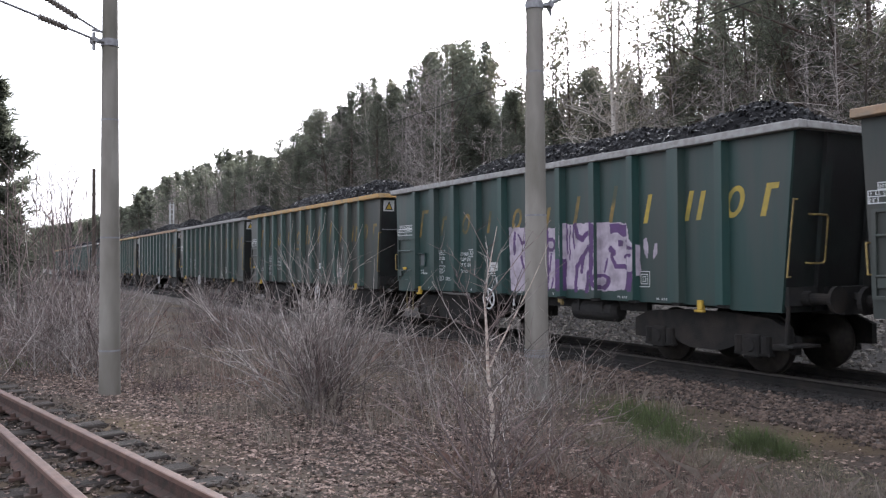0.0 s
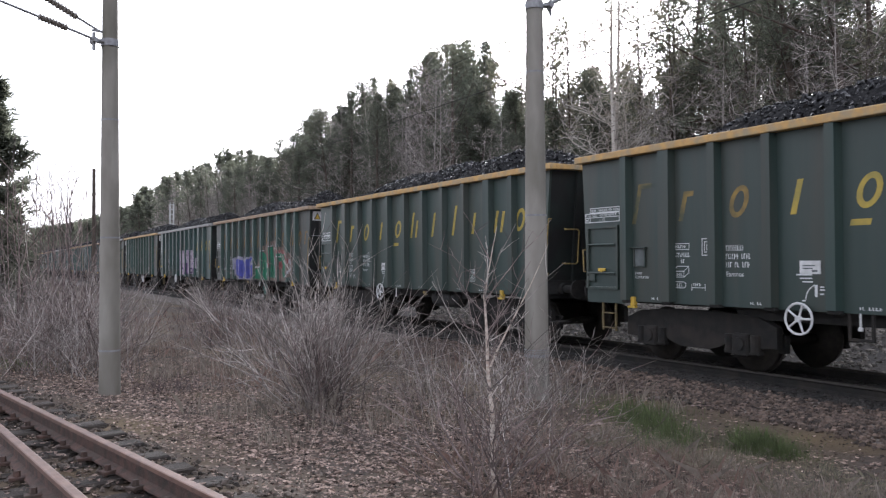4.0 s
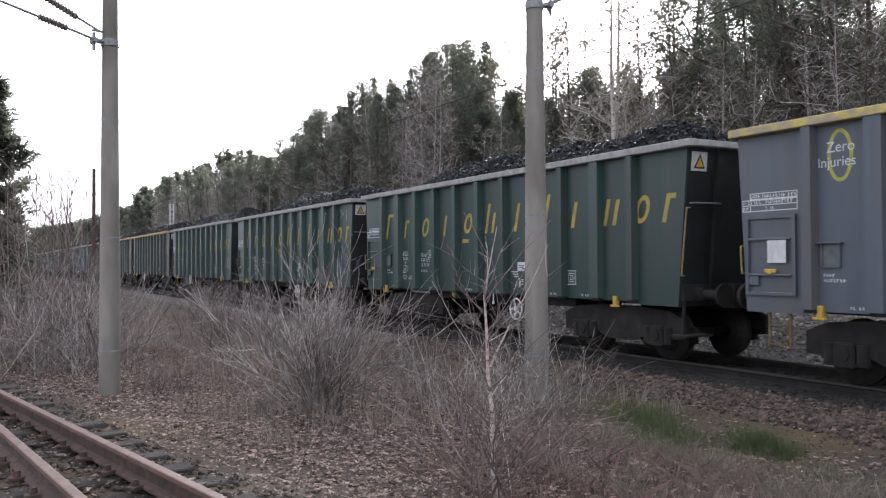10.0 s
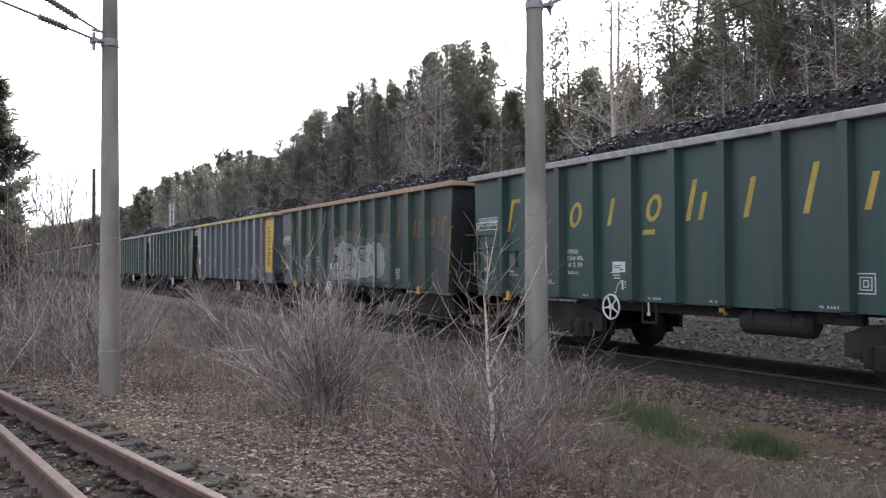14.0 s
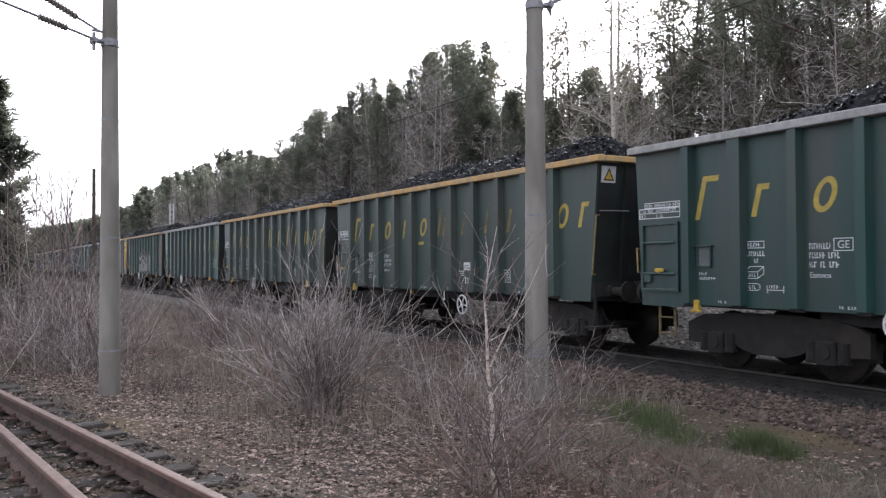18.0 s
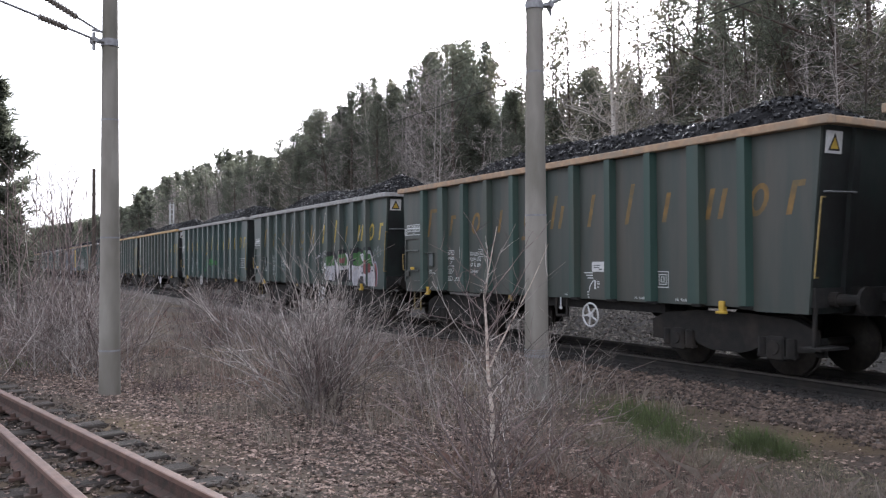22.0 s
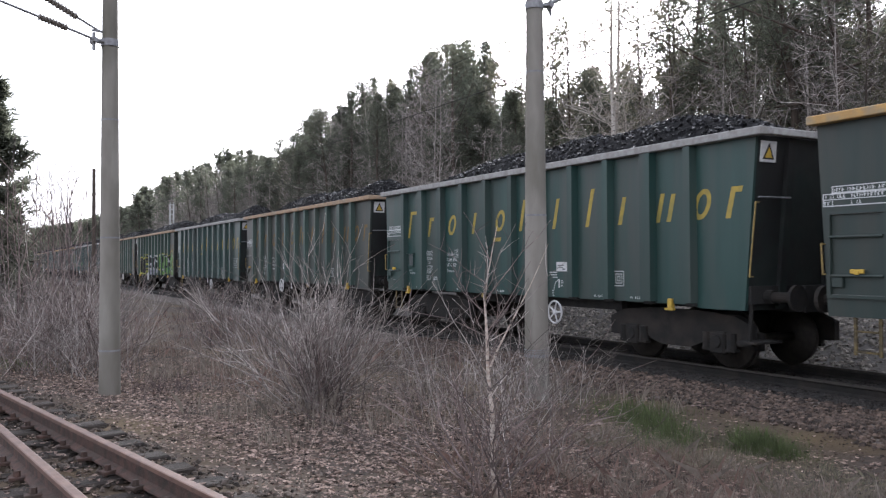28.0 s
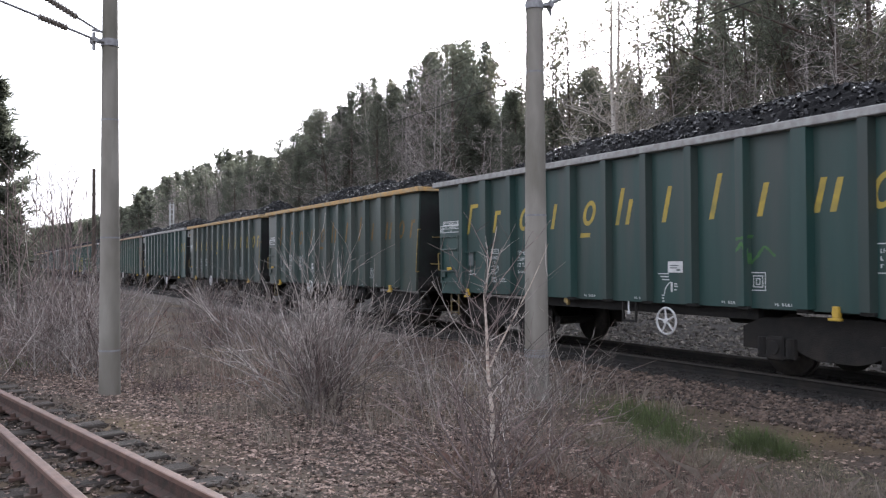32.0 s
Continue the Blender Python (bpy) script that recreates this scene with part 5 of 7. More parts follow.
@sprayed(w_7, "white and black sprayed graffiti")
def _(dab):
    dab(S_WHITE, 0, (5.42, 2.04), (5.72, 2.15), (5.94, 2.10), (6.33, 1.83), (6.42, 1.92), (6.54, 1.97), (6.94, 1.97), (7.16, 2.05), (7.42, 2.08), (7.63, 2.12), (7.88, 2.07), (8.00, 1.87), (7.96, 1.59), (8.11, 1.58), (8.25, 1.46), (8.24, 1.33), (8.10, 1.22), (7.91, 1.05), (7.86, 0.93), (7.56, 0.96), (7.46, 1.04), (7.14, 0.79), (6.70, 0.78), (6.56, 0.92), (6.32, 1.00), (6.23, 0.79), (5.47, 0.78), (5.39, 0.98), (5.41, 1.27), (5.54, 1.39), (5.40, 1.56))
    dab(S_LILAC, 0, (5.42, 1.12), (5.93, 1.18), (6.35, 1.11), (6.93, 1.18), (7.46, 1.14), (7.91, 1.15), (7.84, 0.95), (7.46, 1.05), (7.14, 0.81), (6.70, 0.79), (5.47, 0.79))
    dab(S_BLACK, 0, (5.61, 1.60), (5.64, 1.94), (5.76, 2.09), (6.00, 2.02), (6.32, 1.80), (6.39, 1.64), (6.31, 1.46), (6.07, 1.43), (5.92, 1.46), (5.82, 1.74), (5.76, 1.75), (5.75, 1.60))
    dab(S_BLACK, 0, (5.81, 1.70), (5.94, 1.46), (6.07, 1.42), (6.29, 1.39), (6.38, 1.26), (6.26, 1.17), (5.93, 1.18), (5.89, 1.27))
    dab(S_WHITE, 0, (5.90, 1.96), (6.19, 1.78), (6.29, 1.64), (6.14, 1.51), (6.02, 1.46), (5.96, 1.74))
    dab(S_BLACK, 0, (6.00, 1.84), (6.16, 1.71), (6.14, 1.60), (6.06, 1.55))
    dab(S_WHITE, 0, (6.04, 1.37), (6.24, 1.37), (6.28, 1.26), (6.11, 1.19))
    dab(S_BLACK, 0, (6.10, 1.32), (6.19, 1.30), (6.13, 1.24))
    dab(S_BLACK, 0, (5.54, 1.38), (5.74, 1.46), (5.79, 1.27), (5.55, 1.25))
    dab(S_BLACK, 0, (5.73, 0.89), (6.05, 1.01), (6.01, 0.85), (5.78, 0.79))
    dab(S_BLACK, 0, (6.39, 1.87), (6.54, 1.93), (6.92, 1.94), (6.94, 1.81), (6.91, 1.20), (6.73, 1.22), (6.71, 1.35), (6.42, 1.37), (6.39, 1.64))
    dab(S_WHITE, 0, (6.49, 1.41), (6.53, 1.53), (6.62, 1.60), (6.69, 1.59), (6.70, 1.39))
    dab(S_BLACK, 0, (6.45, 0.99), (6.50, 1.26), (6.60, 1.28), (6.60, 0.95))
    dab(S_BLACK, 0, (6.96, 1.96), (7.42, 2.07), (7.47, 1.72), (7.48, 1.21), (7.09, 1.20), (6.98, 1.64))
    dab(S_WHITE, 0, (6.96, 1.70), (7.05, 1.63), (7.27, 1.77), (7.18, 1.62), (7.06, 1.37), (7.00, 1.27), (6.96, 1.46))
    dab(S_WHITE, 0, (7.19, 1.31), (7.30, 1.50), (7.46, 1.61), (7.45, 1.38), (7.31, 1.31))
    dab(S_BLACK, 0, (7.28, 1.38), (7.41, 1.51), (7.40, 1.39))
    dab(S_BLACK, 0, (7.49, 1.93), (7.63, 2.03), (7.87, 2.00), (7.97, 1.87), (7.92, 1.75), (7.72, 1.71), (7.52, 1.74), (7.47, 1.84))
    dab(S_WHITE, 0.05, (7.49, 1.93), (7.63, 2.03), (7.87, 2.00), (7.97, 1.87), (7.92, 1.75), (7.72, 1.71), (7.52, 1.74), (7.47, 1.84), (7.49, 1.93))
    dab(S_WHITE, 0.05, (7.75, 1.85), (7.74, 1.71))
    dab(S_BLACK, 0, (7.69, 1.63), (7.90, 1.64), (7.92, 1.38), (7.77, 1.23), (7.61, 1.26), (7.70, 1.42))
    dab(S_BLACK, 0, (7.49, 1.53), (7.56, 1.58), (7.63, 1.45), (7.61, 1.21), (7.48, 1.17))
    dab(S_BLACK, 0, (7.46, 1.11), (7.67, 1.17), (7.63, 0.96), (7.48, 1.02))
    dab(S_LILAC, 0, (7.94, 1.40), (8.08, 1.46), (8.13, 1.35), (7.98, 1.23))
    dab(S_BLACK, 0, (8.02, 1.35), (8.15, 1.28), (8.00, 1.15))
    dab(S_WHITE, 0.04, (6.28, 2.04), (6.27, 2.01), (6.23, 1.99), (6.19, 1.99), (6.15, 2.01), (6.14, 2.05), (6.15, 2.08), (6.19, 2.10), (6.23, 2.09), (6.27, 2.07), (6.28, 2.04))
    dab(S_WHITE, 0.05, (6.32, 1.98), (6.34, 1.96))
    dab(S_WHITE, 0.09, (8.12, 1.83), (8.15, 1.81))
    dab(S_WHITE, 0.06, (8.06, 1.70), (8.09, 1.69))
    dab(S_WHITE, 0.05, (8.29, 1.06), (8.28, 1.01), (8.24, 0.98), (8.20, 0.98), (8.16, 1.01), (8.15, 1.06), (8.16, 1.11), (8.20, 1.14), (8.25, 1.15), (8.28, 1.11), (8.29, 1.06))
    dab(S_WHITE, 0.04, (8.38, 1.20), (8.36, 1.16), (8.33, 1.14), (8.30, 1.16), (8.29, 1.20), (8.30, 1.24), (8.33, 1.26), (8.37, 1.24), (8.38, 1.20))
    dab(S_WHITE, 0.03, (6.75, 1.19), (6.82, 1.05), (6.89, 1.20), (6.93, 1.06))
    dab(S_WHITE, 0.03, (6.97, 1.20), (6.99, 1.06), (7.06, 1.18))


@sprayed(w_7, "yellow, grey and black sprayed graffiti")
def _(dab):
    dab(S_YELLOW, 0, (2.12, 1.79), (2.39, 1.84), (2.48, 1.46), (2.47, 1.06), (2.65, 0.87), (2.92, 0.81), (2.47, 0.80), (2.13, 0.95), (2.23, 1.34), (2.12, 1.58))
    dab(S_BLACK, 0, (2.39, 1.84), (2.58, 2.03), (2.85, 2.09), (3.12, 2.01), (3.22, 1.79), (3.18, 1.52), (2.93, 1.46), (2.86, 1.62), (2.91, 1.40), (3.11, 1.22), (3.03, 0.91), (2.65, 0.84), (2.38, 1.02), (2.31, 1.34))
    dab(S_YELLOW, 0.045, (2.39, 1.84), (2.58, 2.03), (2.85, 2.09), (3.12, 2.01), (3.22, 1.79), (3.18, 1.52), (2.93, 1.46), (2.86, 1.62), (2.91, 1.40), (3.11, 1.22), (3.03, 0.91), (2.65, 0.84), (2.38, 1.02), (2.31, 1.34), (2.39, 1.84))
    dab(S_WHITE, 0, (2.65, 1.98), (2.85, 2.05), (2.92, 1.88), (2.78, 1.80))
    dab(S_WHITE, 0.03, (2.97, 1.97), (3.10, 1.97))
    dab(S_CHROME, 0.03, (2.81, 1.35), (2.88, 1.21), (2.77, 1.14))
    dab(S_YELLOW, 0.03, (2.77, 1.03), (2.91, 1.17), (2.98, 1.06), (2.84, 0.99))
    dab(S_BLACK, 0, (3.51, 1.87), (3.63, 2.11), (3.87, 2.16), (4.03, 1.99), (4.06, 1.46), (4.11, 1.15), (4.05, 0.88), (3.61, 0.83), (3.28, 0.87), (3.19, 1.02), (3.45, 1.19), (3.49, 1.57))
    dab(S_YELLOW, 0.05, (3.51, 1.87), (3.63, 2.11), (3.87, 2.16), (4.03, 1.99), (4.06, 1.46), (4.11, 1.15), (4.05, 0.88), (3.61, 0.83), (3.28, 0.87), (3.19, 1.02), (3.45, 1.19), (3.49, 1.57), (3.51, 1.87))
    dab(S_WHITE, 0, (3.86, 2.11), (4.00, 2.04), (4.03, 1.75), (3.90, 1.82))
    dab(S_WHITE, 0.04, (3.20, 1.63), (3.25, 1.24))
    dab(S_YELLOW, 0.05, (4.03, 2.11), (4.34, 2.16), (4.79, 2.15), (5.02, 2.11), (5.04, 1.90))
    dab(S_BLACK, 0, (4.43, 2.06), (4.85, 2.06), (4.87, 1.64), (4.43, 1.65))
    dab(S_WHITE, 0, (4.61, 2.13), (4.90, 2.11), (4.94, 1.76), (4.87, 1.60), (4.76, 1.86))
    dab(S_YELLOW, 0, (4.31, 1.61), (4.78, 1.57), (4.91, 1.66), (4.85, 1.50), (4.63, 1.44), (4.30, 1.50))
    dab(S_YELLOW, 0.04, (4.17, 2.03), (4.14, 1.77), (4.26, 1.77))
    dab(S_YELLOW, 0.04, (4.30, 2.03), (4.34, 1.77))
    dab(S_YELLOW, 0.04, (4.63, 1.97), (4.51, 1.93), (4.50, 1.75), (4.64, 1.72))
    dab(S_YELLOW, 0.04, (4.70, 1.95), (4.70, 1.75), (4.83, 1.75), (4.83, 1.92))
    dab(S_YELLOW, 0.045, (4.26, 1.65), (4.24, 1.36), (4.38, 1.38))
    dab(S_WHITE, 0.05, (4.22, 1.27), (4.28, 0.98))
    dab(S_BLACK, 0, (4.75, 1.04), (4.72, 0.92), (4.64, 0.85), (4.55, 0.85), (4.48, 0.92), (4.45, 1.03), (4.48, 1.14), (4.56, 1.22), (4.65, 1.22), (4.72, 1.15))
    dab(S_YELLOW, 0.06, (4.75, 1.04), (4.72, 0.92), (4.64, 0.85), (4.55, 0.85), (4.48, 0.92), (4.45, 1.03), (4.48, 1.14), (4.56, 1.22), (4.65, 1.22), (4.72, 1.15), (4.75, 1.04))
    dab(S_YELLOW, 0.03, (4.53, 1.10), (4.64, 1.08), (4.54, 0.97), (4.67, 0.95))
    dab(S_YELLOW, 0, (3.27, 0.86), (3.61, 0.92), (4.33, 0.87), (4.33, 0.78), (3.53, 0.77), (3.27, 0.79))
    dab(S_YELLOW, 0.035, (2.67, 2.12), (2.89, 2.15), (3.03, 2.10))
    dab(S_YELLOW, 0.03, (3.55, 2.16), (3.74, 2.21), (3.81, 2.17))


@sprayed(w_5, "cream and green sprayed graffiti, black edges")
def _(dab):
    dab(S_BLACK, 0, (8.51, 1.78), (8.75, 1.88), (8.98, 1.92), (9.34, 1.76), (9.56, 1.88), (9.77, 1.95), (10.04, 1.94), (10.30, 1.75), (10.43, 1.89), (10.50, 1.98), (10.81, 1.97), (11.04, 2.01), (11.50, 1.86), (11.61, 1.97), (11.83, 2.00), (11.98, 1.96), (12.18, 1.63), (12.33, 1.30), (12.34, 0.75), (11.97, 0.77), (11.48, 0.83), (10.91, 0.95), (8.58, 0.92))
    dab(S_WHITE, 0, (8.59, 1.72), (9.05, 1.77), (9.11, 0.95), (8.62, 0.96))
    dab(S_GREEN2, 0, (8.63, 1.72), (9.02, 1.80), (9.08, 1.44), (8.66, 1.44))
    dab(S_WHITE, 0, (9.09, 1.70), (9.31, 1.50), (9.48, 1.46), (9.49, 0.98), (9.33, 0.98), (9.16, 1.34))
    dab(S_GREEN2, 0, (9.26, 1.64), (9.50, 1.76), (9.56, 1.46), (9.34, 1.44))
    dab(S_WHITE, 0, (9.66, 1.76), (10.15, 1.83), (10.24, 1.60), (10.23, 1.32), (9.85, 1.31), (9.68, 0.97), (9.56, 0.96))
    dab(S_GREEN2, 0, (9.64, 1.76), (10.04, 1.85), (10.17, 1.58), (10.15, 1.44), (9.64, 1.44))
    dab(S_RED, 0, (9.81, 1.68), (9.97, 1.68), (9.97, 1.54), (9.81, 1.53))
    dab(S_WHITE, 0.05, (10.04, 1.82), (10.20, 1.69), (10.22, 1.37))
    dab(S_WHITE, 0, (10.31, 1.59), (10.55, 1.59), (10.68, 1.39), (10.68, 1.00), (10.29, 0.99))
    dab(S_GREEN2, 0, (10.47, 1.87), (10.70, 1.91), (10.72, 1.65), (10.53, 1.69))
    dab(S_WHITE, 0.045, (10.34, 1.57), (10.54, 1.60), (10.65, 1.44), (10.68, 1.04))
    dab(S_WHITE, 0, (10.85, 1.46), (11.38, 1.46), (11.44, 1.11), (11.15, 1.10), (10.93, 0.81), (10.85, 0.98))
    dab(S_GREEN2, 0, (10.92, 1.83), (11.16, 1.88), (11.34, 1.68), (11.33, 1.43), (10.97, 1.42))
    dab(S_WHITE, 0, (11.17, 1.79), (11.43, 1.80), (11.47, 1.39), (11.38, 1.55))
    dab(S_BLACK, 0.03, (11.40, 1.30), (11.38, 1.24), (11.34, 1.20), (11.28, 1.20), (11.24, 1.24), (11.22, 1.30), (11.24, 1.36), (11.29, 1.40), (11.34, 1.40), (11.39, 1.36), (11.40, 1.30))
    dab(S_WHITE, 0, (11.55, 1.42), (12.13, 1.42), (12.25, 1.21), (12.22, 0.77), (11.94, 0.81), (11.66, 1.01), (11.54, 1.01))
    dab(S_GREEN2, 0, (11.59, 1.86), (11.88, 1.89), (12.08, 1.63), (12.12, 1.41), (11.58, 1.41))
    dab(S_RED, 0, (11.64, 1.44), (11.71, 1.61), (11.87, 1.61), (11.92, 1.42), (11.90, 1.21), (11.69, 1.20), (11.60, 1.32))
    dab(S_WHITE, 0.08, (11.88, 1.84), (12.03, 1.67), (12.18, 1.38), (12.21, 0.83))
    dab(S_RED, 0.09, (12.26, 1.46), (12.38, 1.21), (12.31, 0.78))
    dab(S_LILAC, 0.04, (12.18, 1.56), (12.33, 1.53), (12.43, 1.22), (12.40, 0.88))
    dab(S_BLACK, 0.03, (12.13, 1.38), (12.11, 1.31), (12.06, 1.27), (12.01, 1.27), (11.96, 1.31), (11.94, 1.38), (11.96, 1.44), (12.01, 1.48), (12.07, 1.48), (12.11, 1.44), (12.13, 1.38))
    dab(S_BLACK, 0.03, (9.04, 1.09), (9.01, 1.02), (8.95, 0.99), (8.89, 1.02), (8.86, 1.09), (8.89, 1.16), (8.95, 1.19), (9.02, 1.16), (9.04, 1.09))
    dab(S_WHITE, 0.025, (7.72, 1.66), (7.83, 1.89), (7.96, 1.69), (8.07, 1.91), (8.15, 1.72))
    dab(S_WHITE, 0.025, (8.35, 1.87), (8.32, 1.82), (8.27, 1.80), (8.21, 1.82), (8.18, 1.87), (8.21, 1.91), (8.27, 1.93), (8.33, 1.91), (8.35, 1.87))
    dab(S_WHITE, 0.025, (7.83, 1.50), (8.03, 1.57), (7.86, 1.42))
    dab(S_WHITE, 0.03, (8.39, 1.67), (8.51, 0.99))
    dab(S_CHALK, 0.022, (12.15, 1.65), (12.17, 1.84), (12.28, 1.94), (12.39, 1.88))
    dab(S_CHALK, 0.022, (12.55, 1.83), (12.53, 1.71), (12.48, 1.67), (12.43, 1.72), (12.41, 1.83), (12.43, 1.95), (12.48, 2.00), (12.53, 1.95), (12.55, 1.83))
    dab(S_CHALK, 0.022, (12.67, 1.93), (12.67, 1.74))


@sprayed(w7, "blue sprayed graffiti with lilac edges")
def _(dab):
    dab(S_LILAC, 0, (3.46, 1.75), (3.68, 1.83), (4.24, 1.86), (4.57, 1.85), (4.88, 1.68), (4.88, 1.92), (5.08, 1.68), (5.28, 1.91), (5.37, 1.68), (5.78, 1.87), (6.2, 1.77), (5.94, 1.57), (6.23, 1.55), (6.34, 1.32), (6.29, 1), (6.13, 0.82), (4.7, 0.79), (3.57, 0.97))
    dab(S_BLUE, 0, (3.57, 1.69), (3.89, 1.74), (4.24, 1.61), (4.36, 0.9), (3.64, 1.01))
    dab(S_BLUE, 0, (4.46, 1.74), (4.86, 1.59), (5.02, 1.28), (4.64, 0.86), (4.43, 0.92))
    dab(S_BLUE, 0, (5.11, 1.42), (5.27, 1.61), (5.44, 1.52), (5.44, 0.96), (5.2, 0.91), (4.95, 0.94))
    dab(S_BLUE, 0, (5.52, 1.65), (5.8, 1.79), (6.08, 1.75), (5.72, 1.52), (5.78, 0.91), (5.55, 0.88))
    dab(S_BLUE, 0, (5.8, 1.43), (6.16, 1.49), (6.26, 1.26), (6.21, 0.99), (5.89, 0.89))


@sprayed(w7, "dark green and red sprayed graffiti")
def _(dab):
    dab(S_TAUPE, 0, (6.39, 1.01), (6.69, 1.41), (7.1, 1.65), (7.41, 2.17), (8.46, 2.36), (9.42, 2.49), (9.55, 2.17), (10.53, 2.16), (11.03, 1.87), (11.24, 1.48), (11.1, 1.1), (10.68, 0.81), (8.53, 0.81), (6.48, 0.84))
    dab(S_GREEN, 0, (6.67, 1.28), (7.14, 1.38), (7.6, 2.05), (8.04, 1.87), (8.43, 0.84), (6.65, 0.89))
    dab(S_GREEN, 0, (8.2, 2.04), (8.39, 2.08), (8.61, 1.12), (8.49, 0.89))
    dab(S_GREEN, 0, (8.69, 2.14), (8.93, 2.23), (9.19, 0.94), (8.74, 0.97))
    dab(S_GREEN, 0, (9.36, 1.74), (9.67, 1.24), (9.65, 1), (9.43, 0.99))
    dab(S_GREEN, 0, (9.72, 1.96), (10.72, 1.89), (10.79, 1.01), (10.12, 0.96), (10.01, 1.45), (9.72, 1.83))
    dab(S_RED, 0, (9.65, 2.06), (10.68, 1.98), (11.03, 1.6), (10.93, 1.47), (10.63, 1.85), (9.71, 1.92))
    dab(S_RED, 0, (8.63, 2.1), (8.81, 1.42), (8.61, 1.26))
    dab(S_RED, 0, (9.94, 1.65), (10.12, 1.47), (10.06, 1.28), (9.71, 1.32))
    dab(S_WHITE, 0.04, (7.41, 2.04), (7.79, 2.04))
    dab(S_WHITE, 0.04, (6.72, 1.37), (7.12, 1.39))
    dab(S_WHITE, 0.04, (8.73, 2.19), (8.95, 2.27))
    dab(S_WHITE, 0.04, (9.14, 2.04), (9.24, 2.3), (9.36, 2.27))
    dab(S_WHITE, 0.04, (9.1, 1.75), (9.21, 0.99))
    dab(S_WHITE, 0.04, (9.54, 1.91), (9.61, 1.82), (9.91, 1.76))
    dab(S_WHITE, 0.05, (10.28, 1.67), (10.45, 1.47), (10.33, 1.36))
    dab(S_WHITE, 0.05, (10.97, 1.66), (11.05, 1.43), (10.88, 1.07), (10.66, 1))
    dab(S_WHITE, 0.025, (11.24, 1.43), (11.29, 1.23), (11.54, 1.34))
    dab(S_WHITE, 0.025, (11.17, 1.14), (11.55, 1.2))


@sprayed(w0, "pale silver sprayed graffiti, thin dark lines")
def _(dab):
    dab(S_FADED, 0, (4.65, 0.91), (4.76, 1.46), (4.73, 1.90), (4.99, 2.21), (5.39, 2.25), (5.71, 2.39), (6.30, 2.50), (6.58, 2.52), (7.43, 2.44), (7.85, 2.28), (8.30, 2.30), (8.74, 2.40), (9.60, 2.33), (9.64, 2.02), (9.60, 1.02), (8.29, 0.93), (4.89, 0.91))
    dab(S_CHROME, 0, (5.27, 1.24), (5.54, 1.34), (5.67, 1.67), (5.58, 1.98), (5.70, 2.16), (5.93, 2.21), (6.12, 2.29), (6.41, 2.23), (6.42, 0.96), (5.15, 0.97))
    dab(S_CHROME, 0, (6.53, 2.19), (6.74, 2.15), (6.98, 2.04), (7.12, 1.90), (7.18, 2.03), (7.30, 2.11), (7.73, 2.06), (7.60, 1.74), (7.29, 1.56), (7.07, 0.98), (6.56, 1.01))
    dab(S_CHROME, 0, (7.75, 2.06), (8.08, 2.15), (8.33, 2.05), (8.38, 1.86), (8.15, 1.68), (8.31, 1.62), (8.38, 1.42), (8.33, 1.15), (7.83, 1.04), (7.22, 0.98), (7.29, 1.54), (7.65, 1.73))
    dab(S_CHROME, 0, (8.50, 2.16), (8.78, 2.17), (9.04, 2.05), (9.18, 1.79), (9.21, 1.46), (9.09, 1.17), (8.84, 1.04), (8.61, 1.14), (8.42, 1.13), (8.41, 1.72))
    dab(S_BLACK, 0.02, (5.27, 1.24), (5.54, 1.34), (5.67, 1.67), (5.58, 1.98), (5.70, 2.16), (5.93, 2.21), (6.12, 2.29), (6.41, 2.23), (6.42, 0.96), (5.15, 0.97), (5.27, 1.24))
    dab(S_BLACK, 0.02, (6.53, 2.19), (6.74, 2.15), (6.98, 2.04), (7.12, 1.90), (7.18, 2.03), (7.30, 2.11), (7.73, 2.06), (7.60, 1.74), (7.29, 1.56), (7.07, 0.98), (6.56, 1.01), (6.53, 2.19))
    dab(S_BLACK, 0.02, (7.75, 2.06), (8.08, 2.15), (8.33, 2.05), (8.38, 1.86), (8.15, 1.68), (8.31, 1.62), (8.38, 1.42), (8.33, 1.15), (7.83, 1.04), (7.22, 0.98), (7.29, 1.54), (7.65, 1.73), (7.75, 2.06))
    dab(S_BLACK, 0.02, (8.50, 2.16), (8.78, 2.17), (9.04, 2.05), (9.18, 1.79), (9.21, 1.46), (9.09, 1.17), (8.84, 1.04), (8.61, 1.14), (8.42, 1.13), (8.41, 1.72), (8.50, 2.16))
    dab(S_BLACK, 0.022, (5.97, 1.90), (6.09, 2.15), (6.13, 1.92), (5.97, 1.90))
    dab(S_BLACK, 0.022, (6.65, 2.00), (6.81, 1.90), (6.71, 1.97), (6.79, 1.80), (7.04, 1.65), (6.75, 1.33), (6.73, 1.46), (6.81, 1.69), (6.65, 2.00))
    dab(S_BLACK, 0.022, (7.74, 1.94), (7.80, 1.96), (7.79, 1.78), (7.73, 1.74), (7.74, 1.94))
    dab(S_BLACK, 0.022, (7.73, 1.64), (7.84, 1.69), (7.91, 1.60), (7.81, 1.44), (7.73, 1.64))
    dab(S_BLACK, 0.022, (8.49, 1.91), (8.60, 1.92), (8.58, 1.79), (8.48, 1.68), (8.49, 1.91))
    dab(S_BLACK, 0.022, (6.07, 1.70), (6.17, 1.56), (6.14, 1.11))
    dab(S_BLACK, 0.022, (5.54, 1.27), (6.14, 1.31), (6.42, 1.21), (6.96, 1.04))
    dab(S_BLACK, 0.022, (7.21, 2.07), (7.28, 1.74))
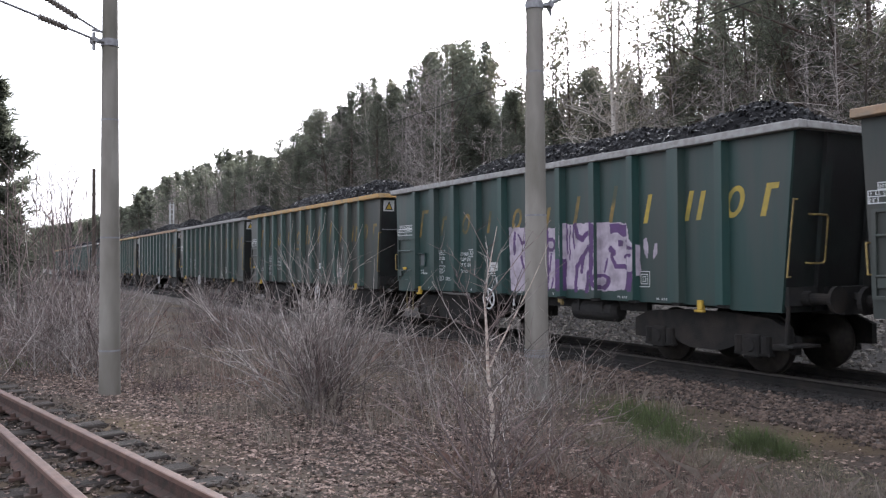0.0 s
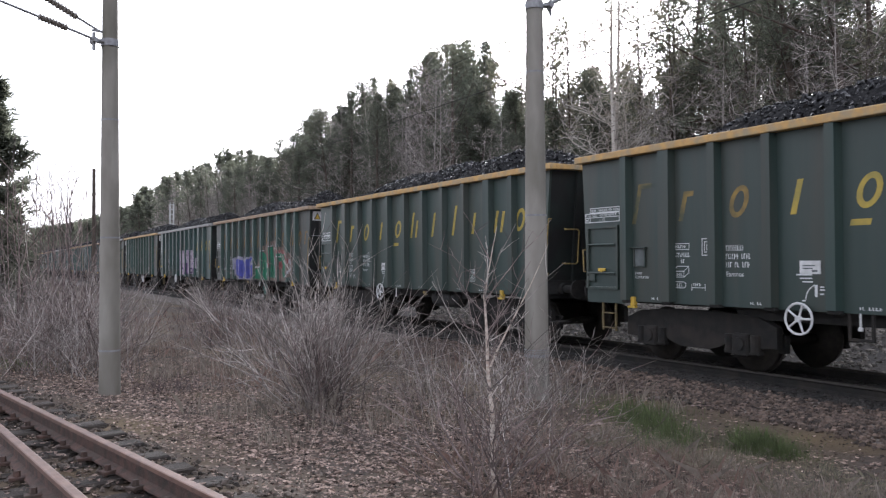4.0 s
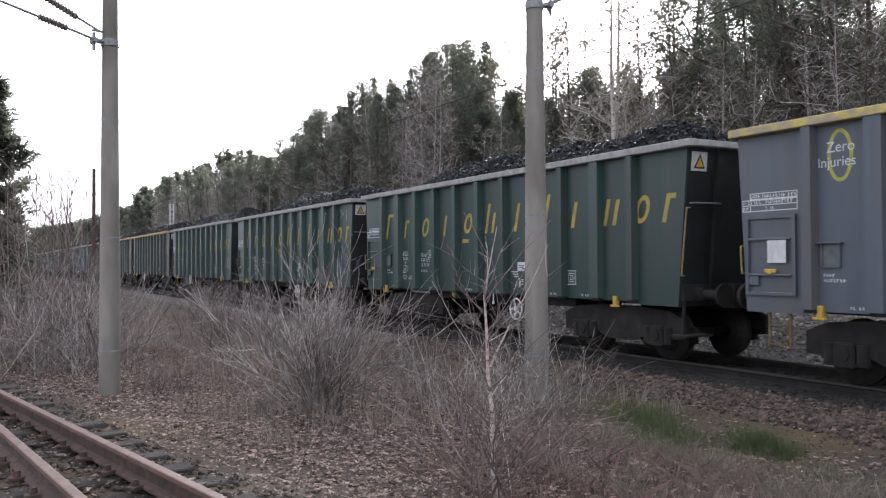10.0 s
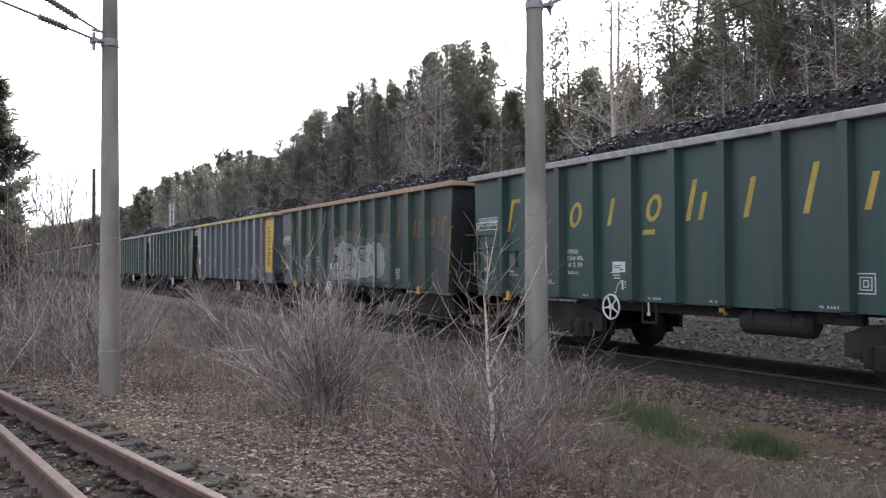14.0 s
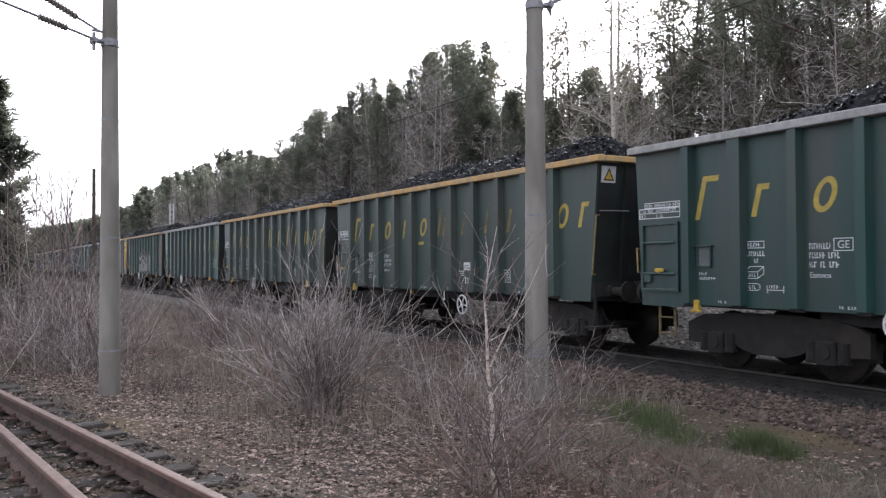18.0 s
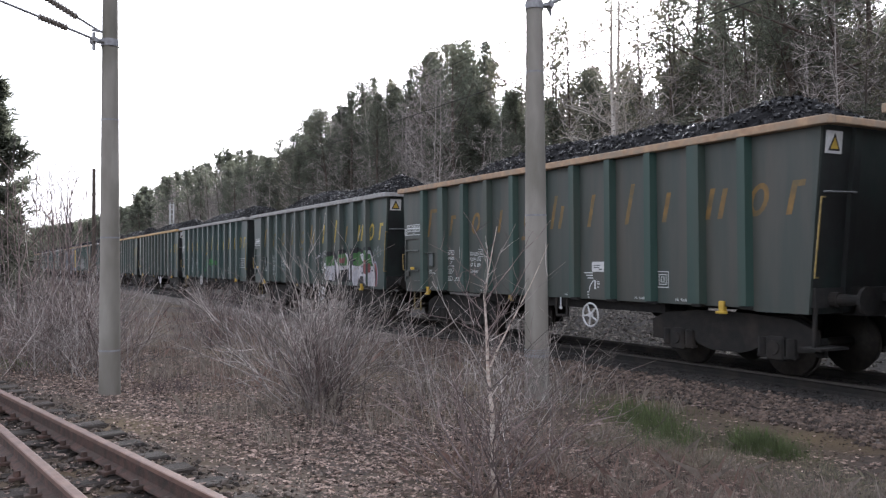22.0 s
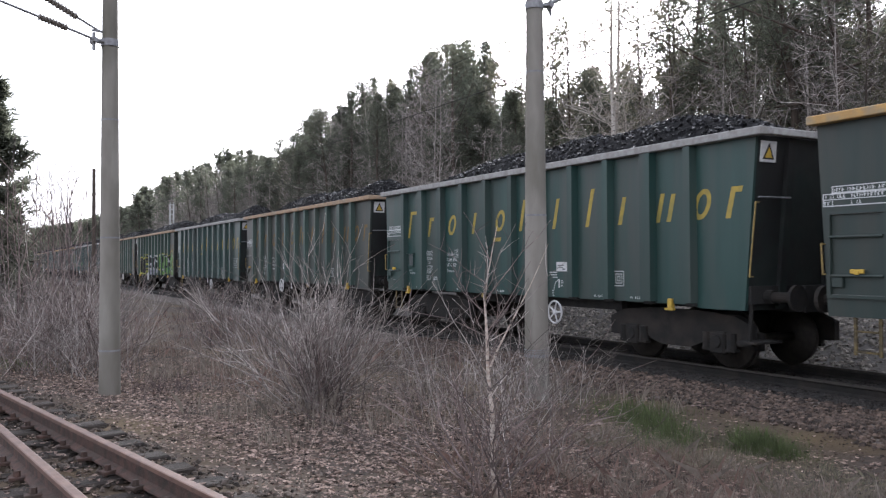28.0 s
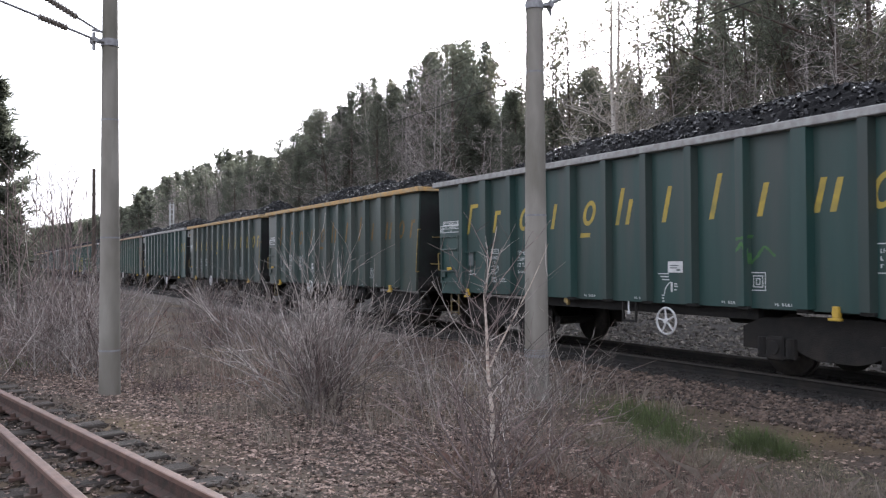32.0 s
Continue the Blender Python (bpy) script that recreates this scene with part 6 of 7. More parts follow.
    dab(S_BLACK, 0.02, (5.06, 1.05), (5.69, 1.05), (6.42, 0.97))
    dab(S_WHITE, 0, (6.39, 2.20), (6.48, 2.19), (6.46, 0.97), (6.38, 0.96))
    dab(S_WHITE, 0, (7.44, 2.13), (7.56, 2.13), (7.54, 0.98), (7.42, 0.98))
    dab(S_LILAC, 0, (5.22, 1.38), (5.48, 1.44), (5.47, 0.99), (5.22, 0.98))


@sprayed(w8, "pink and purple sprayed graffiti")
def _(dab):
    dab(S_PINK, 0, (5.74, 2.28), (7.12, 2.25), (7.10, 0.93), (5.81, 0.89))
    dab(S_PINK, 0, (7.12, 2.23), (7.59, 2.23), (7.54, 1.00), (7.10, 0.96))
    dab(S_PINK, 0, (7.72, 2.27), (8.65, 2.28), (8.63, 0.96), (7.74, 0.97))
    dab(S_PINK, 0, (8.66, 2.25), (8.79, 2.26), (9.69, 2.22), (9.75, 1.92), (9.89, 1.80), (9.92, 1.38), (9.71, 1.00), (8.71, 0.97))
    dab(S_PINK, 0, (10.01, 1.91), (10.08, 1.95), (10.10, 1.76), (10.06, 1.57), (10.00, 1.66))
    dab(S_PINK, 0, (10.22, 1.81), (10.29, 1.83), (10.31, 1.66), (10.23, 1.55))
    dab(S_PURPLE, 0, (7.49, 1.57), (7.79, 1.57), (7.78, 0.94), (7.48, 0.93))
    dab(S_PURPLE, 0.1, (7.15, 2.22), (7.14, 0.97))
    dab(S_PURPLE, 0.09, (5.96, 2.15), (5.95, 1.71))
    dab(S_PURPLE, 0.06, (6.11, 2.10), (6.24, 1.92), (6.34, 1.94))
    dab(S_PURPLE, 0.08, (6.21, 1.64), (6.31, 1.39))
    dab(S_PURPLE, 0.12, (6.55, 2.18), (6.51, 1.70), (6.65, 1.46))
    dab(S_PURPLE, 0.08, (6.86, 2.23), (6.89, 1.81))
    dab(S_PURPLE, 0.08, (6.71, 1.28), (6.90, 0.99))
    dab(S_PURPLE, 0.07, (7.42, 1.87), (7.39, 1.81), (7.32, 1.77), (7.24, 1.77), (7.17, 1.81), (7.15, 1.88), (7.18, 1.95), (7.24, 1.99), (7.33, 1.99), (7.39, 1.94), (7.42, 1.87))
    dab(S_PURPLE, 0.05, (7.30, 1.69), (7.22, 1.34))
    dab(S_PURPLE, 0.05, (7.33, 1.17), (7.29, 1.00))
    dab(S_PURPLE, 0.045, (7.81, 2.25), (7.82, 1.69))
    dab(S_PURPLE, 0.035, (7.90, 2.24), (7.89, 1.55))
    dab(S_PURPLE, 0.045, (8.01, 2.24), (8.04, 1.79))
    dab(S_PURPLE, 0.1, (8.06, 2.24), (8.13, 2.04), (8.27, 1.95), (8.44, 2.07))
    dab(S_PURPLE, 0.1, (8.47, 1.79), (8.26, 1.59), (8.11, 1.42), (8.06, 0.96))
    dab(S_PURPLE, 0.09, (8.33, 1.62), (8.24, 1.33))
    dab(S_PURPLE, 0.1, (8.47, 1.30), (8.41, 0.97))
    dab(S_PURPLE, 0.12, (8.61, 2.24), (8.73, 2.19), (8.70, 1.30))
    dab(S_PURPLE, 0, (9.05, 2.21), (9.66, 2.20), (9.66, 2.07), (9.47, 1.96), (9.31, 2.06), (9.11, 2.03))
    dab(S_PURPLE, 0.14, (9.12, 1.75), (9.20, 1.69))
    dab(S_PURPLE, 0, (9.31, 1.91), (9.45, 1.90), (9.45, 1.80), (9.31, 1.80))
    dab(S_PURPLE, 0.06, (9.54, 1.89), (9.66, 1.79), (9.80, 1.76))
    dab(S_PURPLE, 0.06, (9.48, 1.61), (9.77, 1.64))
    dab(S_PURPLE, 0.09, (9.14, 1.62), (9.23, 1.42), (9.50, 1.42), (9.65, 1.29))
    dab(S_PURPLE, 0, (9.53, 1.24), (9.84, 1.38), (9.79, 1.00), (9.47, 0.99))
    dab(S_PURPLE, 0, (9.10, 1.16), (9.06, 1.06), (8.94, 1.00), (8.80, 1.00), (8.69, 1.05), (8.65, 1.15), (8.69, 1.24), (8.81, 1.30), (8.95, 1.30), (9.06, 1.25))
    dab(S_PINK, 0, (8.99, 1.16), (8.97, 1.11), (8.91, 1.08), (8.84, 1.08), (8.78, 1.11), (8.76, 1.16), (8.79, 1.21), (8.84, 1.24), (8.91, 1.24), (8.97, 1.21))
    dab(S_PURPLE, 0.05, (9.01, 1.57), (8.94, 1.35))


@sprayed(w_4, "thin mint green sprayed tags")
def _(dab):
    dab(S_MINT, 0, (6.66, 1.74), (6.91, 1.77), (7.54, 1.68), (7.83, 1.68), (7.77, 1.45), (7.47, 1.47), (6.78, 1.44), (6.65, 1.49))
    dab(GREEN, 0.02, (6.75, 1.66), (6.78, 1.51), (6.91, 1.56))
    dab(GREEN, 0.02, (7.01, 1.68), (7.04, 1.49), (7.17, 1.61), (7.2, 1.49))
    dab(GREEN, 0.02, (7.29, 1.66), (7.38, 1.51), (7.47, 1.63))
    dab(S_MINT, 0.025, (7.83, 1.61), (7.94, 1.62), (8.11, 1.52), (8.36, 1.6), (8.45, 1.51), (8.25, 1.49), (8.21, 1.24))
    dab(S_MINT, 0.025, (7.01, 1.8), (7.2, 1.87), (7.38, 1.88), (7.35, 1.8), (7.04, 1.79))
    dab(S_MINT, 0.022, (5.7, 1.62), (5.87, 1.67), (6, 1.64), (5.79, 1.57), (5.7, 1.61))
    dab(S_MINT, 0.022, (5.61, 1.46), (5.66, 1.2), (5.83, 1.46), (5.85, 1.2))
    dab(S_MINT, 0.022, (5.91, 1.41), (6.02, 1.26), (6.1, 1.44), (6.25, 1.23))
    dab(S_MINT, 0.022, (5.66, 1.16), (6.25, 1.16))


@sprayed(w3, "white chalk strokes")
def _(dab):
    dab(S_CHALK, 0.03, (12.09, 3.25), (12.38, 3.06))
    dab(S_CHALK, 0.03, (12.35, 3.17), (12.11, 2.92))
    dab(S_CHALK, 0.03, (12.6, 3.18), (12.62, 2.86))
    dab(S_CHALK, 0.03, (12.19, 2.07), (12.38, 1.88), (12.65, 2.14))
    dab(S_CHALK, 0.03, (12.39, 1.88), (12.37, 1.57))
    dab(S_CHALK, 0.025, (12.51, 1.8), (12.49, 1.52), (12.6, 1.44), (12.73, 1.57), (12.6, 1.65), (12.73, 1.72), (12.54, 1.8))


spray_on(w_13, "faint green sprayed tag", [(S_GREEN2, 0.04, [(9.6, 1.55), (9.8, 1.8), (9.9, 1.5), (10.1, 1.75), (10.3, 1.6)]), (S_GREEN2, 0.04, [(9.7, 1.85), (9.9, 1.9)])])


# ---------------------------------------------------------------- poles and wires
def pole(x, y, r0, r1, h, bands, label):
    z0 = ground_z(x, y) - 0.15
    p = thing("line_pole", label, "pole", group="line poles", at=pose(x, y, 0))
    bm = bmesh.new()
    n, seg = 14, 20
    rings = []
    for i in range(n + 1):
        q = i / n
        rings.append([bm.verts.new((lerp(r0, r1, q) * math.cos(a), lerp(r0, r1, q) * math.sin(a), lerp(z0, h, q))) for a in [2 * math.pi * j / seg for j in range(seg)]])
    for a, b in zip(rings, rings[1:]):
        for j in range(seg):
            bm.faces.new((a[j], a[(j + 1) % seg], b[(j + 1) % seg], b[j]))
    bm.faces.new(rings[-1])
    part("shaft", bm, CONCRETE, p, smooth=True)
    for z in bands:
        r = lerp(r0, r1, (z - z0) / (h - z0))
        part("band", cyl(bmesh.new(), (0, 0, z - 0.012), (0, 0, z + 0.012), r + 0.004, None, 20), GALV, p, "thin pale metal band")
    return p




def wraps(p, z, r, n=4):
    """Turns of wire round a pole's foot."""
    for i in range(n):
        part("wire_turn", cyl(bmesh.new(), (0, 0, z + 0.032 * i - 0.006), (0.0, 0, z + 0.032 * i + 0.006), r + 0.006, None, 20), GALV, p, "turn of grey wire")


left_pole = pole(-12.757, 1.69, 0.152, 0.078, 8.6, (3.60, 1.91, 0.30), "grey spun concrete pole beside the siding")
right_pole = pole(-9.64, 6.93, 0.178, 0.085, 8.6, (4.22, 2.19, 0.22), "grey spun concrete pole near the main line")


def collar(p, z, r, toward):
    bm = cyl(bmesh.new(), (0, 0, z - 0.05), (0, 0, z + 0.05), r, None, 20)
    d = Vector(toward).normalized()
    n = d.cross(Vector((0, 0, 1)))
    for s in (-1, 1):
        a = d * (r - 0.02) + n * s * 0.05 + Vector((0, 0, z))
        b = d * (r + 0.14) + n * s * 0.05 + Vector((0, 0, z + 0.02))
        cyl(bm, a, b, 0.02, None, 6)
    cyl(bm, d * (r + 0.1) + n * -0.1 + Vector((0, 0, z)), d * (r + 0.1) + n * 0.1 + Vector((0, 0, z)), 0.035, None, 8)
    cyl(bm, d * (r + 0.1) + Vector((0, 0, z - 0.13)), d * (r + 0.1) + Vector((0, 0, z + 0.12)), 0.025, None, 8)
    part("collar", bm, GALV, p, "galvanised bracket collar")


def strut(p, a, b, i0, i1):
    """A tube with a ribbed insulator between the fractions i0 and i1."""
    a, b = Vector(a), Vector(b)
    part("strut", cyl(bmesh.new(), a, b, 0.017, None, 8), GALV, p, "thin steel tube")
    d = (b - a).normalized()
    u = d.orthogonal().normalized()
    w = d.cross(u)
    bm = bmesh.new()
    rings = []
    for i in range(19):
        c, q = a.lerp(b, lerp(i0, i1, (i + (0.35 if i % 2 else 0)) / 18.4)), (0.052 if i % 2 else 0.031)
        rings.append([bm.verts.new(c + (u * math.cos(k * 0.5236) + w * math.sin(k * 0.5236)) * q) for k in range(12)])
    for r0, r1 in zip(rings, rings[1:]):
        for k in range(12):
            bm.faces.new((r0[k], r0[(k + 1) % 12], r1[(k + 1) % 12], r1[k]))
    bm.faces.new(rings[0][::-1])
    bm.faces.new(rings[-1])
    part("insulator", bm, CERAMIC, p, "ribbed brown insulator")


wraps(right_pole, 0.2, 0.17)
BACK = -Vector((NN.x, NN.y, 0))
collar(left_pole, 4.71, 0.125, BACK)
strut(left_pole, BACK * 0.2 + Vector((0, 0, 4.73)), BACK * 3.4 + Vector((0, 0, 5.54)), 0.12, 0.24)
strut(left_pole, BACK * 0.15 + Vector((0, 0, 4.86)), BACK * 3.2 + Vector((0, 0, 6.3)), 0.1, 0.24)
part("tie", cyl(bmesh.new(), (0, 0, 4.86), BACK * 0.25 + Vector((0, 0, 4.86)), 0.018, None, 6), GALV, left_pole)
collar(right_pole, 5.17, 0.135, (0.35, 0.93, 0))
part("strut", cyl(bmesh.new(), (0.05, 0.15, 5.2), (0.15, 4.3, 7.0), 0.03, None, 8), GALV, right_pole, "steel cantilever tube")
part("drop_tube", cyl(bmesh.new(), (0.15, 4.3, 7.0), (0.15, 4.35, 5.9), 0.022, None, 8), GALV, right_pole, "thin steel tube")
part("steady_arm", cyl(bmesh.new(), (0.0, 4.1, 5.9), (0.45, 4.95, 5.96), 0.022, None, 8), GALV, right_pole, "thin pale steel arm")


def wire(label, pts, r):
    cu = bpy.data.curves.new("overhead_wire", "CURVE")
    cu.dimensions, cu.bevel_depth, cu.bevel_resolution = "3D", r, 1
    sp = cu.splines.new("POLY")
    sp.points.add(len(pts) - 1)
    for q, c in zip(sp.points, pts):
        q.co = (*c, 1)
    cu.materials.append(BLACK)
    me_ob = new("overhead_wire", cu)
    me = bpy.data.meshes.new_from_object(me_ob)
    bpy.data.objects.remove(me_ob)
    tagged(new("overhead_wire", me), label, "wire", group="overhead wires")


wire("thin dark contact wire over the main line", [(x, TRACK_Y + 0.15 * math.sin(x / 19), 5.95) for x in range(40, -401, -20)], 0.009)
wire("thin dark carrying wire above the contact wire", [(x, TRACK_Y, 7.0 + 0.35 * ((x % 60) / 30 - 1) ** 2) for x in range(40, -401, -10)], 0.008)

mast = thing("lattice_mast", "pale grey lattice signal mast beside the track", "mast", at=pose(-77, 15.4, 0))
for sx in (-0.15, 0.15):
    for sy in (-0.15, 0.15):
        part("upright", box(bmesh.new(), sx - 0.035, sx + 0.035, sy - 0.035, sy + 0.035, -0.5, 6.9), MASTGREY, mast)
for i in range(16):
    z = 0.4 + i * 0.43
    for s in (-0.15, 0.15):
        part("rung", box(bmesh.new(), s - 0.03, s + 0.03, -0.115, 0.115, z - 0.035, z + 0.035), MASTGREY, mast)
        part("brace", cyl(bmesh.new(), (-0.115, s, z - 0.2), (0.115, s, z + 0.2), 0.028, None, 5), MASTGREY, mast)
wood = thing("wooden_pole", "old dark wooden pole among bare shrubs", "pole", at=pose(-58, 6.7, 0))
part("shaft", cyl(bmesh.new(), (0, 0, -0.6), (0.1, 0, 7.7), 0.14, 0.11, 10), BARK, wood)


# ---------------------------------------------------------------- trees
def cards(rng, centres, n, spread, length, width):
    """Tufts of narrow blades round each centre."""
    verts, faces = [], []
    for c, s in centres:
        for _ in range(n):
            d = Vector((rng.gauss(0, 1), rng.gauss(0, 1), rng.gauss(0, 1) * 0.7 + 0.15)).normalized()
            o = c + d * spread * s * rng.uniform(0.15, 1.0)
            L = length * rng.uniform(0.6, 1.3)
            w = d.cross(Vector((rng.gauss(0, 1), rng.gauss(0, 1), rng.gauss(0, 1)))).normalized() * width * rng.uniform(0.6, 1.3)
            b = len(verts)
            e = (d + Vector((rng.gauss(0, 0.5), rng.gauss(0, 0.5), rng.gauss(0, 0.4)))).normalized()
            verts += [o - w, o + w, o + e * L + w * 0.4, o + e * L - w * 0.4]
            faces.append((b, b + 1, b + 2, b + 3))
    return verts, faces


def make_pine(seed, label, crown_from=0.35, width=2.0, n=21, limbs=46, per=5, blade=(0.21, 0.016), conic=0.0, top=0.75, gaps=0.0, name="pine_tree"):
    """A ten-metre conifer with a bent trunk, boughs that rise towards the top, and needle sprays along them."""
    r = random.Random(seed)
    tree = thing(name, label, "tree", group="woodland trees")
    trunk = grow(r, Vector((0, 0, -0.6)), Vector((0, 0, 1)), 10.4, 0.15, 9, 0.03, 0.06, 0.1)
    paths, tufts = [trunk], []
    skip = [r.uniform(crown_from, 0.95) for _ in range(4)] if gaps else []
    for i in range(limbs):
        q = lerp(crown_from, 0.985, (i + r.random()) / limbs)
        if any(abs(q - s_) < gaps for s_ in skip) and r.random() < 0.8:
            continue
        k = q * 9
        p = trunk[int(k)][0].lerp(trunk[min(9, int(k) + 1)][0], k - int(k))
        f = (q - crown_from) / (1 - crown_from)
        L = width * (0.1 + 1.05 * (1 - f) ** top * (0.55 + 0.45 * min(1.0, f * 4))) * (r.uniform(0.75, 1.1) if conic else r.uniform(0.4, 1.25))
        ang = r.uniform(0, 6.283)
        d = Vector((math.cos(ang), math.sin(ang), lerp(-0.05, 1.0, f) - 0.3 * conic))
        limb = grow(r, p, d, L, 0.032 * (1.2 - f), 4, 0.13, 0.1 + 0.05 * conic, 0.25)
        paths.append(limb)
        side = Vector((-math.sin(ang), math.cos(ang), 0))
        for j in range(per):
            t = lerp(0.25 if conic else 0.4, 1.06, (j + r.random()) / per)
            m = min(3, int(t * 4))
            c = limb[m][0].lerp(limb[m + 1][0], min(1.15, t * 4 - m))
            tufts.append((c + side * r.gauss(0, 0.13 * L * (1.2 - 0.6 * t)) + Vector((0, 0, r.gauss(0.04, 0.06))), r.uniform(0.55, 1.15)))
    for j in range(7):
        tufts.append((trunk[8][0].lerp(trunk[9][0], j / 6), 0.55 - 0.05 * j))
    v, f = tubes(paths, 5 if n > 20 else 3)
    mesh_object("trunk", v, f, BARK, tree, smooth=True)
    v, f = cards(r, tufts, n, 0.3, *blade)
    mesh_object("crown", v, f, NEEDLE, tree)
    return tree


def make_bare(seed, label, trunk_mat, twig_mat, limbs=26, n=0, leaf=None, lean_=0.04, r0=0.10, name="birch_tree", low=0.22, spread=1.5, wob=0.022, twigs=6, fine=3, thick=1.0):
    """A ten-metre bare or thinly leaved broadleaf tree."""
    r = random.Random(seed)
    tree = thing(name, label, "tree", group="woodland trees")
    trunk = grow(r, Vector((0, 0, -0.6)), Vector((r.gauss(0, lean_), r.gauss(0, lean_), 1)), 10.4, r0, 10, wob, 0.05, 0.1)
    v, f = tubes([trunk], 8)
    mesh_object("trunk", v, f, trunk_mat, tree, smooth=True)
    paths, tufts = [], []
    for i in range(limbs):
        q = lerp(low, 0.97, (i + r.random()) / limbs)
        k = q * 10
        p = trunk[int(k)][0].lerp(trunk[min(10, int(k) + 1)][0], k - int(k))
        ang = r.uniform(0, 6.283)
        L = spread * (1.25 - q) * r.uniform(0.7, 1.5) + 0.3
        limb = grow(r, p, Vector((math.cos(ang), math.sin(ang), r.uniform(0.5, 1.3))), L, (0.028 * (1.25 - q) + 0.006) * thick, 4, 0.16, 0.06, 0.3)
        paths.append(limb)
        for j in range(twigs):
            m = r.randrange(1, 4)
            c = limb[m][0].lerp(limb[m + 1][0], r.random())
            tw = grow(r, c, Vector((r.gauss(0, 1), r.gauss(0, 1), r.uniform(0, 1.2))), L * r.uniform(0.25, 0.6), 0.01, 3, 0.25, 0.0, 0.4)
            paths.append(tw)
            for _ in range(fine):
                s = r.randrange(0, 3)
                paths.append(grow(r, tw[s][0].lerp(tw[s + 1][0], r.random()), Vector((r.gauss(0, 1), r.gauss(0, 1), r.gauss(0.3, 0.8))), L * 0.25, 0.006, 2, 0.3, 0.0, 0.5))
                tufts.append((paths[-1][-1][0], 1.0))
    v, f = tubes(paths, 3)
    mesh_object("twig_mass", v, f, twig_mat, tree)
    if n:
        v, f = cards(r, tufts, n, 0.24, 0.08, 0.028)
        mesh_object("foliage", v, f, leaf, tree)
    return tree


PINES = [make_pine(s, "dark green pine with a ragged crown on the wooded bank", c, w, n=n, limbs=l, per=6, blade=(0.18, 0.0125), top=tp, gaps=g)
         for s, c, w, n, l, tp, g in ((1, 0.15, 2.1, 22, 56, 0.8, 0.02), (2, 0.35, 2.1, 22, 46, 0.55, 0.04), (3, 0.08, 2.2, 22, 66, 0.9, 0.0), (4, 0.45, 2.3, 22, 38, 0.45, 0.05))]
YOUNG = [make_pine(s, "dense young pine on the wooded bank", 0.03, 2.4, n=20, limbs=74, per=6, blade=(0.24, 0.019), top=tp) for s, tp in ((11, 0.8), (12, 1.0))]
FAR_PINES = [make_pine(s, "distant dark pine along the railway", c, 2.7, n=20, limbs=42, per=4, blade=(0.24, 0.026), top=tp, gaps=0.02) for s, c, tp in ((21, 0.05, 0.9), (22, 0.12, 0.6))]
FAR_PINES.append(make_pine(23, "distant dark pine along the railway", 0.04, 3.0, n=13, limbs=34, per=4, blade=(0.42, 0.07), top=0.8))
# bare trees whose pale twigs lighten the far woods as haze would
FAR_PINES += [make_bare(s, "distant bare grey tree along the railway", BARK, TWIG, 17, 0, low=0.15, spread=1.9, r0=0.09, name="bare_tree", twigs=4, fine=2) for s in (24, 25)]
SPRUCE = make_pine(31, "dense dark spruce beside the track", 0.03, 2.3, n=26, limbs=130, per=8, blade=(0.2, 0.036), conic=1.0, top=0.85, name="spruce_tree")
SLIM = [make_bare(s, "slender bare grey tree at the edge of the wood", TWIG, TWIG, 28, 0, low=0.15, spread=1.4, r0=0.06, name="bare_tree", twigs=7, fine=3, thick=0.6) for s in (61, 62)]
LEAFY = [make_bare(s, "slender broadleaf tree with sparse withered leaves", BARK, TWIG, 34, 4, NEEDLE_DRY, name="broadleaf_tree") for s in (41, 42)]
BIRCHES = [make_bare(s, "bare birch with pale bark on the bank", BIRCH, BIRCH, 24, 1, NEEDLE_DRY, lean_=0.02, r0=0.125, wob=0.02, low=0.3, spread=1.5, twigs=6, fine=3, thick=0.75) for s in (51, 52)]

# the height of the woods as seen from the path: bearing in degrees from the line, slope of the tree tops
SKYLINE = [(0, 0.03), (5.4, 0.045), (8.3, 0.062), (10.6, 0.095), (13.2, 0.112), (15.4, 0.134), (18.9, 0.15), (21.0, 0.19), (24.1, 0.222), (26.6, 0.244), (30.7, 0.272), (32.0, 0.28), (33.3, 0.24),
           (34.7, 0.222), (36.2, 0.215), (38.2, 0.222), (40.0, 0.232), (42.0, 0.242), (44.5, 0.255), (48.8, 0.285), (53.8, 0.31), (60.0, 0.31), (90.0, 0.45), (180, 0.45)]


def crest(b):
    for (a0, s0), (a1, s1) in zip(SKYLINE, SKYLINE[1:]):
        if a0 <= b <= a1:
            return lerp(s0, s1, (b - a0) / (a1 - a0))
    return 0.4


rng = random.Random(77)


def place(tree, x, y, h, spin=None):
    """A copy of a ten-metre tree, h metres high."""
    s = h / 10
    wide = s * rng.uniform(0.9, 1.15)
    m = Matrix.Translation((x, y, ground_z(x, y))) @ Matrix.Rotation(rng.uniform(0, 6.28) if spin is None else spin, 4, "Z") @ Matrix.Diagonal((wide, wide, s, 1))
    return copy_thing(tree, m)


def used(templates):
    """Puts the first copies of the templates to use and keeps them in the wood."""
    for i, t in enumerate(templates):
        x, y = -52 - 4.0 * i, 47 + 1.5 * i
        t.matrix_basis = Matrix.Translation((x, y, ground_z(x, y)))


far_spots = []


def far_tree(px, py, h):
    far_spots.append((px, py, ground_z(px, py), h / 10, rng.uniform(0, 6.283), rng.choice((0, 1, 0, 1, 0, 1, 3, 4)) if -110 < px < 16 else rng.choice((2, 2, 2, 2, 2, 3))))


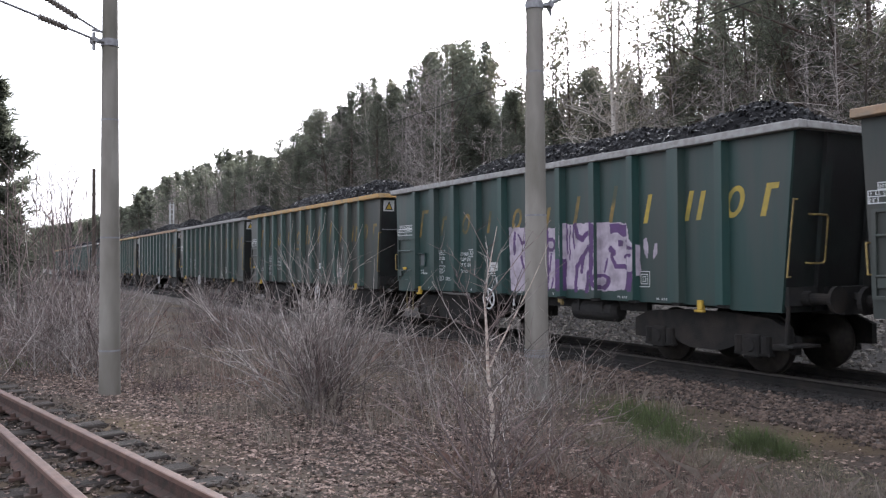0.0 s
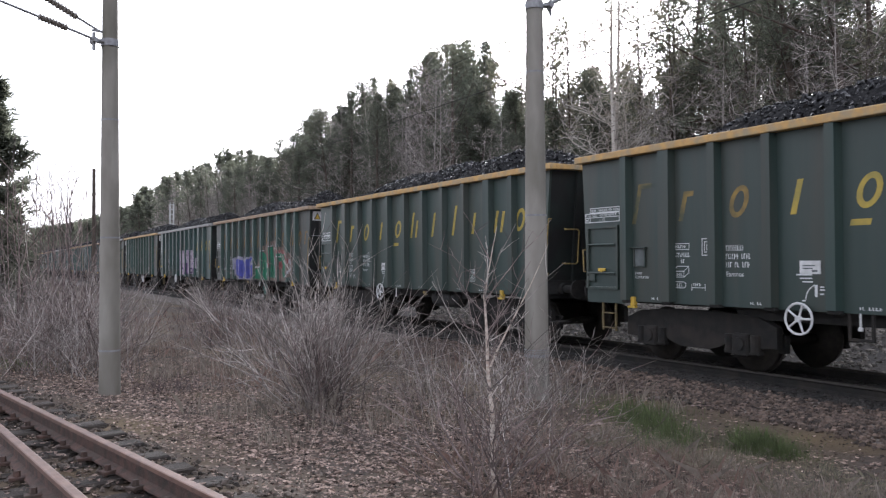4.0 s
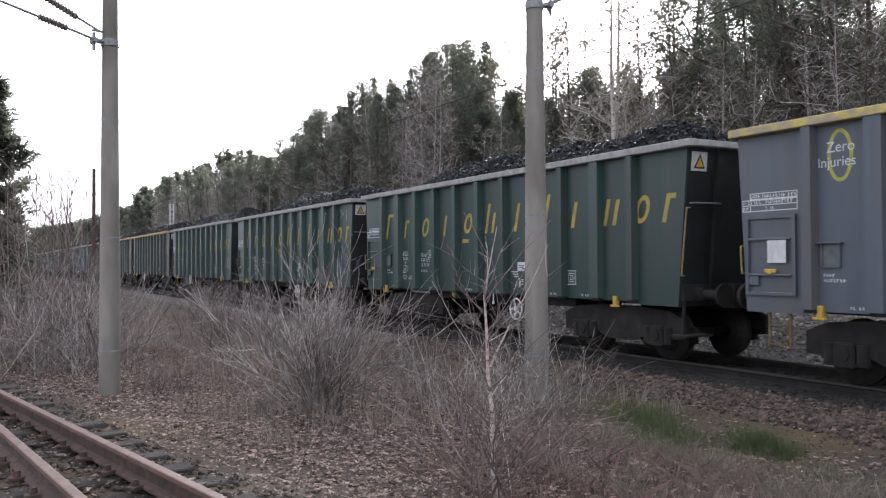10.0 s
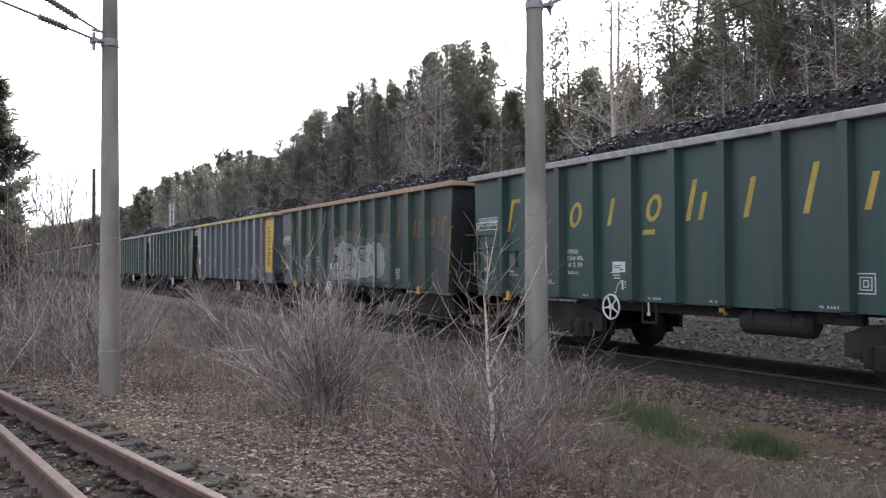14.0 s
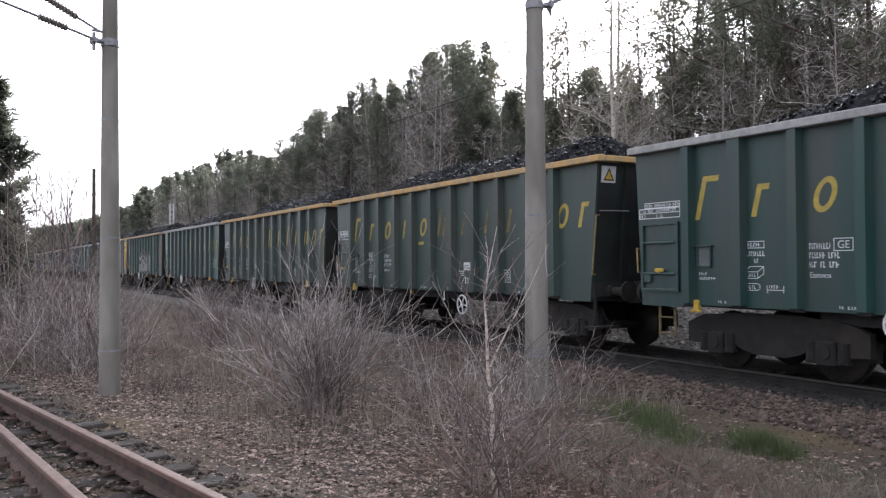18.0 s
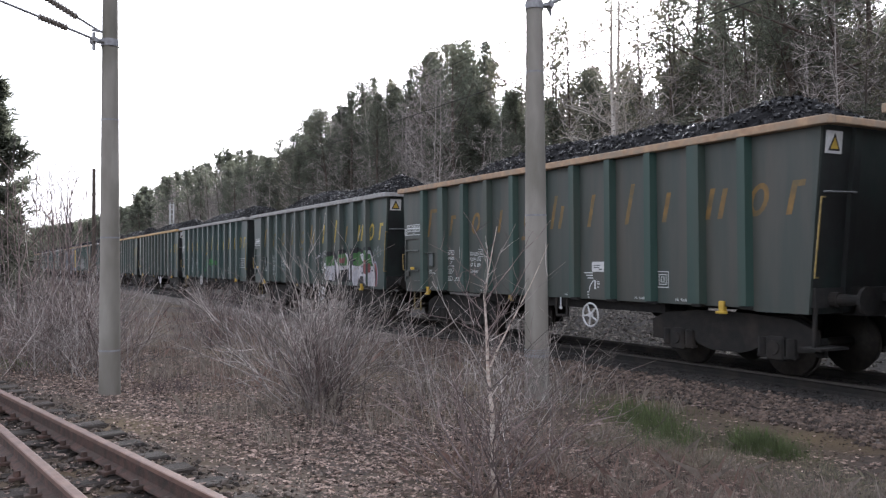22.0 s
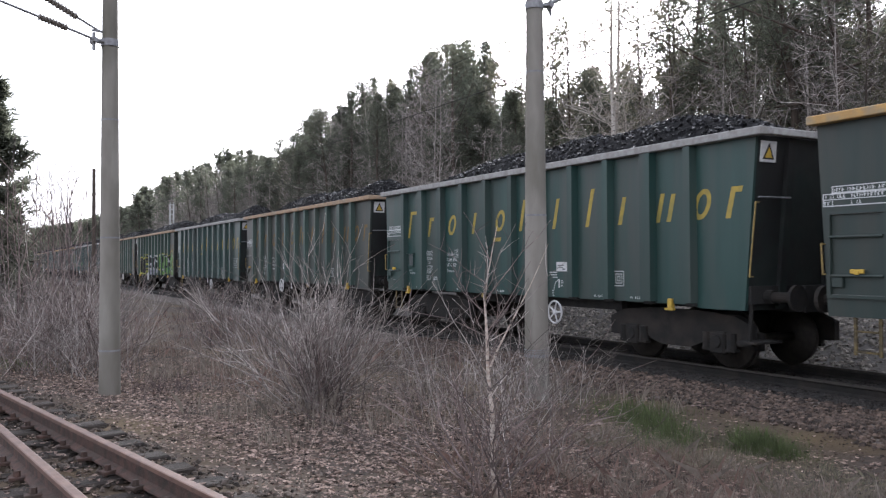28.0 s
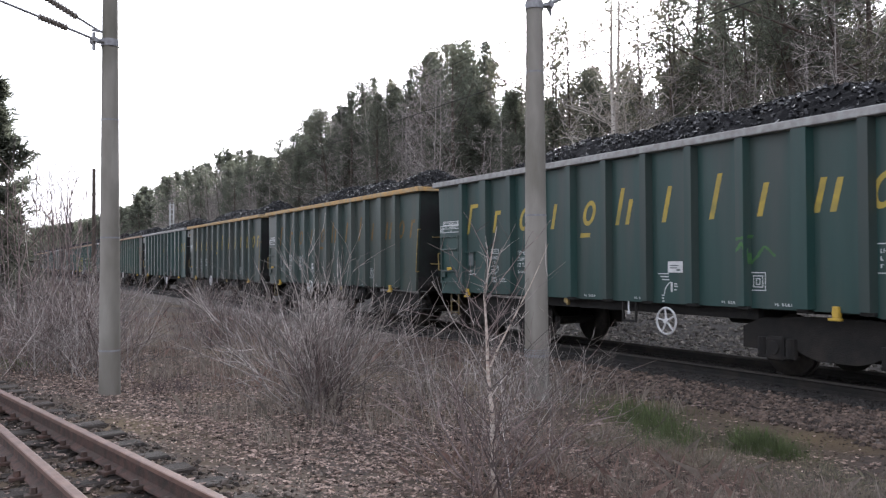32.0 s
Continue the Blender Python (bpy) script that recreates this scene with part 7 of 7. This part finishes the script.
def far_woods():
    """The trees that stand too far off to tell apart, in one mesh."""
    verts, faces, mats, base = [], [], [], 0
    shapes = []
    for t_ in FAR_PINES:
        for ch in t_.children:
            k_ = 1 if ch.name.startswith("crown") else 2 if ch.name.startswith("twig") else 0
            co = np.array([v_.co[:] for v_ in ch.data.vertices])
            fc = np.array([p_.vertices[:] for p_ in ch.data.polygons if len(p_.vertices) == 4])
            shapes.append((FAR_PINES.index(t_), k_, co, fc))
    for px, py, pz, sc, an, which in far_spots:
        for w_, k_, co, fc in shapes:
            if w_ == which:
                c, s = math.cos(an), math.sin(an)
                v = np.stack([(co[:, 0] * c - co[:, 1] * s) * sc + px, (co[:, 0] * s + co[:, 1] * c) * sc + py, co[:, 2] * sc + pz], 1)
                verts.append(v)
                faces.append(fc + base)
                mats.append(np.full(len(fc), k_))
                base += len(v)
    ob = mesh_object("far_woods", np.concatenate(verts).tolist(), np.concatenate(faces).tolist(), BARK)
    ob.data.materials.append(NEEDLE)
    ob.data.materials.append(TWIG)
    ob.data.polygons.foreach_set("material_index", np.concatenate(mats))
    tagged(ob, "dark pine woods along the railway, far off, partly out of view", "woods", kind="stuff")


x = 16.0
while x > -410:
    near = x > -75
    gap = 3.0 if near else 3.4 if x > -190 else 6.0
    for y0 in ((20.5, 24.0, 28.5, 33.0, 38.5) if near else (20.5, 25.5, 32.0)):
        px, py = x + rng.uniform(-1.3, 1.3), y0 + rng.uniform(-1.6, 1.6)
        dist = math.hypot(px, py)
        b = math.degrees(math.atan2(py, -px))
        top = 1.53 + dist * crest(b) * (1.0 if rng.random() < 0.3 else rng.uniform(0.6, 0.97) if near else rng.uniform(0.82, 1.0))
        h = min(top - ground_z(px, py), 17.5)
        if h < 2.5:
            continue
        if near:
            kind = rng.random()
            place(rng.choice(PINES) if kind < (0.8 if b < 25 else 0.5 if b < 34 else 0.62) else rng.choice(LEAFY), px, py, h)
        else:
            far_tree(px, py, h)
    if near and x > -34:
        for y0 in (43.0, 48.0):
            px, py = x + rng.uniform(-1, 1), y0 + rng.uniform(-1.5, 1.5)
            far_tree(px, py, rng.uniform(8, 12))
    x -= gap
# dense young pines further up the slope
for i in range(42):
    for y0 in (23.5, 27.5, 32.0, 37.0):
        px, py = -96 + i * 2.3 + rng.uniform(-1.2, 1.2), y0 + rng.uniform(-2, 2)
        b = math.degrees(math.atan2(py, -px))
        h = 1.53 + math.hypot(px, py) * crest(b) * (rng.uniform(0.66, 0.92)) - ground_z(px, py)
        if h > 2.5:
            place(YOUNG[i % 2], px, py, min(h, 16))
# sparse tall trees that stand above the low gap in the wood
for bearing, y0, h, t in ((40.3, 18.4, 12.5, BIRCHES[0]), (41.3, 18.3, 13.0, BIRCHES[1]), (42.5, 19.2, 8.5, BIRCHES[0]), (36.4, 23.0, 13.0, LEAFY[0]), (37.3, 25.0, 14.0, LEAFY[1]),
                          (38.6, 22.5, 12.5, LEAFY[0]), (39.3, 24.5, 13.0, LEAFY[1]), (43.2, 21.5, 13.0, LEAFY[0]), (44.6, 20.8, 12.0, LEAFY[1]), (34.9, 27.0, 13.5, LEAFY[0]), (29.0, 20.0, 5.0, BIRCHES[1]), (26.4, 20.2, 4.6, BIRCHES[0]),
                          (33.6, 26.0, 14.5, LEAFY[1]), (52.0, 21.6, 14.5, LEAFY[0]), (47.6, 22.6, 14.5, LEAFY[1]), (50.3, 24.0, 15.0, LEAFY[0]), (54.2, 23.0, 15.0, LEAFY[1]), (45.4, 23.5, 14.0, LEAFY[0]), (57.5, 22.0, 14.5, LEAFY[0]), (55.5, 20.4, 14.0, PINES[3]), (49.0, 22.0, 14.5, PINES[3]), (46.5, 24.0, 14.5, PINES[1])):
    place(t, -y0 / math.tan(radians(bearing)), y0, h)
# grey bare trees along the wood's edge, a pale screen in place of haze
for i in range(92):
    px, py = -108 + i * 1.05 + rng.uniform(-0.8, 0.8), rng.uniform(18.9, 21.5)
    b = math.degrees(math.atan2(py, -px))
    h = 1.53 + math.hypot(px, py) * crest(b) * rng.uniform(0.5, 0.98 if b < 31 else 0.8) - ground_z(px, py)
    if h > 2:
        place(SLIM[i % 2], px, py, min(h, 13))
# tall pines that close the wood towards the east
for bearing, y0, h, t in ((46.5, 27.0, 13.0, PINES[1]), (49.0, 25.5, 13.0, YOUNG[1]), (51.5, 20.0, 13.0, PINES[1]), (54.5, 24.0, 14.0, PINES[3]), (57.5, 24.5, 13.5, YOUNG[1]), (35.5, 20.0, 8.0, SLIM[0]), (37.5, 19.4, 7.0, SLIM[1]), (43.6, 19.0, 8.0, SLIM[0]), (45.0, 19.6, 9.0, SLIM[1]), (48.2, 19.2, 9.5, SLIM[0]), (50.0, 19.0, 8.5, SLIM[1]), (52.8, 19.4, 10.0, SLIM[0]), (55.6, 19.2, 9.0, SLIM[1]), (39.2, 21.0, 9.0, SLIM[1])):
    place(t, -y0 / math.tan(radians(bearing)), y0, h)
# unseen trees further east, added to hold sky light off the wagons
for i in range(46):
    px = rng.uniform(18, 130)
    far_tree(px, rng.uniform(20, 40) if px < 95 else rng.uniform(-10, 45), rng.uniform(10, 16))
used([*PINES, *YOUNG, *SLIM, *FAR_PINES, *LEAFY, *BIRCHES])
SPRUCE.matrix_basis = Matrix.Translation((-32.5, 0.25, -0.5)) @ Matrix.Diagonal((1.05, 1.05, 0.83, 1))
place(SPRUCE, -39, -1.4, 8.5)
place(SPRUCE, -47, 1.2, 6.0)
for x, y, h in ((-60, -6, 9), (-72, -3, 8), (-85, 1, 6), (-66, -12, 11), (-95, -8, 9)):
    far_tree(x, y, h)
far_woods()


# ---------------------------------------------------------------- shrubs, grass
def shrub(name, label, x, y, stems, length, spread, radius, material, seed, base=0.3, twigs=5, bend=0.09, up=0.02, flat=1.0, along=0.0):
    r = random.Random(seed)
    main_stems, fine = [], []
    bush = thing(name, label, "shrub", group="bare shrubs", at=pose(x, y, ground_z(x, y)))
    for _ in range(stems):
        a, q = r.uniform(0, 6.283), r.random() ** 0.6
        p = Vector((base * r.gauss(0, 1), base * r.gauss(0, 1) * flat, -0.05))
        d = Vector((math.cos(a) * q * spread, math.sin(a) * q * spread, 1.0))
        L = r.uniform(*length)
        st = grow(r, p, d, L, radius * r.uniform(0.6, 1.2), 6, bend, up, 0.3)
        main_stems.append(st)
        for _ in range(twigs):
            s = r.randrange(2, 6)
            dd = (st[s + 1][0] - st[s][0]).normalized()
            fine.append(grow(r, st[s][0].lerp(st[s + 1][0], r.random()), dd + Vector((r.gauss(0, 0.5), r.gauss(0, 0.5), r.gauss(0.1, 0.35))) * (1 - along * 0.5), L * r.uniform(0.12, 0.35), radius * 0.5, 3, 0.15, 0, 0.5))
    v, f = tubes(main_stems, 3)
    tagged(mesh_object("stem_mass", v, f, material, bush), kind="stuff")
    v, f = tubes(fine, 3)
    tagged(mesh_object("twig_mass", v, f, material, bush), kind="stuff")
    return bush


shrub("shrub", "large bare shrub of upright fanning grey stems", -10.55, 3.98, 58, (1.2, 2.3), 1.3, 0.0085, TWIG, 101, 0.14, 14, 0.1, 0.0, along=0.4)
shrub("shrub", "low arching grey stems round a large bare shrub", -10.6, 3.95, 30, (0.9, 1.7), 2.4, 0.006, TWIG, 104, 0.2, 7, 0.1, 0.01, along=0.75)
shrub("shrub", "dark lower stems of a bare shrub", -10.5, 4.0, 85, (0.5, 1.5), 0.75, 0.009, TWIG_DARK, 102, 0.15, 6)
for i, (x, y, n, L, m) in enumerate(((-9.4, 5.4, 34, (0.7, 1.5), TWIG), (-13.4, 4.6, 55, (0.8, 1.6), TWIG), (-9.0, 6.3, 30, (0.5, 1.1), TWIG), (-15.5, 6.0, 70, (0.9, 1.7), TWIG),
                                     (-18.5, 7.2, 70, (0.9, 1.6), TWIG_DARK), (-13.2, 2.45, 75, (0.2, 0.45), TWIG_DARK), (-22.0, 6.5, 70, (1.0, 1.8), TWIG), (-17.0, 4.6, 60, (0.7, 1.4), TWIG_DARK), (-20.5, 5.2, 60, (0.8, 1.5), TWIG_DARK), (-25.0, 7.6, 60, (0.9, 1.5), TWIG_DARK),
                                     (-28.0, 6.6, 60, (1.0, 1.7), TWIG), (-32.0, 7.8, 60, (1.0, 1.8), TWIG_DARK), (-14.5, 7.6, 50, (0.5, 1.0), TWIG_DARK), (-8.0, 4.9, 20, (0.4, 0.9), TWIG_DARK))):
    shrub("shrub", "bare brown shrub among dry grass" if m is TWIG_DARK else "bare grey shrub among dry grass", x, y, n, L, 1.0, 0.007, m, 110 + i, 0.35, 5)
# thicket of upright stems beside the siding
for i in range(15):
    x, b = -rng.uniform(15.0, 24.0), radians(rng.uniform(0.2, 7.4))
    shrub("shrub", "upright russet stems of a bare thicket", x, -x * math.tan(b), 40, (0.7, 2.3), 1.0, 0.007, (TWIG_DARK, TWIG, TWIG_DARK, TWIG)[i % 4], 130 + i, 0.45, 7, 0.14, 0.02)
for i, b in enumerate((1.2, 2.6, 3.4, 4.7, 5.6, 6.1)):
    d = 19 + 1.3 * (i % 3)
    shrub("shrub", "tall thin bare saplings above a thicket", -d, d * math.tan(radians(b)), 5, (3.2, 4.3), 0.1, 0.016, TWIG_DARK, 160 + i, 0.3, 9, 0.035, 0.06)

# the birch sapling and the thin shrub round it
sap = thing("birch_sapling", "thin young birch with peeling pinkish bark", "sapling")
r = random.Random(9)
z = ground_z(-5.9, 3.8)
stem = [(Vector((-5.9 + dx, 3.8 + dy, z + h)), rad) for dx, dy, h, rad in ((0.03, 0.0, -0.1, 0.024), (0.0, -0.02, 0.35, 0.021), (-0.01, -0.01, 0.7, 0.019), (-0.03, -0.04, 1.05, 0.016), (-0.03, -0.05, 1.4, 0.012),
                                                                         (-0.05, -0.06, 1.7, 0.008), (-0.01, -0.02, 2.0, 0.005), (0.03, 0.02, 2.28, 0.003))]
v, f = tubes([stem], 8)
mesh_object("stem", v, f, SAPBARK, sap, smooth=True)
paths, pale = [], []
fork = grow(r, stem[3][0], Vector((0.3, 0.38, 1.0)), 1.2, 0.0095, 6, 0.05, 0.03, 0.25)
v, f = tubes([fork], 6)
mesh_object("stem", v, f, SAPBARK, sap, smooth=True)
for i in range(46):
    k = r.randrange(0, 6)
    p = stem[k][0].lerp(stem[k + 1][0], r.random())
    a = r.uniform(0, 6.283)
    L = r.uniform(0.4, 1.25) * (1.15 - k * 0.1)
    br = grow(r, p, Vector((math.cos(a), math.sin(a), r.uniform(0.35, 1.3))), L, 0.0048, 5, 0.12, 0.03, 0.4)
    (pale if i % 3 == 0 else paths).append(br)
    for _ in range(4):
        m = r.randrange(1, 5)
        (pale if i % 3 == 0 else paths).append(grow(r, br[m][0], Vector((r.gauss(0, 0.6), r.gauss(0, 0.6), r.uniform(0.3, 1.2))), L * 0.3, 0.0024, 3, 0.15, 0, 0.5))
v, f = tubes(paths, 4)
mesh_object("twig_mass", v, f, TWIG_DARK, sap, "thin brown branches")
v, f = tubes(pale, 4)
mesh_object("twig_mass", v, f, TWIG, sap, "thin pale branches")
leaning = thing("shrub", "dark leaning branches beside a young birch", "shrub", group="bare shrubs")
for i, (dx, dy, dz, L) in enumerate(((-0.55, -0.85, 0.75, 1.25), (-0.2, -0.5, 1.0, 1.2), (0.35, 0.8, 0.9, 1.3), (-0.7, -0.2, 0.9, 1.0), (0.5, 0.2, 1.0, 0.9))):
    br = grow(r, Vector((-5.92, 3.74, z - 0.03)), Vector((dx, dy, dz)), L, 0.014, 7, 0.1, 0.03, 0.25)
    side = [grow(r, br[k][0], Vector((r.gauss(dx, 0.6), r.gauss(dy, 0.6), r.uniform(0.3, 1.2))), L * 0.4, 0.005, 4, 0.15, 0.02, 0.4) for k in (2, 3, 4, 5, 6, 6)]
    v, f = tubes([br], 5)
    limb = mesh_object("branch", v, f, TWIG_DARK, leaning)
    v, f = tubes(side, 3)
    tagged(mesh_object("twig_mass", v, f, TWIG_DARK, limb), kind="stuff")
shrub("shrub", "spreading dark shrub stems round a birch sapling", -5.95, 3.75, 34, (0.7, 1.8), 1.6, 0.0055, TWIG_DARK, 201, 0.18, 6, 0.1, 0.01)
shrub("shrub", "russet twigs beside a birch sapling", -6.6, 4.5, 30, (0.6, 1.4), 1.2, 0.0045, TWIG, 202, 0.4, 5)
shrub("shrub", "pale thin twigs at the foot of a pole", -9.2, 6.5, 30, (0.6, 1.5), 0.9, 0.006, TWIG, 203, 0.3, 5)


def blades(name, label, places, length, width, material, seed, lean_=0.35):
    r = np.random.default_rng(seed)
    p = np.array(places)
    n = len(p)
    a = r.uniform(0, 6.283, n)
    L, w = r.uniform(length[0], length[1], n), r.uniform(width * 0.6, width * 1.3, n)
    side = np.stack([np.cos(a), np.sin(a), np.zeros(n)], 1) * w[:, None]
    b = r.uniform(0, 6.283, n)
    q = np.abs(r.normal(0, lean_, n))
    tip = np.stack([np.cos(b) * q, np.sin(b) * q, np.ones(n)], 1)
    mid = p + tip * (L * 0.5)[:, None] * np.array([0.6, 0.6, 1.0])
    end = p + tip * L[:, None] * np.array([1.3, 1.3, 0.95])
    v = np.stack([p - side, p + side, mid + side * 0.7, end, mid - side * 0.7], 1)
    f = np.arange(n * 5).reshape(n, 5)
    return tagged(mesh_object(name, v.reshape(-1, 3).tolist(), f.tolist(), material), label, "grass", kind="stuff")


def tufts(n, xr, yr, per, spread, keep_if=lambda x, y: True):
    out = []
    for _ in range(n):
        x, y = rng.uniform(*xr), rng.uniform(*yr)
        if not keep_if(x, y):
            continue
        for _ in range(per):
            q, w = x + rng.gauss(0, spread), y + rng.gauss(0, spread)
            out.append((q, w, ground_z(q, w) - 0.02))
    return out


def patchy(x, y):
    return noise.noise(Vector((x * 0.5, y * 0.5, 4))) > -0.15


blades("dry_grass", "dry straw-coloured grass tufts", tufts(700, (-7.5, 0.5), (4.6, 7.2), 30, 0.07, patchy), (0.05, 0.26), 0.0016, DRYGRASS, 301, 0.75)
blades("dry_grass", "withered grey-green grass on the verge", tufts(900, (-7.0, 1.0), (4.9, 7.2), 26, 0.06, lambda x, y: y > 5.6 + 0.8 * noise.noise(Vector((x, y, 7)))), (0.05, 0.2), 0.0017, WITHERED, 307, 0.7)
blades("dry_grass", "russet dry stalks along the ballast", tufts(300, (-32, -12), (3.4, 8.3), 12, 0.12, patchy), (0.15, 0.5), 0.005, REDGRASS, 302)
blades("dry_grass", "pale dry grass between shrubs", tufts(520, (-26, -8), (2.4, 8.3), 18, 0.12, patchy), (0.15, 0.5), 0.005, DRYGRASS, 303)
blades("dry_grass", "russet stalks in the foreground", tufts(260, (-7.6, -4.2), (3.6, 6.0), 12, 0.1), (0.08, 0.3), 0.0022, REDGRASS, 304, 0.6)
blades("dry_grass", "pale feathery grass on the verge", tufts(210, (-4.6, -1.6), (5.2, 6.5), 22, 0.07), (0.08, 0.3), 0.0017, DRYGRASS, 308, 0.45)
blades("dry_grass", "brown undergrowth along the siding", tufts(300, (-45, -16.5), (-1.5, 3.2), 12, 0.25), (0.15, 0.5), 0.006, REDGRASS, 305)
green = []
for x, y, n, s in ((-7.97, 7.24, 420, 0.3), (-8.6, 7.5, 160, 0.4), (-6.02, 7.1, 900, 0.13), (-5.75, 7.2, 400, 0.12), (-7.0, 6.75, 330, 0.17), (-7.6, 7.1, 420, 0.2), (-6.5, 6.4, 300, 0.25), (-16.6, 0.5, 400, 0.4)):
    for _ in range(n * 2):
        q, w = x + rng.gauss(0, s), y + rng.gauss(0, s)
        green.append((q, w, ground_z(q, w) - 0.02))
blades("green_grass", "fresh green grass tufts near the ballast", green, (0.07, 0.36), 0.0016, GRASS, 306, 0.28)
# low scrub on the bank behind the train
for i in range(26):
    x = 4 - i * 2.6 + rng.uniform(-1, 1)
    shrub("shrub", "dark bare scrub on the bank behind the track", x, rng.uniform(18.2, 20.0), 40, (1.2, 3.4), 0.7, 0.012, (TWIG_DARK, TWIG)[i % 2], 400 + i, 0.7, 5)


def motions():
    rows_t = [0.0] + [2.0 * i for i in range(1, 17)]
    for k, w in wagons.items():
        walk(w, [(t, pose(front_x(k, t), TRACK_Y, 0)) for t in rows_t])
    # wheels roll on the rail; all wheelsets of one place share one turn
    turn_t = [i / 15 for i in range(481)]
    start = train_shift(0.0)
    for sets, dx in ((front_sets, -AXLE), (rear_sets, AXLE)):
        lead = sets[0]
        walk(lead, [(t, pose(dx, 0, 0.46, 0, 0, 0) @ Matrix.Rotation(-(train_shift(t) - start) / 0.46, 4, "Y")) for t in turn_t])
        for other in sets[1:]:
            other.rotation_mode = "QUATERNION"
            other.animation_data_create()
            other.animation_data.action = lead.animation_data.action
            other.animation_data.action_slot = lead.animation_data.action_slot


motions()
